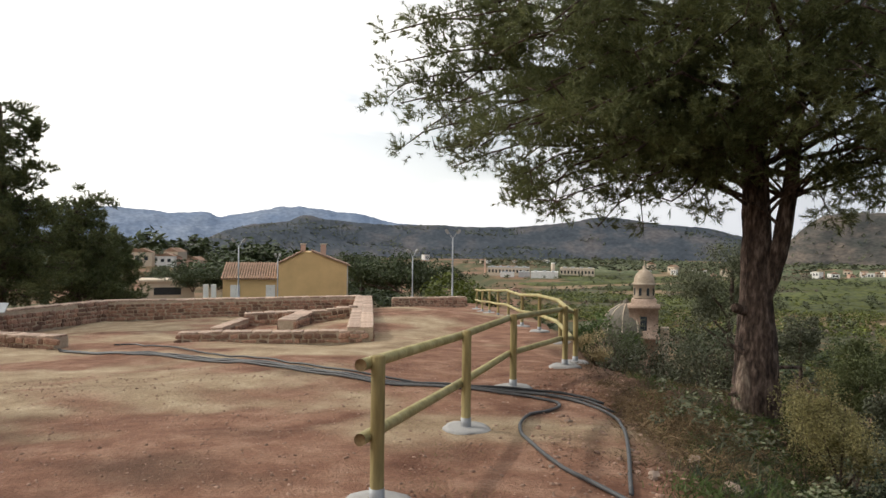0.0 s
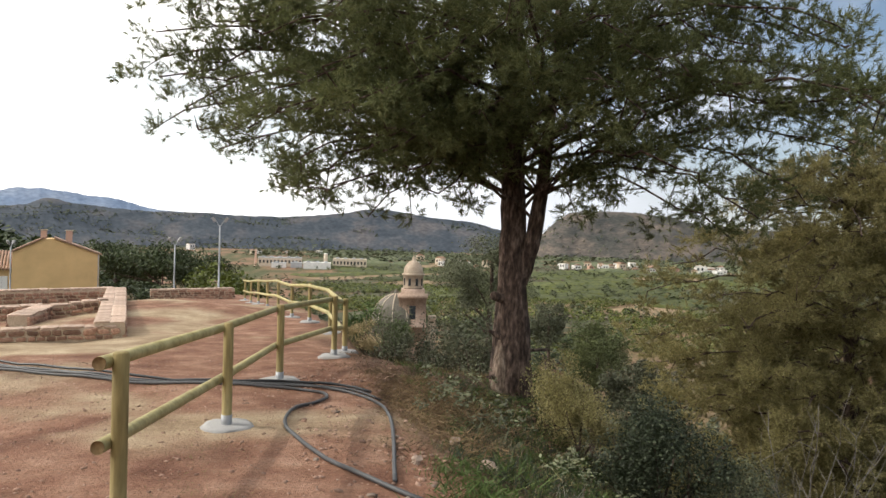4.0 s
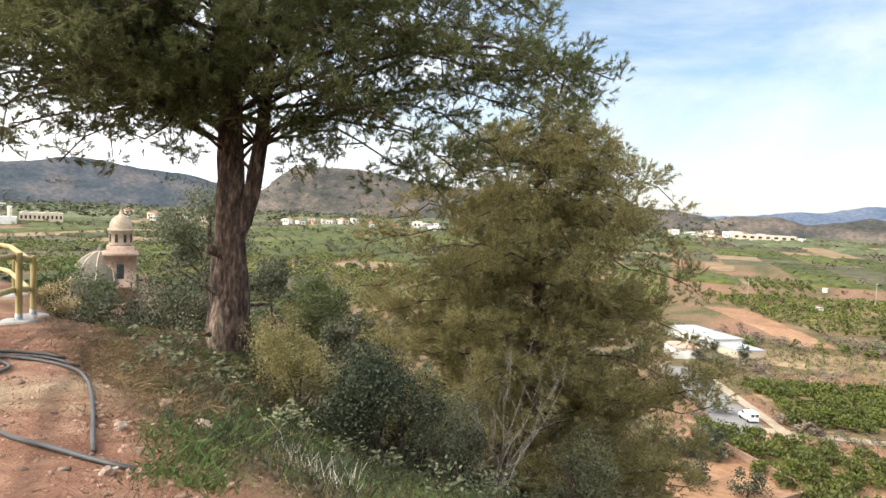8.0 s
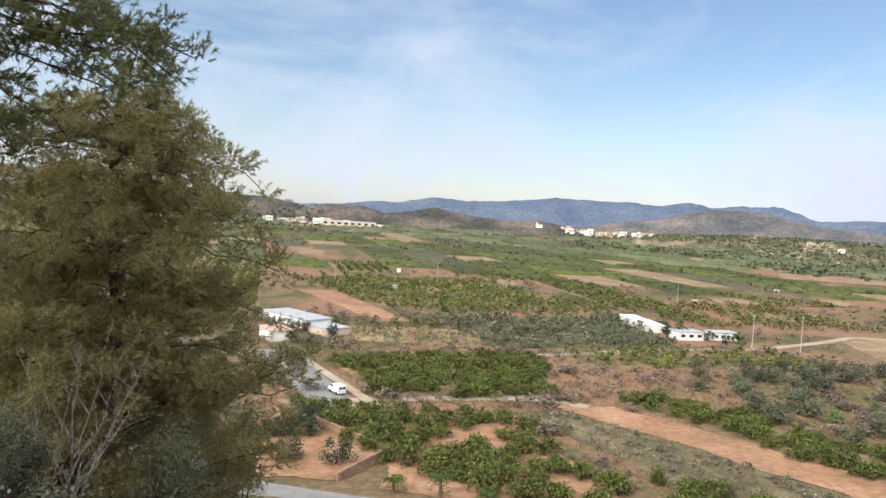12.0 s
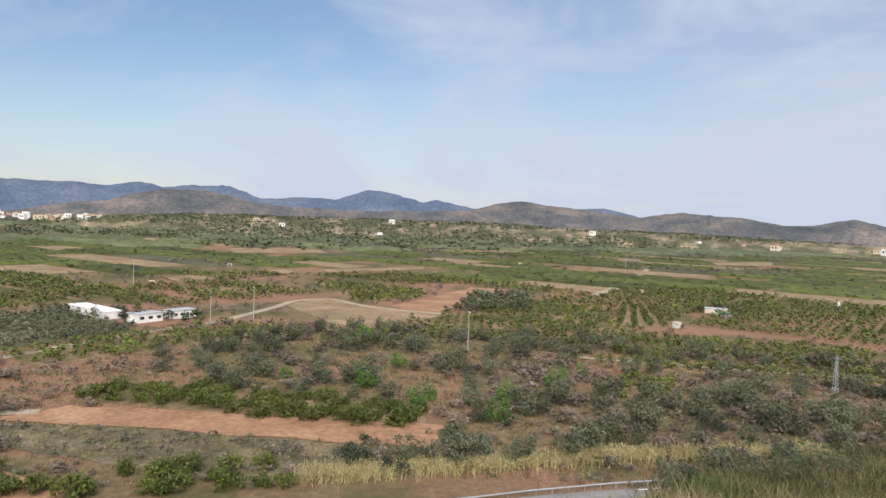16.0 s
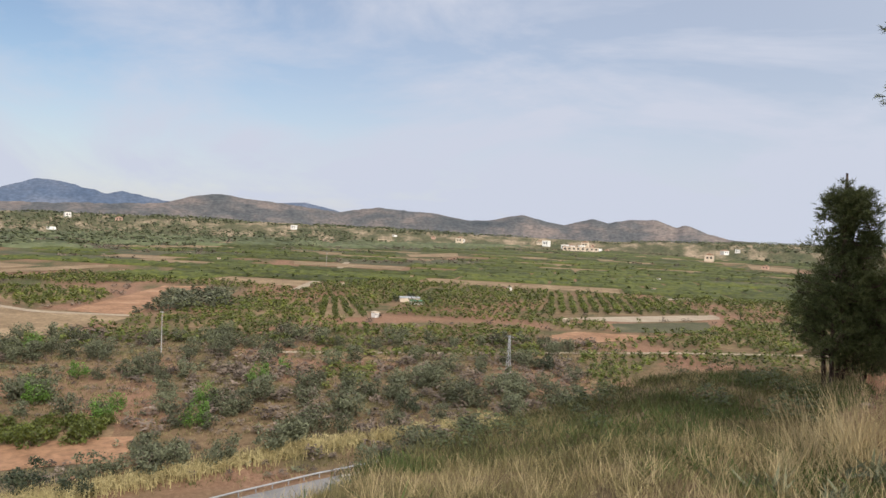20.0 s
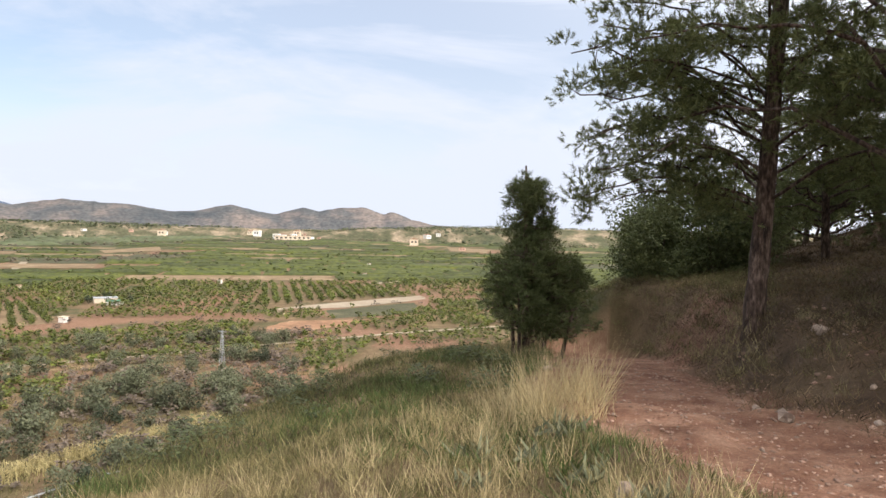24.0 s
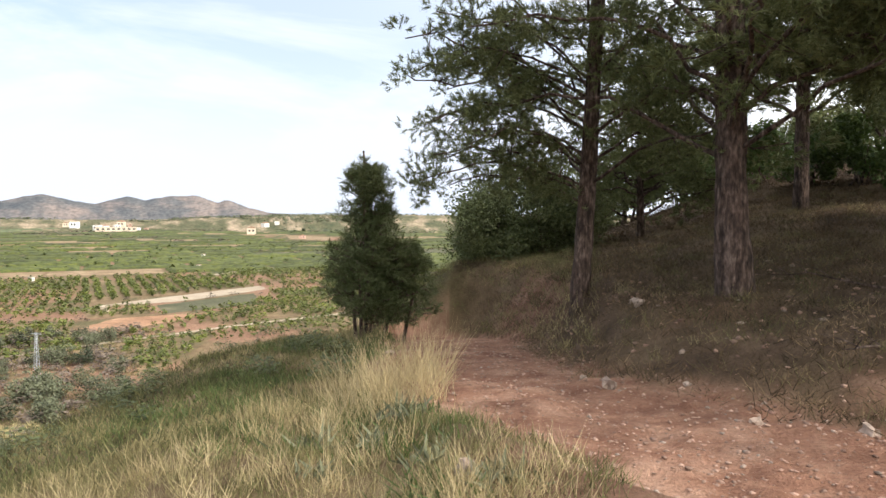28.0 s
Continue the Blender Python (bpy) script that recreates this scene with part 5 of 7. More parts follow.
P = clear_of(sector(60, 152, 100, 236, 2200, rO), PLOTS_CITRUS[:4] + [PLOTS_BARE[k][0] for k in ("red", "strip", "plough", "yard", "cream", "tan")] + ROADS)
stuff_trees("low_scrub", P, (.75, .75, .5), 30, 0.3, M_BARE, 98, "low brown bushes between the fields")
stuff_trees("low_scrub", P[::3] + 1.7, (.8, .8, .6), 36, 0.28, M_OLIVE, 99, "low grey-green bushes between the fields")

# the patchwork further out
cell_kinds = {"grove": [], "wood": [], "scrub": [], "tan": [], "meadow": []}
ca, sa = math.cos(radians(32)), math.sin(radians(32))
for i in range(-34, 35):
    for j in range(-56, 57):
        wide = 62.0
        u0, v0 = i * wide + (j % 3) * 17, j * 36.0
        cx, cy = (u0 + 31) * ca - (v0 + 18) * sa, (u0 + 31) * sa + (v0 + 18) * ca
        d, az = math.hypot(cx, cy), math.degrees(math.atan2(cx, cy)) % 360
        if not (215 < d < (1550 if az < 140 else 1950) and 8 < az < 182):
            continue
        c = []
        for du, dv in ((1.2, 1.2), (60.8, 1.2), (60.8, 34.8), (1.2, 34.8)):
            c.append(((u0 + du) * ca - (v0 + dv) * sa, (u0 + du) * sa + (v0 + dv) * ca))
        if any(within(np.array(c + [(cx, cy)] + [((cx + p[0]) / 2, (cy + p[1]) / 2) for p in c]), q, 0.15).any() or within(np.array(q), c, 0.1).any() for q in (TAKEN + STRIPS if d < 520 else STRIPS)) or any(math.hypot(p[0], p[1]) < 205 for p in c):
            continue
        h = random.random()
        wooded = d > np.interp(az, [60, 100, 109, 116, 129, 138, 147, 156, 180], [900, 650, 730, 780, 920, 1100, 1400, 1900, 1900])
        scrubby = 0.30 if (95 < az < 138 and d > 640) else 0.14
        kind = ("wood" if h > .42 else "scrub" if h > .16 else "tan") if wooded and h < .9 else "grove" if h > scrubby + 0.12 else "scrub" if h > 0.2 else "tan" if h > 0.09 else "meadow"
        cell_kinds[kind].append(c)
for kind, mat, label in (("grove", M_GROVE, "earth floors of many citrus groves"), ("scrub", M_MEADOW, "scrubby waste plots"), ("tan", M_TAN, "fallow sandy plots"), ("meadow", M_MEADOW, "rough meadows")):
    V = np.array(cell_kinds[kind], float).reshape(-1, 2)
    V = np.column_stack([V, land(V[:, 0], V[:, 1]) + 0.10])
    tagged(part("patchwork_fields", arrays("patchwork_fields", V, np.arange(len(V)).reshape(-1, 4), mat)), label, "fields", "", "stuff")
bands = {0: [], 1: [], 2: []}
for c in cell_kinds["grove"]:
    d = math.hypot(c[0][0] + c[2][0], c[0][1] + c[2][1]) / 2
    b = 0 if d < 430 else 1 if d < 800 else 2
    bands[b] += [tuple(p) for p in grove(c, (5.4, 6.6, 11)[b], (3.5, 5.6, 9.5)[b], 58 + (90 if random.random() < 0.35 else 0), rO, 0.3, 0.03)]


def canopy(cells, mat, label, seed, name="citrus_grove", tall=1.35, rugged=.2):
    """The closed tops of grove after grove: a lumpy surface over each plot, down to the ground at its edges."""
    r = np.random.default_rng(seed)
    V, F, o = [], [], 0
    for c in cells:
        c = np.array(c, float)
        d = np.hypot(*c.mean(0))
        g = 2.6 if d < 560 else 3.6 if d < 900 else 5.2
        nu, nv = int(59 / g), int(33 / g)
        u, v = np.meshgrid(np.linspace(0, 1, nu + 1), np.linspace(0, 1, nv + 1), indexing="ij")
        P = (c[0] * (1 - u[..., None]) + c[1] * u[..., None]) * (1 - v[..., None]) + (c[3] * (1 - u[..., None]) + c[2] * u[..., None]) * v[..., None]
        P += r.normal(size=P.shape) * g * .16
        h = tall + .2 * r.normal() + r.normal(size=u.shape) * rugged - .8 * (r.random(u.shape) < .03) + .22 * (-1) ** np.arange(nv + 1)[None, :]
        edge = (u < .001) | (u > .999) | (v < .001) | (v > .999)
        Z = land(P[..., 0], P[..., 1]) + np.where(edge, 0.12, np.clip(h, .3, 5))
        V.append(np.concatenate([P, Z[..., None]], -1).reshape(-1, 3))
        i, j = np.meshgrid(np.arange(nu), np.arange(nv), indexing="ij")
        a = i * (nv + 1) + j
        F.append(np.stack([a, a + nv + 1, a + nv + 2, a + 1], -1).reshape(-1, 4) + o)
        o += (nu + 1) * (nv + 1)
    return tagged(part(name, arrays(name, np.concatenate(V), np.concatenate(F), mat)), label, "trees", "", "stuff")


M_CANOPY = material("grove_tops", [(0.34, (0.0275, 0.0344, 0.00688)), (0.5, (0.0602, 0.0705, 0.012)), (0.66, (0.101, 0.108, 0.0189))], scale=0.22, detail=4, rough=0.8, bump=0, island=0.3, fine=0.25, fine_scale=0.9)
M_WOODS = material("wood_tops", [(0.3, (0.055, 0.07, 0.03)), (0.7, (0.13, 0.14, 0.07))], scale=0.06, rough=0.8, bump=0, island=0.25)
canopy(cell_kinds["wood"], M_WOODS, "closed tops of open pine woods on the far plain", 94, "far_woods", 2.4, 1.0)
canopy([c for c in cell_kinds["grove"] if math.hypot(c[0][0] + c[2][0], c[0][1] + c[2][1]) / 2 > 430], M_CANOPY, "closed green tops of citrus groves across the valley floor", 93)
bands[1], bands[2] = bands[1][::9], bands[2][::60]
for b, (size, n, leaf) in enumerate((((1.6, 1.6, 1.25), 46, 0.32), ((2.6, 2.6, 1.3), 26, 0.34), ((3.4, 3.4, 1.3), 16, 0.36))):
    stuff_trees("citrus_grove", np.array(bands[b]), size, n, leaf, M_CITRUS if b == 0 else M_CITRUS_FAR, 90 + b, "green citrus groves across the valley floor")
near_cells = [c for k in cell_kinds.values() for c in k if math.hypot(*c[0]) < 520]
P = np.stack(np.meshgrid(np.arange(-460, 460, 3.5), np.arange(-460, 460, 6.0)), -1).reshape(-1, 2)
P = np.stack([P[:, 0] * ca - P[:, 1] * sa, P[:, 0] * sa + P[:, 1] * ca], 1) + rO.normal(size=P.shape) * .3
d, az = np.hypot(P[:, 0], P[:, 1]), np.degrees(np.arctan2(P[:, 0], P[:, 1]))
P = clear_of(P[(d > 205) & (d < 430) & (az > 62) & (az < 168)], TAKEN + near_cells, 0.03)
for lane in LANES:
    P = P[from_line(P[:, 0], P[:, 1], lane)[0] > 4.0]
u, v = P[:, 0] * ca + P[:, 1] * sa, P[:, 1] * ca - P[:, 0] * sa
open_strip = ((v + 6 * vnoise(u * .03, u * 0, 68, 2)) % 30 < 7) | (u % 74 < 6)
P, u, v = P[~open_strip], u[~open_strip], v[~open_strip]
q = vnoise(np.floor(u / 74) * 3.7 + .3, np.floor(v / 30) * 2.3 + .3, 67, 1)
stuff_trees("citrus_grove", P[q > -.05], (1.5, 1.5, 1.2), 46, 0.32, M_CITRUS, 88, "small citrus groves between the larger plots")
stuff_trees("scrub", P[(q <= -.05) & (rO.random(len(P)) < .25)], (1.7, 1.7, 0.9), 50, 0.24, M_BARE, 89, "brown scrub between the plots", lump=0.5)
P = np.array([p for c in cell_kinds["scrub"] + cell_kinds["meadow"][::2] for p in grove(c, 13, 11, 30, rO, 3.5, 0.35)])
stuff_trees("scrub", P, (2.6, 2.6, 1.4), 26, 0.34, M_BARE, 95, "grey brown scrub on far waste plots", lump=0.55)
P2 = P[rO.random(len(P)) < 0.4] + 3
stuff_trees("scattered_trees", P2, (2.4, 2.4, 1.6), 26, 0.34, M_FARWOOD, 96, "olive and carob trees scattered on far plots")
P = sector(80, 200, 650, 1950, 17000, rO)
P = P[np.hypot(P[:, 0], P[:, 1]) > np.interp(np.degrees(np.arctan2(P[:, 0], P[:, 1])) % 360, [80, 100, 109, 116, 129, 138, 147, 156, 160, 200], [1000, 680, 760, 800, 950, 1150, 1450, 1800, 1100, 1050])]
P = P[vnoise(P[:, 0] * 0.004, P[:, 1] * 0.004, 66, 3) > -0.1]


def foothill_z(P):
    P = np.array(P, float)
    out = land(P[:, 0], P[:, 1])
    for i, (x, y) in enumerate(P):
        for tree in HILLS:
            loc = tree.ray_cast(Vector((x, y, 900)), Vector((0, 0, -1)))[0]
            if loc is not None:
                out[i] = max(out[i], loc.z)
    return out


def stuff_trees_on(name, P, z, size, n, leaf, mat, seed, label):
    r = np.random.default_rng(seed)
    base = [leaves(lumps(n, (1, 1, 1), r, 0.5, 7) + [0, 0, 0.9], leaf, r, 1.2)[0] for _ in range(5)]
    V = np.concatenate([base[r.integers(5)] * (np.asarray(size) * (0.6 + 0.8 * r.random())) + [x, y, q] for (x, y), q in zip(P, z)])
    me = arrays(name, V, np.arange(len(V)).reshape(-1, 4), mat)
    own_tone(me, len(P), r)
    return tagged(part(name, me), label, "trees", "", "stuff")


stuff_trees_on("far_woods", P, foothill_z(P), (3.6, 3.6, 2.6), 9, 0.5, M_FARWOOD, 97, "open woods on the far foothills")

P = np.concatenate([sector(-14, 62, 950, 1500, 3600, rO), sector(-20, 62, 1500, 2500, 5200, rO)])
P = P[vnoise(P[:, 0] * 0.005, P[:, 1] * 0.005, 69, 3) > -0.15]
stuff_trees_on("far_woods", P, foothill_z(P), (4.4, 4.4, 3.2), 8, 0.55, M_FARWOOD, 84, "open pine woods on the hills across the valley")
P = sector(-6, 60, 330, 950, 2600, rO)
P = P[vnoise(P[:, 0] * 0.012, P[:, 1] * 0.012, 70, 3) > 0.05]
stuff_trees("scattered_trees", P, (2.6, 2.6, 2.0), 30, 0.32, M_FARWOOD, 85, "olive and carob trees between the northern groves")
P = np.concatenate([grove(c, 5.2, 3.8, w, rO, .4, .06) for c, w in (([(40, 340), (110, 330), (125, 400), (45, 420)], 80), ([(55, 450), (150, 430), (165, 500), (60, 530)], 75), ([(120, 300), (190, 270), (215, 330), (140, 370)], 60))])
stuff_trees("citrus_grove", P, (1.7, 1.7, 1.3), 40, 0.32, M_CITRUS, 86, "dark green citrus groves beyond the church")

# ---------------------------------------------------------------- far villages, farms and masts


def small_house(w, l, h, wall, roof, flat=False):
    root = thing("village_house", "small pale house of a far village", "house", "village houses")
    part("wall", box(w, l, h + 1, (0, 0, -1)), wall, root)
    bm = bmesh.new()
    if flat:
        box(w + .3, l + .3, .35, (0, 0, h + .004), bm=bm)
    else:
        v = [bm.verts.new(p) for p in ((-w / 2 - .3, -l / 2 - .3, h), (w / 2 + .3, -l / 2 - .3, h), (w / 2 + .3, l / 2 + .3, h), (-w / 2 - .3, l / 2 + .3, h), (0, -l / 2 - .3, h + w * .22), (0, l / 2 + .3, h + w * .22))]
        for f in ((0, 1, 4), (2, 3, 5), (0, 4, 5, 3), (1, 2, 5, 4), (3, 2, 1, 0)):
            bm.faces.new([v[i] for i in f])
    part("roof", bm, roof, root)
    part("window", box(w * .2, .12, h * .3, (w * .2, -l / 2 - .03, h * .45)), M_DARKGLASS, root)
    part("window", box(w * .2, .12, h * .3, (-w * .2, -l / 2 - .03, h * .45)), M_DARKGLASS, root)
    return root


kinds = [small_house(9, 10, 6, M_WHITE, M_ROOF), small_house(11, 8, 8, M_TANWALL, M_ROOF), small_house(8, 12, 5, M_WHITE, M_WHITE, True), small_house(14, 9, 7, M_PINKWALL, M_ROOF), small_house(10, 10, 9, M_WHITE, M_TANWALL, True)]
spots = []
rV = np.random.default_rng(110)
for a0, a1, d0, d1, n, up in ((57.5, 63.5, 1180, 1320, 34, 5), (62, 67.5, 1200, 1330, 16, 3), (81.2, 88.0, 1500, 1640, 46, 6), (27.5, 40, 900, 1080, 36, 0), (16, 26, 850, 1050, 12, 0), (145, 151, 1250, 1500, 11, 3), (132, 140, 1300, 1450, 4, 4), (95, 130, 1150, 1600, 6, 4), (152, 172, 900, 1500, 4, 0), (-23.4, -19.2, 250, 285, 15, -1), (-23.4, -19, 225, 245, 4, -1), (5.78, 5.8, 518, 522, 1, 0), (-2, 24, 1050, 1500, 9, 0)):
    for _ in range(n):
        spots.append((rV.uniform(a0, a1), rV.uniform(d0, d1), up))
zs = foothill_z([(d * math.sin(radians(a)), d * math.cos(radians(a))) for a, d, _ in spots])
for i, ((a, d, up), z) in enumerate(zip(spots, zs)):
    p = (d * math.sin(radians(a)), d * math.cos(radians(a)), float(z))
    k = kinds[i % 5 if up >= 0 else (1, 3, 3, 0)[i % 4]]
    m = pose(*p, 0, 0, -a + rV.normal() * 25) @ Matrix.Scale(rV.uniform(.6, 1.2) if up >= 0 else .55, 4)
    if i < 5:
        k.matrix_basis = m
    else:
        copy_thing(k, m)


def block(name, label, category, az, d, w, l, h, wall, roof, turn=0.0, z=None, bands=0, at=None):
    """A plain long building with a roof slab, a plinth and window strips."""
    p = Vector((*at, float(land(*at)))) if at else az_place(az, d, z)
    root = thing(name, label, category, at=tuple(p), turn=turn - (az if az is not None else 0))
    part("wall", box(w, l, h + .5, (0, 0, -.5)), wall, root)
    part("roof", box(w + .5, l + .5, .3, (0, 0, h + .004), 0.05), roof, root)
    for k in range(bands):
        x = -w / 2 + w * (k + .5) / bands
        part("window", box(w / bands * .5, .1, h * .35, (x, -l / 2 - .02, h * .4)), M_DARKGLASS, root)
    return root


for az, d, w, l, h, wall, roof, nb in ((5.25, 800, 46, 20, 9.5, M_TANWALL, M_METALROOF, 12), (5.15, 772, 15, 14, 5, M_WHITE, M_METALROOF, 0), (6.5, 775, 12, 14, 5.5, M_METALROOF, M_METALROOF, 0), (8.1, 760, 28, 18, 6.5, M_WHITE, M_WHITE, 0), (10.65, 800, 37, 20, 9.5, M_TANWALL, M_TANWALL, 10)):
    hall = block("factory_hall", "long pale factory hall in the valley", "factory", az, d, w, l, h, wall, roof, bands=nb)
    for k in range(int(w // 9)):
        part("roof_vent", box(3.4, l * .5, 1.1, (-w / 2 + 5 + k * 9, 0, h + .31), 0.1), M_METALROOF, hall)
p = az_place(8.76, 802)
silo = thing("silo", "pale concrete silo tower beside the factory", "silo", at=tuple(p))
tube("shaft", [(0, 0, -.5), (0, 0, 7), (0, 0, 14.2)], 2.1, M_TANWALL, silo, 14)
tube("cap", [(0, 0, 14.2), (0, 0, 14.8), (0, 0, 15.2)], [2.5, 2.5, 1.2], M_WHITE, silo, 14)
p = az_place(3.38, 800)
stack = thing("factory_chimney", "slim brick factory chimney", "chimney", at=tuple(p))
tube("shaft", [(0, 0, -.5), (0, 0, 9), (0, 0, 17.6)], [1.3, 1.0, .75], M_PINKWALL, stack, 12)
tube("collar", [(0, 0, 17.6), (0, 0, 17.9), (0, 0, 18.3)], [.95, .95, .8], M_TANWALL, stack, 12)
block("outbuilding", "low sand-coloured outbuilding below the yard wall", "building", -21.2, 100, 6.5, 5, 2.7, M_TANWALL, M_TANWALL, bands=1)
block("factory_hall", "long low hall beside the white village", "factory", 64.2, 1200, 90, 20, 9, M_TANWALL, M_METALROOF, 10, bands=8)
block("warehouse", "low white warehouse beside the service road", "warehouse", None, 0, 22, 9, 2.6, M_WHITE, M_METALROOF, 66, bands=6, at=(190, 107))
block("warehouse", "low cream store built on to the warehouse", "warehouse", None, 0, 10, 8, 1.9, M_TANWALL, M_METALROOF, 66, bands=3, at=(181, 92))
block("warehouse", "small white shed with a red roof edge", "warehouse", None, 0, 9, 6, 2.6, M_WHITE, M_PINKWALL, 50, bands=3, at=(165, 99))
block("farm_building", "long low white farm building", "farm building", None, 0, 25, 6, 2.3, M_WHITE, M_WHITE, 29, bands=6, at=(263, 10))
block("farm_building", "low open-fronted white farm shed", "farm building", None, 0, 9, 6, 2.6, M_WHITE, M_METALROOF, -57, bands=3, at=(246, -5))
block("farm_building", "white farm shed with dark openings", "farm building", None, 0, 9, 5, 2.5, M_WHITE, M_METALROOF, -57, bands=4, at=(253, -16))
hedge = crown_set("hedge_tree", (1.7, 1.7, 1.7), 800, 0.15, M_BUSH, 2, 86, count=15)
for i, (x, y) in enumerate(((258, 2), (252, 1), (246, -1), (262, 5), (243, -3), (258, 10), (263, 4), (254, 2), (248, -4), (252, -7), (246, -12), (243, -17), (272, 18), (276, 22), (248, -21), (181, 104), (178, 98), (176, 88), (196, 118), (192, 122), (170, 103), (228, -228), (236, -226), (224, -236), (240, -240))):
    plant("hedge_tree", "dark bushy tree beside the farm sheds", "tree", hedge[i % 2], (x, y, float(land(x, y)) - .1), i * 40.0, .8 + .5 * rO.random(), "trees by the sheds")
block("farm_building", "grey-roofed sheds among the groves", "farm building", None, 0, 9, 5, 1.9, M_TANWALL, M_METALROOF, 50, bands=4, at=(234, -233))
block("farm_building", "low green-roofed shed among the groves", "farm building", None, 0, 6, 4, 1.5, M_WHITE, plain("green_sheet", (0.08, 0.26, 0.17), .6), 30, bands=2, at=(225, -229))
block("villa", "long sandy villa on a low terrace", "villa", 148.3, 1250, 60, 14, 7, M_TANWALL, M_ROOF, bands=8)
for i, (x, y) in enumerate(((202, -183), (345, 20), (300, 120), (360, -10), (420, -180), (310, -255), (250, -330), (330, -330), (205, -420), (150, -235), (480, -60), (430, 60), (380, 150), (520, -300), (250, -520))):
    block("farm_hut", "tiny white tool hut among the groves", "hut", None, 0, 2.2, 2.1, 1.8, M_TANWALL if i % 2 else M_WHITE, M_ROOF if i % 3 else M_TANWALL, i * 31.0, bands=1, at=(x, y))
# chapel on its knoll
kp = az_place(79.4, 1560)
cz = float(foothill_z([(kp.x, kp.y)])[0])
ch = thing("chapel", "small white chapel on a brown hilltop", "chapel", at=(kp.x, kp.y, cz), turn=-79)
part("wall", box(14, 9, 7, (0, 0, -1)), M_WHITE, ch)
part("roof", box(14.6, 9.6, .6, (0, 0, 6.01), 0.1), M_ROOF, ch)
part("belfry", box(3, 3, 10, (-5, 0, 0), 0.2), M_WHITE, ch)


def lattice(at, h, w):
    """A square lattice mast."""
    root = thing("pylon", "slim grey steel lattice mast", "pylon", at=tuple(at))
    for sx in (-1, 1):
        for sy in (-1, 1):
            tube("leg", [(sx * w, sy * w, -.3), (sx * w * .6, sy * w * .6, h * .5), (sx * w * .3, sy * w * .3, h)], 0.04, M_STEEL, root, 5)
    n = 11
    for k in range(n):
        a, b = k / n, (k + 1) / n
        for s in (-1, 1):
            wa, wb = w * (1 - .7 * a), w * (1 - .7 * b)
            tube("brace", [(-wa, s * wa, h * a), (0, s * (wa + wb) / 2, h * (a + b) / 2), (wb, s * wb, h * b)], 0.02, M_STEEL, root, 4)
            tube("brace", [(s * wa, wa, h * a), (s * (wa + wb) / 2, 0, h * (a + b) / 2), (s * wb, -wb, h * b)], 0.02, M_STEEL, root, 4)
    tube("crossarm", [(-1.2, 0, h * .96), (0, 0, h * .97), (1.2, 0, h * .96)], 0.08, M_STEEL, root, 5)
    return root


def pole(at, h, label="grey concrete power pole with a crossarm", r=0.12):
    root = thing("power_pole", label, "pole", "power poles", at=tuple(at))
    tube("shaft", [(0, 0, -.3), (0, 0, h * .5), (0, 0, h)], [r, r * .8, r * .6], M_CONCRETE, root, 8)
    part("crossarm", box(1.8, .14, .14, (0, 0, h - .5), 0.02), M_STEEL, root)
    for x in (-.8, 0, .8):
        tube("insulator", [(x, 0, h - .36), (x, 0, h - .2), (x, 0, h - .1)], [.06, .07, .03], M_WHITE, root, 6)
    return root


lattice(az_place(143.05, 175), 10.2, 0.5)
for x, y, h in ((236, -24, 11), (246, -39, 11), (178, -87, 11), (353, -2, 12), (300, 150, 11), (330, 110, 11), (420, -330, 12)):
    pole((x, y, float(land(x, y))), h)


def palm(at, h, seed):
    """A date palm with a ringed trunk and arching fronds."""
    r = np.random.default_rng(seed)
    root = thing("palm_tree", "shaggy green palm at the foot of the hill", "tree", "palms", at=tuple(at))
    tube("trunk", [(0, 0, -.2), (.05, 0, h * .3), (0, .05, h * .7), (0, 0, h)], [.3, .22, .2, .24], M_BARK, root, 10, 0.3, r)
    for k in range(22):
        a = k * 2.4
        e = r.uniform(-.5, 1.1)
        L = r.uniform(1.3, 1.9)
        t = np.linspace(0, 1, 7)
        P = np.stack([np.cos(a) * L * t * math.cos(e * .6), np.sin(a) * L * t * math.cos(e * .6), h + L * (math.sin(e) * t - .75 * t ** 2)], 1)
        Q = np.repeat(P[1:], 8, 0) + r.normal(size=(48, 3)) * .03
        side = np.array([-math.sin(a), math.cos(a), -.25])
        dr = np.where(np.arange(48)[:, None] % 2, side, side * [-1, -1, 1]) + r.normal(size=(48, 3)) * .2 + np.array([math.cos(a), math.sin(a), 0]) * .6
        V, F = blades(Q, dr, .55, .06, r, .15)
        part("frond", arrays("frond", V, F, M_WEED), None, root)
    return root


for k, (x, y, h) in enumerate(((84, 32, 1.6), (85, 26, 2.6), (86, 20, 1.2), (38, 57, 8.5))):
    palm((x, y, float(land(x, y))), h, 120 + k)

# parked van
M_VAN = plain("white_paint", (0.75, 0.76, 0.77), 0.3, bump=0)
M_TYRE = plain("black_rubber", (0.025, 0.025, 0.027), 0.8)
vx, vy = 124.5, 60.5
van = thing("van", "small white delivery van parked on the service road", "van", at=(vx, vy, float(land(vx, vy)) + .16), turn=-35)
bm = bmesh.new()
prof = [(-2.1, .35), (-2.15, 1.0), (-2.05, 1.75), (-1.7, 1.86), (.6, 1.86), (1.25, 1.2), (2.05, 1.0), (2.15, .4)]
lo = [bm.verts.new((-.85, y, z)) for y, z in prof]
hi = [bm.verts.new((.85, y, z)) for y, z in prof]
bm.faces.new(lo)
bm.faces.new(hi[::-1])
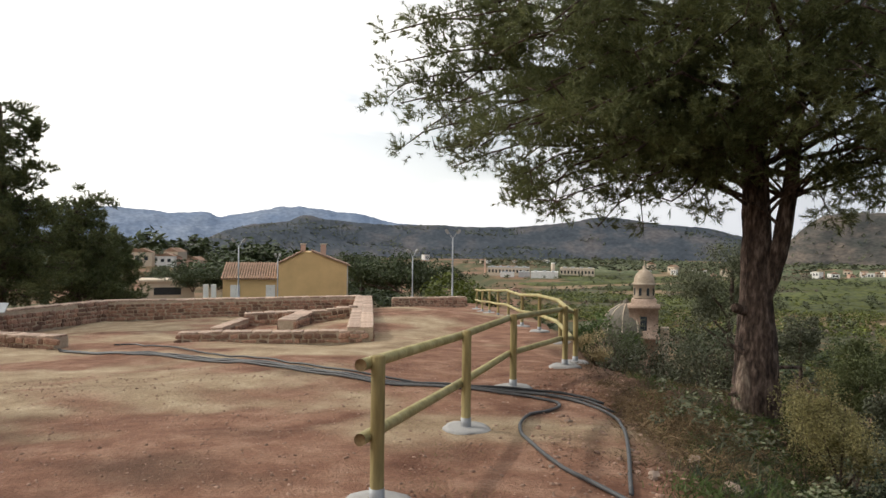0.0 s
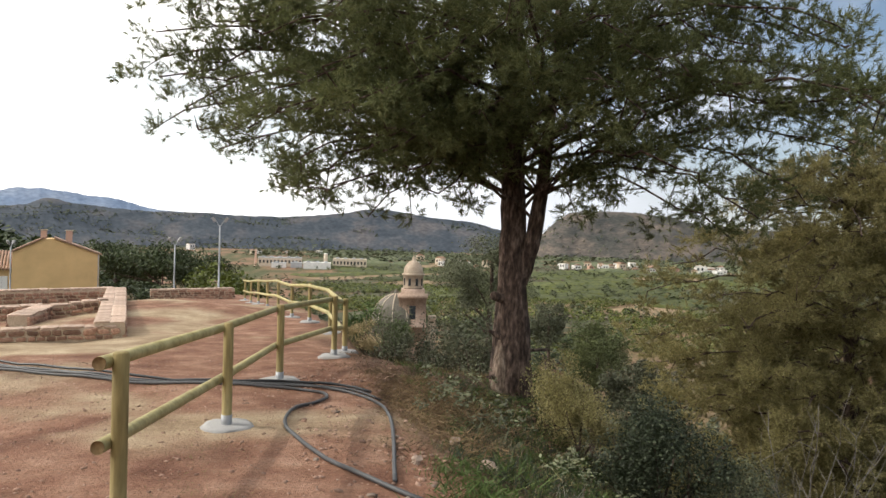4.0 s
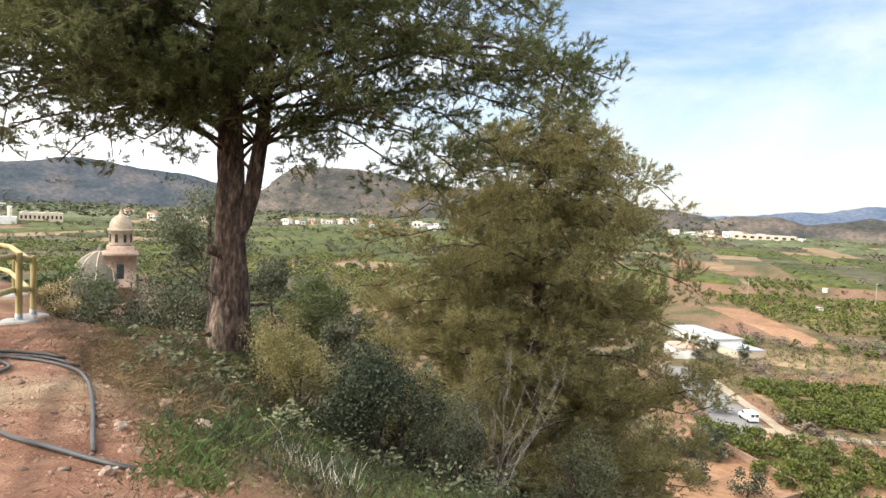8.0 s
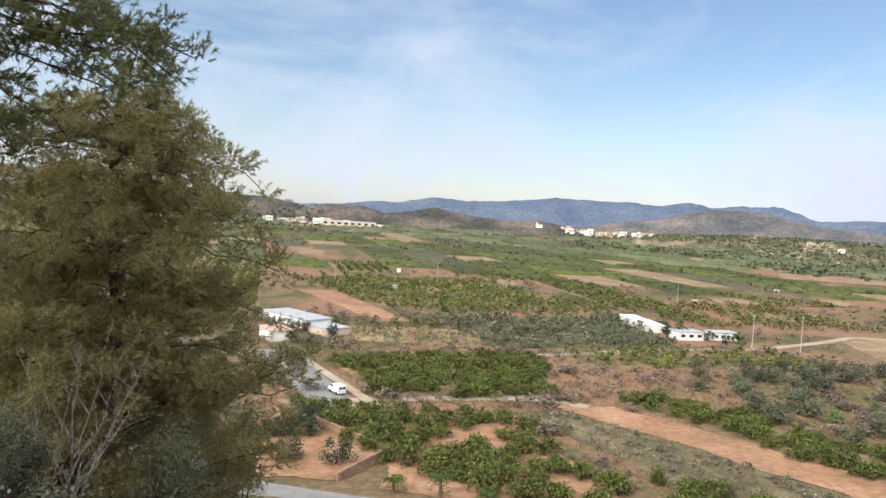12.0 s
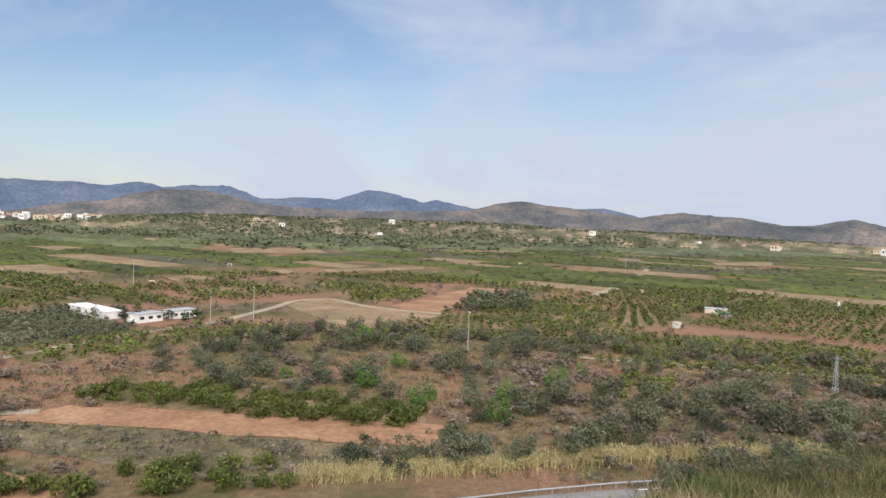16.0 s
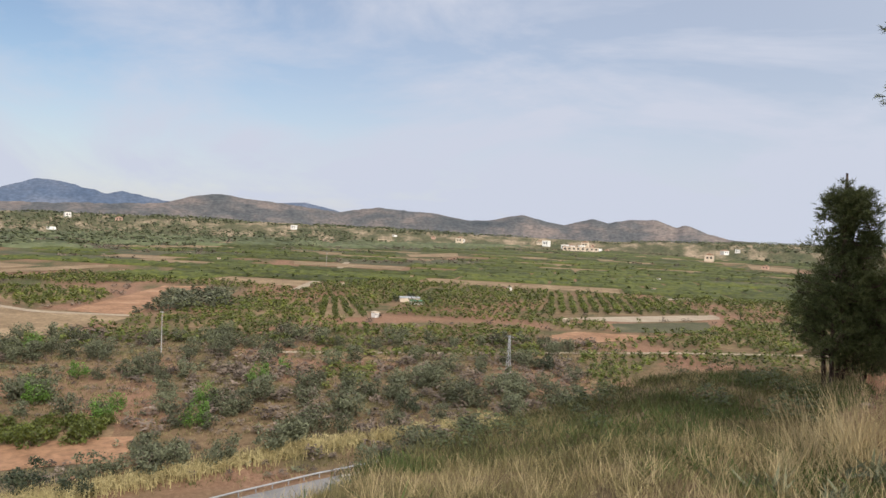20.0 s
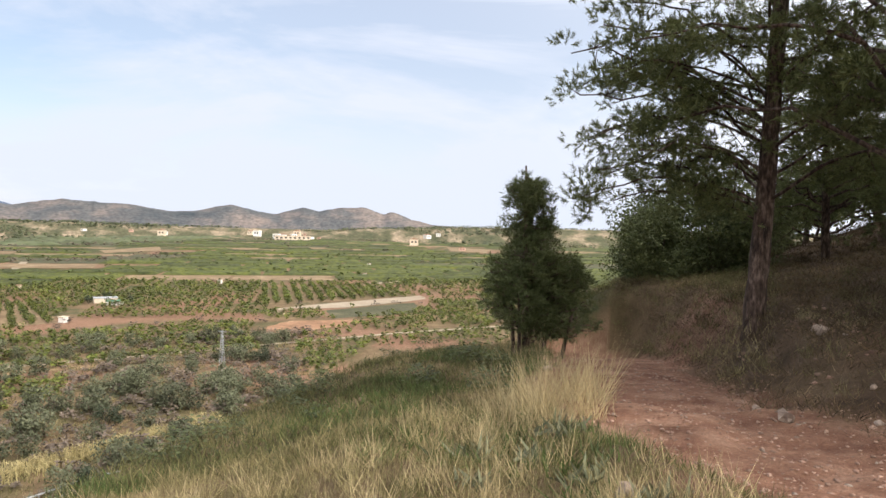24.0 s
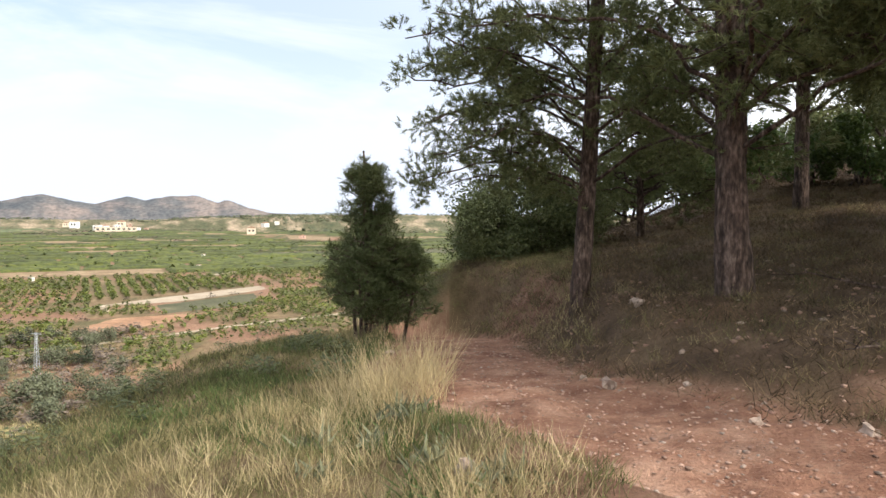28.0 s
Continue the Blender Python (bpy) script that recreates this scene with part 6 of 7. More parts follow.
for i in range(len(prof)):
    bm.faces.new((lo[i], hi[i], hi[(i + 1) % len(prof)], lo[(i + 1) % len(prof)]))
bmesh.ops.recalc_face_normals(bm, faces=bm.faces[:])
bmesh.ops.bevel(bm, geom=bm.edges[:], offset=0.06, segments=2, affect="EDGES")
part("body", bm, M_VAN, van)
for sx in (-1, 1):
    part("rear_window", box(.6, .04, .5, (sx * .38, -2.12, 1.12)), M_DARKGLASS, van)
    part("side_window", box(.04, .8, .45, (sx * .85, .5, 1.2)), M_DARKGLASS, van)
    part("tail_light", box(.1, .05, .3, (sx * .78, -2.16, .75)), plain("red_lens", (0.4, 0.03, 0.02), 0.3), van)
    for y in (-1.35, 1.35):
        tube("wheel", [(sx * .7, y, .32), (sx * .8, y, .32), (sx * .9, y, .32)], .32, M_TYRE, van, 14)
part("windscreen", box(1.4, .04, .55, (0, .98, 1.3)), M_DARKGLASS, van)

# yard wall
M_YARD = material("reddish_yard_masonry", [(0.3, (0.19, 0.115, 0.08)), (0.7, (0.36, 0.24, 0.17))], scale=1.4, detail=8, rough=0.95, bump=0.5, fine=0.3, fine_scale=5)
for (x0, y0), (x1, y1) in (((110, 65), (97, 38)), ((97, 38), (84, 40))):
    L = math.hypot(x1 - x0, y1 - y0)
    w = thing("yard_wall", "low reddish masonry yard wall", "wall", kind="structure", at=((x0 + x1) / 2, (y0 + y1) / 2, float(land((x0 + x1) / 2, (y0 + y1) / 2))), turn=math.degrees(math.atan2(y1 - y0, x1 - x0)))
    part("masonry", box(L, .3, 1.5, (0, 0, -.3), 0.03), M_YARD, w)
    part("coping", box(L, .4, .1, (0, 0, 1.204), 0.03), M_YARD, w)

# ---------------------------------------------------------------- hilltop: fence, low walls, cables, lamps
M_POST = material("treated_pine_log", [(0.3, (0.20, 0.15, 0.06)), (0.55, (0.32, 0.25, 0.105)), (0.75, (0.42, 0.35, 0.17))], scale=6, detail=7, rough=0.75, bump=0.25, fine=0.2, fine_scale=30, stretch=(1, 1, 0.15), obj=0.12)
M_RAIL = material("treated_pine_rail", [(0.3, (0.30, 0.25, 0.10)), (0.7, (0.50, 0.44, 0.22))], scale=5, detail=6, rough=0.75, bump=0.2, fine=0.15, fine_scale=25, obj=0.1)
M_ENDGRAIN = plain("log_end_grain", (0.20, 0.13, 0.06), 0.85, vary=0.3, scale=30)
M_CABLE = plain("black_cable_sheath", (0.03, 0.031, 0.033), 0.4, scale=8)
M_CABLE2 = plain("weathered_grey_cable", (0.075, 0.076, 0.078), 0.5, scale=8)
M_MORTAR = material("lime_mortar", [(0.3, (0.42, 0.33, 0.24)), (0.7, (0.58, 0.48, 0.36))], scale=5, rough=0.95, bump=0.5, fine=0.15)
M_RUBBLE = material("red_sandstone", [(0.3, (0.22, 0.115, 0.08)), (0.5, (0.34, 0.20, 0.14)), (0.72, (0.50, 0.36, 0.26))], scale=3.5, detail=7, rough=0.92, bump=0.6, fine=0.2, fine_scale=25, obj=0.5)
M_CAP = material("pale_sandstone_caps", [(0.3, (0.36, 0.24, 0.18)), (0.7, (0.58, 0.45, 0.35))], scale=3, detail=7, rough=0.92, bump=0.5, fine=0.18, fine_scale=22, obj=0.25)
M_ROCK = material("pale_rock", [(0.3, (0.20, 0.145, 0.11)), (0.7, (0.38, 0.30, 0.24))], scale=4, detail=8, rough=0.95, bump=0.7, fine=0.2, fine_scale=20, obj=0.25, island=0.3)


def on_land(x, y, up=0.0):
    return (x, y, float(land(x, y)) + up)


POSTS = [(-.61, 4.9), (.10, 7.53), (.86, 10.13), (2.0, 12.44), (2.46, 13.93), (2.62, 16.7), (2.52, 19.6), (2.36, 22.5), (2.2, 25.4), (2.05, 28.3), (1.9, 31.2), (1.75, 34.1), (1.62, 37.0)]
fence = thing("log_fence", "round treated-pine log fence with two rails on concrete feet", "fence")
PH = 1.06
tops = []
for i, (x, y) in enumerate(POSTS):
    z = float(land(x, y))
    tops.append(Vector((x, y, z)))
    r = 0.05
    V, F = tube_arrays([(x, y, z + .0), (x, y, z + PH * .5), (x, y, z + PH - .012), (x, y, z + PH)], [r, r, r, r - .01], 16)
    post = part("post", arrays("post", V, F, M_POST, True), None, fence)
    sl, fl = tube_arrays([(x, y, z - .02), (x, y, z + .06), (x, y, z + .13)], [.056, .056, .055], 14)
    part("sleeve", arrays("sleeve", sl, fl, M_STEEL, True), None, post, "pale steel sleeve")
    ft, ff = tube_arrays([(x, y, z - .15), (x, y, z + .0), (x, y, z + .028), (x, y, z + .035)], [.28, .27, .25, .18], 14, 0.22, np.random.default_rng(i))
    part("footing", arrays("footing", ft, ff, M_CONCRETE), None, post, "round concrete footing")
for a, b in zip(tops, tops[1:]):
    way = (b - a).normalized()
    side = Vector((-way.y, way.x, 0)).normalized() * .075
    for h, first in ((PH - .06, a == tops[0]), (PH * .46, a == tops[0])):
        p, q = a + Vector((0, 0, h)) + side, b + Vector((0, 0, h)) + side
        if first:
            p = p - way * .14
        V, F = tube_arrays([p, p + (q - p) * .33, p + (q - p) * .66, q], .044, 14)
        ob = part("rail", arrays("rail", V, F, M_RAIL, True), None, fence)
        if first:
            e0, e1 = tube_arrays([p - way * .003, p - way * .002, p + way * .001], [.043, .043, .043], 14)
            part("cut_end", arrays("cut_end", e0, e1, M_ENDGRAIN), None, ob, "brown end grain")

# rubble walls
rW = np.random.default_rng(200)


def stone_mesh(name, mat, rng, jit=0.12):
    bm = bmesh.new()
    bmesh.ops.create_cube(bm, size=1)
    for v in bm.verts:
        v.co += Vector(rng.normal(size=3) * jit * 0.5)
    bmesh.ops.bevel(bm, geom=bm.edges[:], offset=0.13, segments=1, affect="EDGES")
    me = bpy.data.meshes.new(name)
    bm.to_mesh(me)
    bm.free()
    me.materials.append(mat)
    return me


STONES = [stone_mesh("stone", M_RUBBLE, rW) for _ in range(7)]
CAPS = [stone_mesh("cap_stone", M_CAP, rW, 0.08) for _ in range(5)]


def masonry(label, p0, p1, width, h0, h1, sides=(-1,), caps=True, ends=()):
    """A low rubble wall from p0 to p1: mortar core, stones in uneven courses on its faces, flat stones on top."""
    (x0, y0), (x1, y1) = p0, p1
    L = math.hypot(x1 - x0, y1 - y0)
    z0, z1 = float(land(x0, y0)), float(land(x1, y1))
    root = thing("stone_wall", label, "wall", "low stone walls", "structure", at=(x0, y0, z0), turn=math.degrees(math.atan2(y1 - y0, x1 - x0)))
    bm = bmesh.new()
    vs = [bm.verts.new(p) for p in ((0, -width / 2, -.3), (L, -width / 2, -.3 + z1 - z0), (L, width / 2, -.3 + z1 - z0), (0, width / 2, -.3), (0, -width / 2, h0), (L, -width / 2, h1 + z1 - z0), (L, width / 2, h1 + z1 - z0), (0, width / 2, h0))]
    for f in ((3, 2, 1, 0), (4, 5, 6, 7), (0, 1, 5, 4), (1, 2, 6, 5), (2, 3, 7, 6), (3, 0, 4, 7)):
        bm.faces.new([vs[i] for i in f])
    part("mortar_core", bm, M_MORTAR, root)
    for s in sides:
        z = -.02
        while z < max(h0, h1) - .05:
            ch = rW.uniform(.09, .17)
            x = rW.uniform(-.1, .05)
            while x < L - .05:
                w = rW.uniform(.11, .26) if rW.random() < .55 else rW.uniform(.24, .46)
                t = (x + w / 2) / L
                top = h0 + (h1 - h0) * t
                if z + ch < top + .03 and 0 < x + w / 2 < L:
                    sc = Matrix.Diagonal((w * rW.uniform(.80, .95), .10, ch * rW.uniform(.62, .98), 1))
                    part("stone", STONES[rW.integers(7)], None, root, at=Matrix.Translation((x + w / 2, s * (width / 2 + rW.uniform(-.025, -.01)), z + ch / 2 + (z1 - z0) * t)) @ Matrix.Rotation(rW.normal() * .09, 4, "Y") @ sc)
                x += w
            z += ch
    if caps:
        x = 0.0
        while x < L - .08:
            w = min(rW.uniform(.22, .5), L - x)
            t = (x + w / 2) / L
            k = 1 if width < .4 else 2
            for j in range(k):
                sc = Matrix.Diagonal((w * .95, width / k * .98 + .03, .07, 1))
                part("cap_stone", CAPS[rW.integers(5)], None, root, at=Matrix.Translation((x + w / 2, (j - (k - 1) / 2) * width / k, h0 + (h1 - h0) * t + (z1 - z0) * t + rW.uniform(0, .02))) @ sc)
            x += w
    return root


masonry("low red sandstone wall closing the excavated yard", (-12.3, 25.5), (-3.4, 28.4), .45, .68, .66)
masonry("low red sandstone wall beside the yard", (-12.8, 17.6), (-12.3, 25.5), .45, .62, .68, sides=(1, -1))
masonry("low front kerb of red sandstone", (-6.5, 17.1), (-2.0, 17.35), .36, .22, .24)
masonry("broad low sandstone wall with a flat top", (-2.15, 17.2), (-3.3, 28.4), .62, .34, .66, sides=(1, -1))
masonry("stub of an old sandstone wall", (-11.6, 16.6), (-8.7, 15.9), .42, .26, .24)
masonry("inner footing of pale sandstone", (-6.4, 19.6), (-6.35, 22.4), .3, .16, .24, sides=(1, -1))
masonry("inner footing of pale sandstone", (-6.4, 22.4), (-4.6, 22.9), .5, .36, .36)
masonry("inner footing of pale sandstone", (-4.5, 19.8), (-4.5, 22.8), .5, .26, .34, sides=(1, -1))
masonry("inner footing of pale sandstone", (-4.3, 22.4), (-2.9, 22.8), .35, .34, .34)
masonry("low boundary wall beyond the earth heap", (-3.0, 40.0), (1.2, 40.5), .4, .55, .55)

# information board
b0 = on_land(-11.5, 17.9)
board = thing("information_board", "small slanted information board on a dark post", "sign", at=b0)
tube("post", [(0, 0, -.2), (0, 0, .4), (0, 0, .78)], .035, plain("dark_steel", (0.06, 0.055, 0.05), 0.6, 0.5), board, 8)
part("panel", box(.62, .42, .03, (0, 0, 0), 0.008), plain("pale_panel", (0.42, 0.44, 0.45), 0.4), board, at=pose(0, 0, .78, 32, 0, 15))

# cables over the ground


def cable(pts, r, mat, label, lift=0.0):
    P = np.array(pts, float)
    t = np.linspace(0, 1, 90)
    u = np.concatenate([[0], np.cumsum(np.hypot(*np.diff(P, axis=0).T))])
    u /= u[-1]
    Q = np.stack([np.interp(t, u, P[:, k]) for k in range(2)], 1)
    for _ in range(9):
        Q[1:-1] = (Q[:-2] + 2 * Q[1:-1] + Q[2:]) / 4
    Z = land(Q[:, 0], Q[:, 1]) + r * 0.9 + lift + .012 * np.abs(np.sin(t * 41))
    V, F = tube_arrays(np.column_stack([Q, Z]), r, 9)
    return tagged(part("cable", arrays("cable", V, F, mat, True)), label, "cable", "cables")


cable([(-8.6, 15.6), (-8.14, 15.34), (-5.56, 14.02), (-2.83, 11.84), (-1.18, 10.52), (.22, 9.83), (1.22, 9.69), (1.87, 9.11), (1.96, 8.3), (1.6, 6.55), (1.4, 5.8), (1.3, 5.36)], .019, M_CABLE2, "thick grey cable looping over the earth")
cable([(-8.5, 15.45), (-5.6, 13.9), (-2.9, 11.7), (-1.2, 10.42), (.2, 9.72), (1.2, 9.45), (1.57, 9.08), (.71, 8.08), (.62, 7.07), (.85, 6.15), (1.02, 5.5), (1.25, 5.05), (1.42, 4.85)], .019, M_CABLE2, "thick grey cable in a loop on the earth")
cable([(-7.7, 16.3), (-7.3, 16.4), (-5.47, 14.72), (-3.16, 12.43), (-1.4, 10.97), (.1, 9.95), (1.0, 9.85), (1.6, 9.7), (1.95, 9.2)], .019, M_CABLE, "thick black cable lying on the earth", .02)
cable([(-8.4, 15.5), (-5.5, 14.15), (-2.8, 11.95), (-1.2, 10.65), (.2, 9.95), (1.1, 9.72), (1.7, 9.5), (2.02, 8.9)], .018, M_CABLE, "thick black cable lying on the earth")


def street_lamp(az, d, h, label, turn=0.0):
    p = az_place(az, d)
    root = thing("street_lamp", label, "lamp", "double lamps", at=tuple(p), turn=turn - az)
    tube("pole", [(0, 0, -.2), (0, 0, h * .5), (0, 0, h)], [.06, .05, .04], M_STEEL, root, 10)
    for s in (-1, 1):
        arm = tube("arm", [(0, 0, h - .1), (s * .1, 0, h + .05), (s * .22, 0, h + .26)], .025, M_STEEL, root, 6)
        part("lamp_head", box(.16, .2, .3, (0, 0, 0), 0.02), M_CONCRETE, root, at=pose(s * .25, 0, h + .2, 0, s * 38, 0))
    part("base_plate", box(.3, .3, .04, (0, 0, 0), 0.01), M_STEEL, root)
    return root


street_lamp(.56, 42, 3.95, "slim grey pole with two angled lamp heads")
street_lamp(-2.62, 50, 3.9, "slim grey pole with two angled lamp heads", 30)
street_lamp(-16.2, 47, 4.1, "slim grey pole with two angled lamp heads", 10)
street_lamp(-13.2, 62, 4.0, "slim grey pole with two angled lamp heads", 60)

# ---------------------------------------------------------------- the ochre house


def tiles_roof(a, b, c, d, n, parent):
    """Rows of half-round clay tiles from eave a-b to ridge d-c, each run a piece."""
    a, b, c, d = (Vector(p) for p in (a, b, c, d))
    for k in range(n):
        t = (k + .5) / n
        p, q = a.lerp(b, t), d.lerp(c, t)
        V, F = tube_arrays([p, p.lerp(q, .5), q], (b - a).length / n * .42, 8)
        part("roof_rib", arrays("roof_rib", V, F, M_ROOF, True), None, parent)


hp = az_place(-10.4, 80)
hz = hp.z - 1.0
house = thing("house", "two-storey ochre house with clay tile roofs and chimneys", "house", at=(hp.x, hp.y, hz), turn=10.4)
E_L, E_R, APX = -1.75 - hz, -1.05 - hz, .42 - hz
bm = bmesh.new()
gx0, gx1, ga = -3.75, 3.8, -.75
pts = [(gx0, 0), (gx1, 0), (gx1, E_R), (ga + .5, APX), (ga - .4, APX), (gx0, E_L + .85)]
f0 = [bm.verts.new((x, -.2, z)) for x, z in pts]
f1 = [bm.verts.new((x, 9, z)) for x, z in pts]
bm.faces.new(f0)
bm.faces.new(f1[::-1])
for i in range(len(pts)):
    j = (i + 1) % len(pts)
    bm.faces.new((f0[j], f0[i], f1[i], f1[j]))
part("gable_wall", bm, M_OCHRE, house)
for (ax, az_), (bx, bz) in (((gx1 + .25, E_R - .08), (ga + .5, APX + .05)), ((gx0 - .2, E_L + .78), (ga - .4, APX + .05))):
    bm = bmesh.new()
    v = [bm.verts.new(p) for p in ((ax, -.4, az_), (bx, -.4, bz), (bx, 9.2, bz), (ax, 9.2, az_), (ax, -.4, az_ + .14), (bx, -.4, bz + .14), (bx, 9.2, bz + .14), (ax, 9.2, az_ + .14))]
    for f in ((0, 1, 2, 3), (7, 6, 5, 4), (0, 4, 5, 1), (3, 2, 6, 7), (0, 3, 7, 4), (1, 5, 6, 2)):
        bm.faces.new([v[i] for i in f])
    bmesh.ops.recalc_face_normals(bm, faces=bm.faces[:])
    part("roof_slab", bm, M_ROOF, house)
for x, y, s in ((-1.15, 1.5, .55), (1.1, 3.0, .6)):
    c = part("chimney", box(s, s, 1.15, (x, y, APX - .35), 0.03), M_PINKWALL, house, "brick chimney")
    part("chimney_cap", box(s + .18, s + .18, .1, (x, y, APX + .82), 0.02), M_TANWALL, c)
tube("downpipe", [(gx1 - .1, -.28, 0), (gx1 - .1, -.28, 3), (gx1 - .1, -.28, E_R)], .05, M_CONCRETE, house, 8)
wing_e, wing_r = -2.55 - hz, -.95 - hz
part("wing_wall", box(5.9, 7, wing_e, (gx0 - 2.95, 3.7, 0)), M_OCHRE, house)
tiles_roof((gx0 - 6.1, -.2, wing_e - .02), (gx0 - .03, -.2, wing_e - .02), (gx0 - .03, 4.4, wing_r), (gx0 - 6.1, 4.4, wing_r), 22, house)
part("wing_roof_back", box(5.9, 2.8, .1, (gx0 - 2.95, 5.8, wing_r - .25)), M_ROOF, house)
for x in (-4.6, -8.35):
    w = part("window", box(.85, .1, 1.25, (x, .18, wing_e - 2.0)), M_DARKGLASS, house)
    part("frame", box(1.0, .06, 1.4, (x, .16, wing_e - 2.08)), M_WHITE, w)
    part("shutter", box(.42, .05, 1.3, (x - .22, .10, wing_e - 2.03)), M_WHITE, w, "white louvred shutter")
    part("shutter", box(.42, .05, 1.3, (x + .22, .10, wing_e - 2.03)), M_WHITE, w, "white louvred shutter")
for x in (-10.5, -11.3):
    part("gate_pillar", box(.5, .5, 2.6, (x, -.5, wing_e - 3.2), 0.03), M_WHITE, house, "white gate pillar")

# ---------------------------------------------------------------- the church below the hill
tp = az_place(15.72, 140)
church = thing("church", "old stone church tower with lantern and ribbed tile dome", "church", at=(tp.x, tp.y, -36), turn=-15.7)


def turned(name, prof, mat, parent, n=16, at=(0, 0, 0), label="", turn=0.0):
    """A body of revolution from (radius, height) pairs."""
    prof = np.array(prof, float)
    a = np.arange(n) * 2 * np.pi / n + turn
    V = np.stack([np.outer(prof[:, 0], np.cos(a)), np.outer(prof[:, 0], np.sin(a)), np.outer(prof[:, 1], np.ones(n))], -1).reshape(-1, 3) + at
    i, j = np.meshgrid(np.arange(len(prof) - 1), np.arange(n), indexing="ij")
    F = np.stack([i * n + j, i * n + (j + 1) % n, (i + 1) * n + (j + 1) % n, (i + 1) * n + j], -1).reshape(-1, 4)
    return part(name, arrays(name, V, F, mat, n > 12), None, parent, label)


S0 = 28.0
M_TOWER = material("pinkish_tower_stone", [(0.3, (0.30, 0.205, 0.15)), (0.7, (0.46, 0.34, 0.26))], scale=1.3, detail=8, rough=0.9, bump=0.4, fine=0.25, fine_scale=6)
turned("tower_shaft", [(3.75, 0), (3.75, S0 - 8.0), (4.0, S0 - 7.9), (4.0, S0 - 7.6), (3.7, S0 - 7.5), (3.7, S0 - 2.4), (4.15, S0 - 2.2), (4.15, S0 - 1.7), (3.3, S0 - 1.6), (3.2, S0 - .6), (2.4, S0 - .5)], M_TOWER, church, 4, turn=math.pi / 4)
turned("lantern_drum", [(1.95, S0 - .4), (1.95, S0 + 2.0), (2.2, S0 + 2.1), (2.2, S0 + 2.4), (1.9, S0 + 2.5)], M_STONE, church, 8)
turned("lantern_dome", [(1.9, S0 + 2.5), (1.85, S0 + 3.3), (1.5, S0 + 4.1), (.9, S0 + 4.7), (.35, S0 + 5.0), (.3, S0 + 5.5), (.08, S0 + 5.8), (.03, S0 + 6.6)], M_STONE, church, 16)
# Dark boxes stand in for the shade inside the open tower arches.
for k in range(4):
    a = k * math.pi / 2
    part("belfry_opening", box(1.2, .3, 2.6, (0, 0, 0)), M_DARKGLASS, church, at=pose(2.52 * math.sin(a), -2.52 * math.cos(a), S0 - 6.3, 0, 0, math.degrees(a)))
for k in range(8):
    a = k * math.pi / 4 + math.pi / 8
    part("lantern_opening", box(.5, .15, 1.4, (0, 0, 0)), M_DARKGLASS, church, at=pose(1.8 * math.cos(a), 1.8 * math.sin(a), S0 + .1, 0, 0, math.degrees(a) + 90))
M_TILEDOME = material("glazed_dome_tiles", [(0.3, (0.10, 0.09, 0.075)), (0.7, (0.19, 0.165, 0.13))], scale=4, rough=0.75, bump=0.3, fine=0.2)
dome_prof = [(4.6, 17), (4.6, 20.6), (4.9, 20.8), (4.75, 21.3), (4.5, 22.5), (3.9, 23.9), (2.9, 25.1), (1.6, 25.9), (.5, 26.3), (.45, 26.9), (.05, 27.3)]
turned("ribbed_dome", dome_prof, M_TILEDOME, church, 24, at=(-3.3, 1.0, 0))
for k in range(10):
    a = k * math.pi / 5 + .2
    rib = [(-3.3 + (r + .04) * math.cos(a), 1.0 + (r + .04) * math.sin(a), z) for r, z in dome_prof[3:9]]
    tube("dome_rib", rib, .11, M_TANWALL, church, 6)
part("nave", box(11, 26, 17, (-4.6, 8, 0)), M_TOWER, church)
part("nave_roof", box(11.6, 26.6, .5, (-4.6, 8, 17.004), 0.1), M_ROOF, church)
part("buttress", box(1.6, 2.4, 22, (3.9, 1.5, 0), 0.1), M_STONE, church)

# ---------------------------------------------------------------- trees round the hilltop
rH = np.random.default_rng(300)


def pine_simple(az, d, z, h, r, seed, label, z0=0.35, mat=None, n=44, group="pines"):
    p = az_place(az, d, z)
    rr = np.random.default_rng(seed)
    lim = whorls(p, p.z + h * z0, p.z + h * .97, n, r, r * .45, rr, 0.05, rise=.4, trunk_z=(p.z, p.z + h))
    return pine(label, [p + Vector((0, 0, -.5)), p + Vector((.1, .1, h * .5)), p + Vector((0, 0, h))], [.24, .18, .05], lim, mat or M_EVERGREEN, seed, reach=1.1, every=.36, n_needles=16, needle=.17, width=.032, first=.12, fill=1.1, group=group)


pine_simple(-32.2, 33, None, 8.4, 2.2, 301, "dense dark pine beside the excavation", .12, n=70)
pine_simple(-27.6, 38, None, 5.6, 2.2, 302, "dark pine beside the excavation", .12, n=60)
pine_simple(-36.0, 30, None, 8.4, 2.6, 303, "dense dark pine beside the excavation", .12, n=60)
pine_simple(-25.2, 44, None, 4.2, 1.6, 304, "dark young pine beside the excavation", .1, n=50)
# Out of view, added to throw shade on the earth at the left.
pine_simple(-56.0, 19, None, 8.6, 2.4, 307, "unseen dark pine west of the excavation, added for shade", .3, n=60)
umb = [bush_meshes("umbrella_pine", (6.0, 6.0, 3.0), 6500, 0.2, M_NEEDLE_DARK, rH, 4, 0.36, 26) for _ in range(2)]
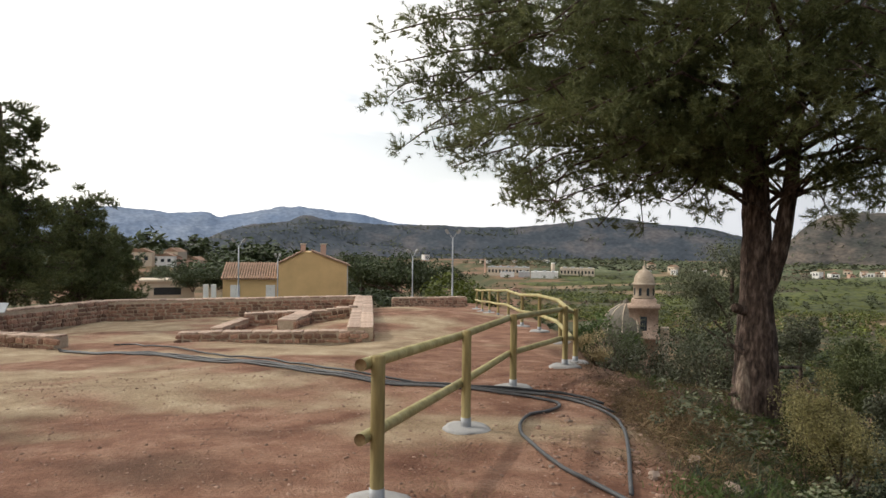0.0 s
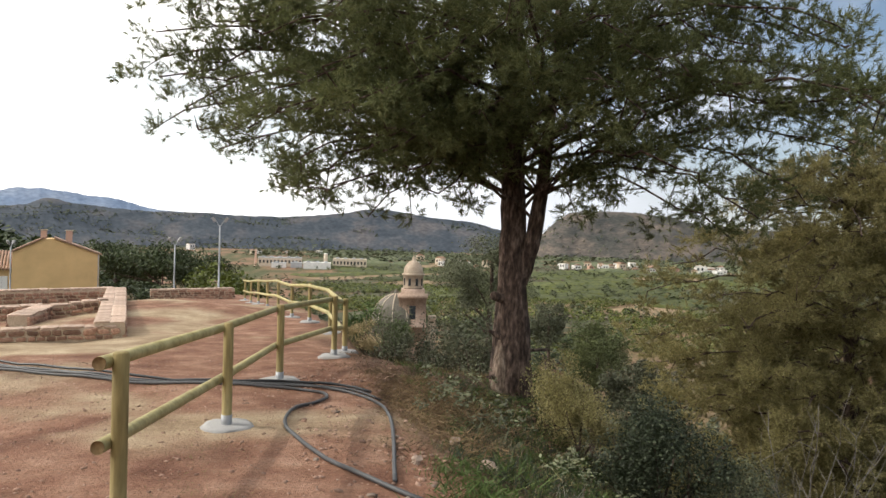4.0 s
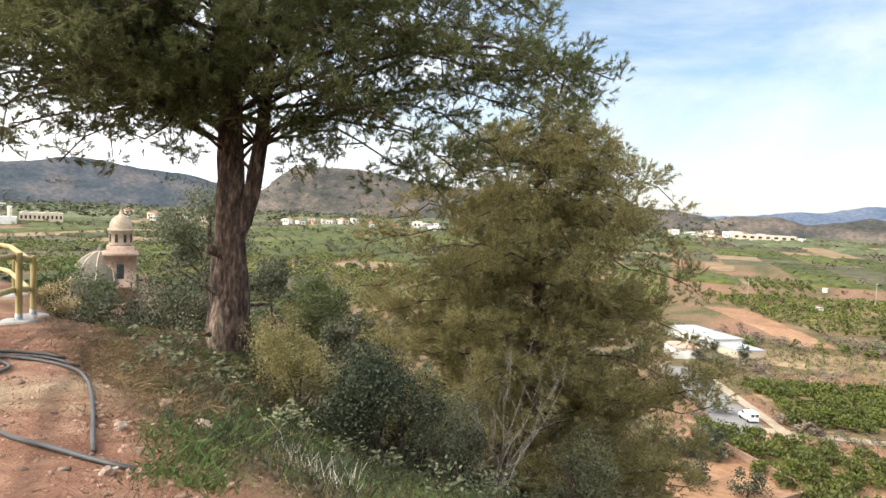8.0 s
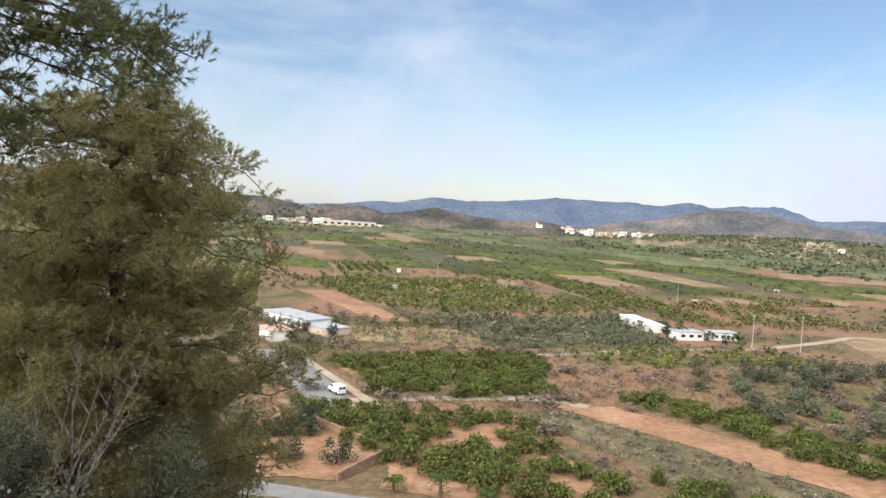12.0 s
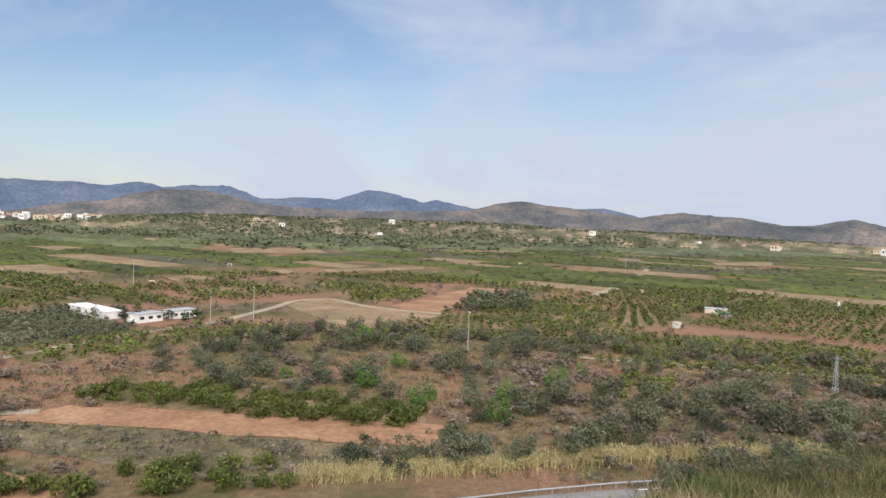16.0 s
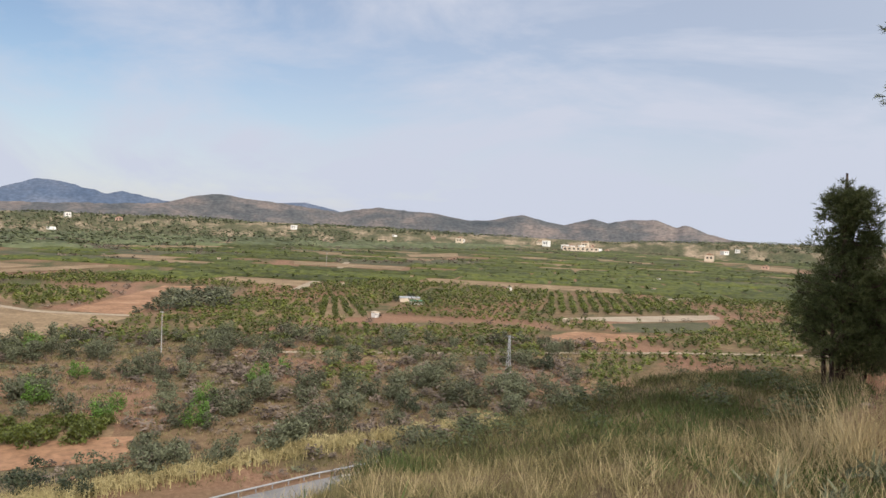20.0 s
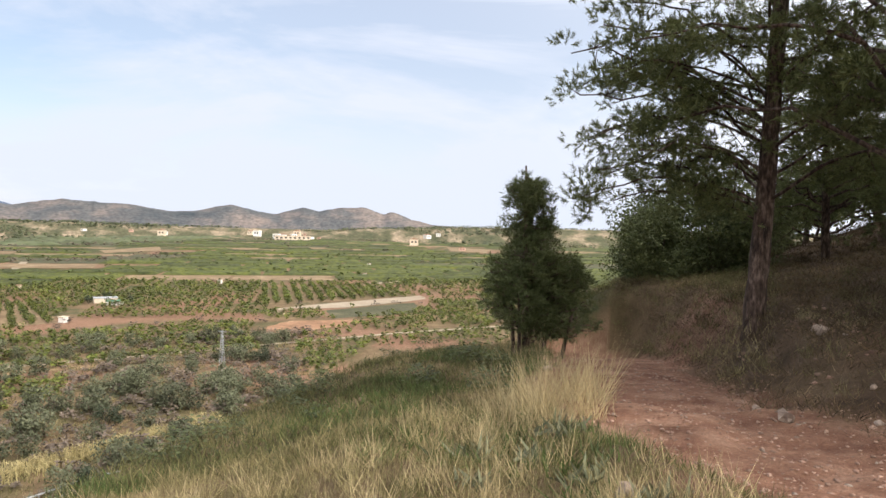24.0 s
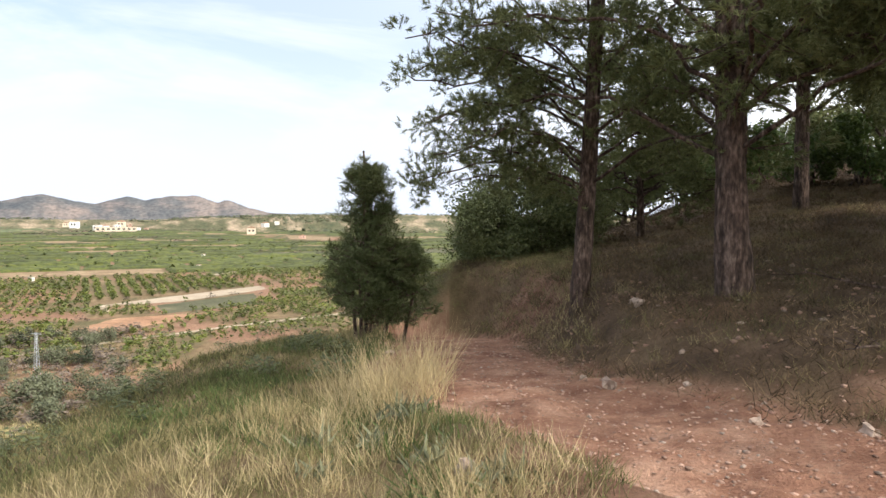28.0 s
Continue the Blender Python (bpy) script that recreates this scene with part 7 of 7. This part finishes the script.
for az, d, s, z in ((-6.6, 100, .9, -5), (-3.4, 96, .92, -5), (-1.0, 104, .8, -6.), (-19.4, 95, .6, -4.8), (-17.6, 98, .52, -4.8), (-21.5, 120, .6, -6), (-5.0, 112, .95, -5.6)):
    p = az_place(az, d, z)
    plant("pine_tree", "broad dark pine behind the house", "tree", umb[int(d) % 2], tuple(p), az * 40, s, "pines by the house")
gm = bush_meshes("leafy_tree", (2.0, 2.0, 1.6), 2400, 0.16, M_CITRUS, rH, 5, .4, 18)
for az, d, s in ((-.8, 55, .9), (1.4, 52, 1.0), (3.0, 56, .8), (.4, 60, 1.1)):
    plant("leafy_tree", "bushy mid-green tree past the fence", "tree", gm, tuple(az_place(az, d, -4.6)), az * 70, s, "trees past the fence")
P = sector(-26, -4, 150, 330, 300, rH)
town_az, town_d = np.degrees(np.arctan2(P[:, 0], P[:, 1])), np.hypot(P[:, 0], P[:, 1])
P = np.concatenate([P[(town_az > -18.6) | (town_d > 310) | (rH.random(len(P)) < .12)], sector(2, 32, 90, 300, 150, rH)])
stuff_trees("town_trees", P, (3.2, 3.2, 2.6), 170, 0.17, M_NEEDLE_DARK, 305, "dark trees on the slope around the town")
stuff_trees("town_trees", sector(-30, -8, 260, 430, 150, rH), (6.5, 6.5, 6), 240, 0.17, M_NEEDLE_DARK, 308, "tall dark trees behind the town")
P = sector(4, 62, 110, 230, 520, rH)
stuff_trees("olive_grove", P[:300], (2.1, 2.1, 1.6), 130, 0.2, M_OLIVE, 306, "olive trees below the hill beyond the church")
stuff_trees("scrub", P[300:], (1.8, 1.8, 1.0), 110, 0.17, M_BARE, 307, "brown scrub below the hill")

# bushes along the brow and down the slope
greyb = bush_meshes("grey_shrub", (1.0, 1.0, 1.1), 7000, 0.027, M_OLIVE, rH, 12, .4, 20)
greenb = bush_meshes("green_shrub", (0.9, 0.9, 0.75), 6000, 0.028, M_WEED, rH, 10, .4, 18)
yell = bush_meshes("yellow_shrub", (0.8, 0.8, 0.7), 3000, 0.034, M_STRAW, rH, 10, .4, 16)
sap = bush_meshes("olive_tree_small", (1.5, 1.5, 1.7), 8000, 0.042, M_NEEDLE_DRY, rH, 5, .36, 22)
for az, d, s, kind, nm, lab in ((12.2, 19, 1.15, greenb, "shrub", "fresh green shrub on the brow"), (13.6, 18, .8, greyb, "shrub", "grey-green shrub on the brow"), (11.4, 17, .55, yell, "shrub", "yellowing shrub on the brow"), (17.6, 21, .8, yell, "shrub", "yellowing shrub on the brow"), (18.6, 18, 1.1, greyb, "shrub", "tall grey-green shrub on the brow"),
                                (20.2, 17, 1.1, greyb, "shrub", "tall grey-green shrub on the brow"), (15.6, 19, .7, greyb, "shrub", "grey-green shrub on the brow"), (27.4, 10.6, .40, sap, "pine_sapling", "yellow-green young pine on the slope"), (28.9, 10.2, .36, sap, "pine_sapling", "yellow-green young pine on the slope"), (24.9, 13.2, .5, greenb, "shrub", "fresh green shrub at the foot of the great pine"),
                                (33.0, 14, .9, greyb, "shrub", "grey-green shrub on the slope"), (52, 13, .8, greyb, "shrub", "grey-green shrub on the slope"), (39.5, 9.8, .62, greyb, "shrub", "grey-green shrub on the slope"), (41.5, 11, .6, greyb, "shrub", "grey-green shrub on the slope"), (56, 22, 1.0, greyb, "shrub", "grey-green shrub on the slope"),
                                (24.0, 22, 1.2, greyb, "shrub", "grey-green shrub on the slope"), (36, 20, 1.1, greyb, "shrub", "grey-green shrub on the slope"), (34, 24, 1.0, sap, "olive_tree", "olive-green tree down the slope")):
    plant(nm, lab, "bush" if nm == "shrub" else "tree", kind, tuple(az_place(az, d)), az * 37, s, "slope bushes")

# trees that reach up from further down the slope
def slope_tree(az, d, low, high, half, mat, n, leaf, seed, label, group):
    """A tree whose crown spans the given elevation angles, on a trunk that stands on the slope."""
    r = np.random.default_rng(seed)
    p = az_place(az, d)
    z0, z1 = 1.65 + d * math.tan(radians(low)), 1.65 + d * math.tan(radians(high))
    root = thing("slope_tree", label, "tree", group, at=tuple(p))
    P = lumps(n, (half, half, (z1 - z0) / 2), r, 0.36, 26, -0.9) + [0, 0, (z0 + z1) / 2 - p.z]
    V, F = leaves(P, leaf, r, 0.3)
    part("crown", arrays("crown", V, F, mat), None, root)
    top = z1 - p.z - (z1 - z0) * .3
    tube("trunk", bowed((0, 0, -.3), (.15, .1, top), 0, 8, .05, r), np.linspace(.22, .05, 8), M_BARK, root, 9, .15, r)
    for k in range(5):
        a, q = k * 1.26 + r.random(), r.uniform(.55, .85)
        b = np.array([.15 * q, .1 * q, top * q])
        tube("limb", bowed(b, b + np.array([math.cos(a) * half * .7, math.sin(a) * half * .7, half * .5]), .1, 5), [.07, .05, .04, .03, .012], M_BARK, root, 6)
    return root


slope_tree(21.6, 27, -5.6, .0, 1.95, M_OLIVE, 26000, 0.036, 321, "bushy olive-green tree rising behind the great pine", "slope trees")
slope_tree(30.2, 30, -12.5, -6.4, 1.35, M_EVERGREEN, 24000, 0.04, 322, "round dark green pine down the slope", "slope trees")
slope_tree(26.4, 34, -8.6, -4.6, 1.1, M_OLIVE, 7000, 0.05, 323, "grey-green tree down the slope", "slope trees")

slope_tree(33.6, 23, -14, -9.2, 1.25, M_OLIVE, 14000, 0.04, 324, "grey-green bushy tree down the slope", "slope trees")
slope_tree(27.6, 21, -14, -10, 1.0, M_NEEDLE_DRY, 12000, 0.036, 325, "yellow-green bushy tree down the slope", "slope trees")

# leafless shrub in front of the thin pine
dp = az_place(45.0, 11.6)
dead = thing("dead_shrub", "pale leafless dead shrub on the slope", "bush", at=tuple(dp))
ch = []
for k in range(17):
    a = rH.normal() * .55
    L = rH.uniform(1.0, 2.9)
    tip = np.array([a * L * .6 + .35 * L * .3, rH.normal() * .2 * L, L])
    ln = bowed((rH.normal() * .12, rH.normal() * .12, .0), tip, .0, 7, .05, rH)
    ch.append(tube_arrays(ln, np.linspace(.012, .003, 7), 4))
    for q in range(5):
        b = ln[2 + q % 4]
        ch.append(tube_arrays(bowed(b, b + rH.normal(size=3) * [.2, .2, .1] + [0, 0, .35], .02, 4), [.006, .004, .003, .002], 4))
V, F = joined(ch)
part("branch", arrays("branch", V, F, M_BARK_GREY), None, dead)["kind"] = "stuff"

# ---------------------------------------------------------------- grass, weeds and stones


def tufts(name, P, n, height, spread, lean, width, mat, label, seed, category="grass"):
    """Grass: n blades from each place."""
    r = np.random.default_rng(seed)
    z = land(P[:, 0], P[:, 1])
    B = np.repeat(np.column_stack([P, z - .02]), n, 0)
    B[:, :2] += r.normal(size=(len(B), 2)) * spread
    D = r.normal(size=(len(B), 3)) * lean
    D[:, 2] = 1
    h = np.repeat(height * (0.6 + .7 * r.random(len(P))), n) * (0.5 + .7 * r.random(len(B)))
    V, F = blades(B, D, h, width, r, 0.12)
    return tagged(part(name, arrays(name, V, F, mat)), label, category, "", "stuff")


rG = np.random.default_rng(400)


def beyond(P, by=0.4):
    """Only the places that lie past the bare earth."""
    az = np.degrees(np.arctan2(P[:, 0], P[:, 1]))
    return P[np.hypot(P[:, 0], P[:, 1]) > shoulder(az) + by]


P = sector(136, 170, 10, 20, 60, rG)
P = P[from_line(P[:, 0], P[:, 1], TRACK)[0] > 2.0]
stuff_trees("low_shrubs", P, (.4, .4, .2), 170, .085, M_SCRUB, 430, "low dark grey-green shrubs on the shoulder", "shrubs")
P = beyond(sector(12, 60, 7.5, 15, 60, rG))
stuff_trees("low_shrubs", P, (.3, .3, .24), 90, .10, M_OLIVE, 432, "low grey-green shrubs on the brow", "shrubs")


def off_track(P, lo=1.5):
    return P[from_line(P[:, 0], P[:, 1], TRACK)[0] > lo]


tufts("slope_grass", off_track(sector(112, 186, 1.8, 9, 2600, rG), 1.3), 26, .17, .10, .45, .007, M_GRASS, "mixed green and dry grass on the shoulder", 401)
tufts("slope_grass", off_track(sector(116, 174, 8, 24, 5200, rG)), 22, .21, .18, .5, .014, M_GRASS, "mixed green and dry grass on the shoulder", 402)
tufts("slope_grass", sector(108, 168, 20, 70, 5000, rG), 14, .45, .4, .4, .035, M_GRASS, "rough grass down the hillside", 403)
P = off_track(sector(114, 184, 2.0, 8.5, 1000, rG), 1.3)
P = P[vnoise(P[:, 0] * .5, P[:, 1] * .5, 71, 2) > .1]
tufts("dry_grass", P, 26, .36, .09, .38, .006, M_STRAW, "straw-coloured dry grass on the shoulder", 404)
P = off_track(sector(118, 176, 2.5, 17, 1500, rG), 1.3)
P = P[vnoise(P[:, 0] * .4, P[:, 1] * .4, 72, 2) > .05]
tufts("green_weeds", P, 40, .2, .12, .7, .014, M_WEED, "fresh green weeds among the grass", 405)
fp = np.array([az_place(a, d).to_tuple()[:2] for a, d in ((168, 8.2), (169.5, 8.6), (167, 8.9), (170.6, 8.4), (166, 7.9), (171.5, 7.6), (169, 7.4), (165, 8.4), (172.5, 9.2))])
P = off_track(sector(116, 178, 2.2, 7.5, 150, rG), 1.3)
tufts("dry_grass", P, 30, .42, .07, .42, .007, M_STRAW, "tall straw-coloured dry grass on the shoulder", 440)
P = off_track(sector(130, 170, 8, 20, 2600, rG), 1.4)
P = P[vnoise(P[:, 0] * .3, P[:, 1] * .3, 76, 2) > -.35]
tufts("green_weeds", P[::2], 26, .16, .2, .8, .012, M_SCRUB, "dark green weeds along the shoulder", 441)
tufts("fountain_grass", np.repeat(fp, 3, 0) + rG.normal(size=(27, 2)) * .18, 46, .85, .10, .42, .007, M_STRAW, "tall straw-coloured fountain grass beside the track", 406)
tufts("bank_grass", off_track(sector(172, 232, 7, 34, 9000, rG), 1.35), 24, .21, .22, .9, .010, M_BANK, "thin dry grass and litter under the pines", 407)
tufts("bank_grass", off_track(sector(174, 232, 6, 26, 2800, rG), 1.4), 24, .21, .2, 1.0, .007, M_LITTER, "straw litter under the pines", 408)
tufts("brow_weeds", beyond(sector(14, 58, 4.6, 13, 900, rG)), 30, .12, .12, .9, .012, M_WEED, "green weeds on the brow", 409)
P = beyond(sector(10, 60, 5, 16, 620, rG), -.1)
P = P[vnoise(P[:, 0] * .45, P[:, 1] * .45, 74, 3) > .0]
tufts("brow_grass", P, 26, .17, .14, .8, .007, M_GRASS, "dry and green grass on the brow", 410)
P = sector(-8, 34, 3.4, 10.5, 1300, rG)
P = P[vnoise(P[:, 0] * .9, P[:, 1] * .9, 73, 2) > .05]
tufts("sparse_weeds", P, 20, .07, .09, 1.2, .006, M_GRASS, "sparse low weeds on the red earth", 411)
tufts("hill_grass", sector(15, 112, 14, 60, 4200, rG), 12, .5, .4, .5, .04, M_GRASS, "rough grass down the hillside", 412)
tufts("grey_leaf_weeds", np.concatenate([np.array([az_place(a, d).to_tuple()[:2] for a, d in ((152, 4.6), (153, 4.9), (163, 5.6), (172, 5.2), (19.8, 8.8), (21.2, 8.7), (19, 8.9), (18.4, 8.7), (20.4, 8.6), (22, 8.4), (168.5, 6.2), (162.8, 6.6), (169.9, 7.0), (177.1, 4.5))])]), 60, .24, .1, 1.0, .05, M_OLIVE, "grey-green broad-leaved weeds", 413)
P = np.concatenate([sector(11, 21, 7, 12.5, 900, rG), sector(14, 24, 8.5, 13.5, 500, rG)])
P = beyond(P[vnoise(P[:, 0] * .7, P[:, 1] * .7, 77, 3) > -.35], -.9)
tufts("dry_litter", P, 24, .2, .2, 2.2, .008, M_LITTER, "matted dry stalks and litter on the shoulder", 417)
P = np.concatenate([sector(16.5, 22, 4.6, 6.4, 75, rG), sector(23, 31, 7.5, 10.5, 130, rG), sector(20, 24, 9.6, 11.6, 60, rG)])
tufts("green_weeds", P, 34, .11, .12, 1.1, .018, M_WEED, "dense fresh green weeds on the slope", 418)
ip = np.array([az_place(a, d).to_tuple()[:2] for a, d in ((23.4, 6.5), (24.4, 6.7), (24.0, 7.0), (25.2, 6.5), (22.8, 6.9))])
tufts("iris_leaves", ip, 26, .36, .09, .7, .016, M_WEED, "long green sword-shaped leaves on the slope", 415)
tufts("dark_weeds", beyond(sector(18, 56, 4.6, 12, 800, rG), .3), 34, .15, .14, .9, .014, M_BUSH, "dark leafy weeds on the slope", 416)
tufts("white_flower_stalks", np.array([az_place(a, d).to_tuple()[:2] for a, d in ((29.8, 5.9), (27.1, 6.8), (30.6, 5.8), (28.4, 6.3), (31.2, 6.0))]), 26, .4, .12, .35, .009, M_FLOWER, "pale flowering stalks on the slope", 414)


def pebbles(name, P, size, mat, label, seed):
    """Small angular stones lying on the ground, as one mesh."""
    r = np.random.default_rng(seed)
    bm = bmesh.new()
    bmesh.ops.create_icosphere(bm, subdivisions=1, radius=1)
    base = np.array([v.co[:] for v in bm.verts])
    tri = np.array([[v.index for v in f.verts] for f in bm.faces])
    bm.free()
    z = land(P[:, 0], P[:, 1])
    V, F = [], []
    for i, (x, y) in enumerate(P):
        s = size * (0.4 + 1.4 * r.random() ** 3)
        b = base * (1 + .95 * (r.random(base.shape) - .5)) * s * np.array([1, .75, .5])
        a = r.random() * 6.28
        b = np.stack([b[:, 0] * math.cos(a) - b[:, 1] * math.sin(a) + x, b[:, 0] * math.sin(a) + b[:, 1] * math.cos(a) + y, b[:, 2] + z[i] + s * .12], 1)
        V.append(b)
        F.append(tri + i * len(base))
    return tagged(part(name, arrays(name, np.concatenate(V), np.concatenate(F), mat)), label, "stones", "", "stuff")


M_REDSTONE = material("red_pebbles", [(0.3, (0.22, 0.125, 0.09)), (0.7, (0.40, 0.27, 0.20))], scale=2, rough=0.95, bump=0.3, island=0.35)
P = np.concatenate([rG.uniform((-4, -16), (4, -2), (15000, 2)), rG.uniform((-9, -6), (-1, 1), (2200, 2))])
P = P[from_line(P[:, 0], P[:, 1], TRACK)[0] < 1.6]
pebbles("track_gravel", P, .017, M_REDSTONE, "small red stones on the track", 420)
pebbles("track_stones", P[:900], .016, M_ROCK, "pale stones on the track", 421)
P = sector(-36, 20, 3.0, 13, 4500, rG)
pebbles("earth_gravel", P, .014, M_REDSTONE, "small stones on the red earth", 422)
P = sector(6, 56, 3.2, 11, 2600, rG)
pebbles("brow_gravel", P, .024, M_REDSTONE, "red stones and clods on the brow", 424)
pebbles("brow_stones", P[:80], .032, M_ROCK, "pale stones on the brow", 425)
P = sector(9, 54, 3.4, 14, 1900, rG)
P = P[vnoise(P[:, 0] * .8, P[:, 1] * .8, 75, 2) > -.25]
tufts("brow_litter", P, 24, .13, .18, 1.5, .006, M_BANK, "dead stalks and litter on the brow", 426)
P = beyond(sector(16, 52, 4.4, 11, 80, rG), .2)
tufts("broad_weeds", P, 46, .14, .12, 1.0, .022, M_WEED, "leafy green weeds on the slope", 427)
P = off_track(sector(174, 208, 6.5, 24, 420, rG), 1.5)
tufts("bank_tufts", P, 34, .28, .12, .6, .006, M_GRASS, "taller grass tufts on the bank", 428)
P = off_track(sector(174, 185, 11, 24, 520, rG), 1.5)
tufts("bank_grass", P, 26, .26, .2, .5, .011, M_GRASS, "green and dry grass on the open slope", 431)
P = off_track(sector(178, 208, 6, 14, 500, rG), 1.3)
pebbles("bank_clods", P, .035, M_REDSTONE, "red clods and stones on the bank", 429)
pebbles("bank_stones", off_track(sector(174, 206, 7, 14, 46, rG), 1.4), .04, M_ROCK, "pale stones along the foot of the bank", 423)
for az, d, s, lab in ((21.5, 6.8, .14, "pale upright stone on the brow"), (15.4, 6.2, .08, "reddish stone on the brow"), (14.5, 5.0, .08, "reddish stone on the brow"), (18.6, 7.4, .12, "grey stone on the slope"), (188, 11.6, .18, "pale boulder on the bank"), (174.5, 4.6, .14, "pale reddish rock beside the track"), (185.9, 8.3, .17, "reddish rock at the edge of the track"), (203.5, 6.9, .11, "white stone beside the track"),
                      (196.4, 6.8, .09, "pale stone beside the track"), (-7.5, 5.0, .07, "flat pale stone on the earth"), (168.6, 12.2, .12, "pale stone at the end of the track"), (184, 9.2, .1, "pale stone at the foot of the bank")):
    bm = bmesh.new()
    bmesh.ops.create_icosphere(bm, subdivisions=2, radius=1)
    off = rG.normal(size=3) * 9
    for v in bm.verts:
        q = v.co + Vector(off)
        v.co *= 1 + .7 * noise.noise(q * 1.2) + .35 * noise.noise(q * 2.9)
        v.co = Vector((v.co.x * s * .75, v.co.y * s * .5, v.co.z * s * .48))
    me = bpy.data.meshes.new("rock")
    bm.to_mesh(me)
    bm.free()
    me.materials.append(M_ROCK)
    p = az_place(az, d)
    ob = part("rock", me, at=pose(p.x, p.y, p.z + s * .2, 10, 15, az * 13))
    tagged(ob, lab, "rock", "loose rocks")

# light shrubs and saplings along the top of the bank
ridge_b = bush_meshes("ridge_shrub", (1.5, 1.3, 1.2), 3600, 0.085, M_WEED, rH, 8, .4, 18)
ridge_p = bush_meshes("ridge_pine", (2.2, 2.2, 2.3), 5200, 0.10, M_NEEDLE, rH, 4, .36, 24)
for az, d, s, kind, nm, lab in ((196.4, 27, .9, ridge_b, "shrub", "light green shrub on top of the bank"), (199.6, 25, .8, ridge_b, "shrub", "light green shrub on top of the bank"), (203.2, 24, .9, ridge_b, "shrub", "light green shrub on top of the bank"), (193.2, 29, .9, ridge_b, "shrub", "light green shrub on top of the bank"), (206.5, 22, .8, ridge_b, "shrub", "light green shrub on top of the bank"),
                                (191.5, 31, .8, ridge_p, "pine_sapling", "bushy young pine behind the bank"), (195.2, 33, .75, ridge_p, "pine_sapling", "bushy young pine behind the bank"), (198.6, 32, .7, ridge_p, "pine_sapling", "bushy young pine behind the bank"), (201.8, 33, .8, ridge_p, "pine_sapling", "bushy young pine behind the bank"), (205, 30, .8, ridge_p, "pine_sapling", "bushy young pine behind the bank"), (187.2, 30, 1.0, ridge_p, "pine_sapling", "bushy young pine behind the bank"), (184.0, 33, .9, ridge_p, "pine_sapling", "bushy young pine behind the bank")):
    plant(nm, lab, "bush" if nm == "shrub" else "tree", kind, tuple(az_place(az, d)), az * 31, s, "bank growth")

# fallen branches on the bank
for az, d, L, turn in ((203, 8.4, 1.1, 40), (201, 11.5, 1.6, -30)):
    p = az_place(az, d)
    root = thing("fallen_branch", "grey dead branch lying on the bank", "branch", "fallen branches", at=(p.x, p.y, p.z + .03), turn=turn)
    main = bowed((-L / 2, 0, 0), (L / 2, .1, .12), .05, 7, .03, rH)
    tube("branch", main, np.linspace(.02, .006, 7), M_BARK, root, 6)
    for k in range(5):
        b = main[1 + k]
        tube("side_twig", bowed(b, b + np.array([.22 + .1 * k / 5, (-1) ** k * .25, .12 + .1 * rH.random()]), .02, 4), [.008, .006, .004, .002], M_BARK, root, 4)
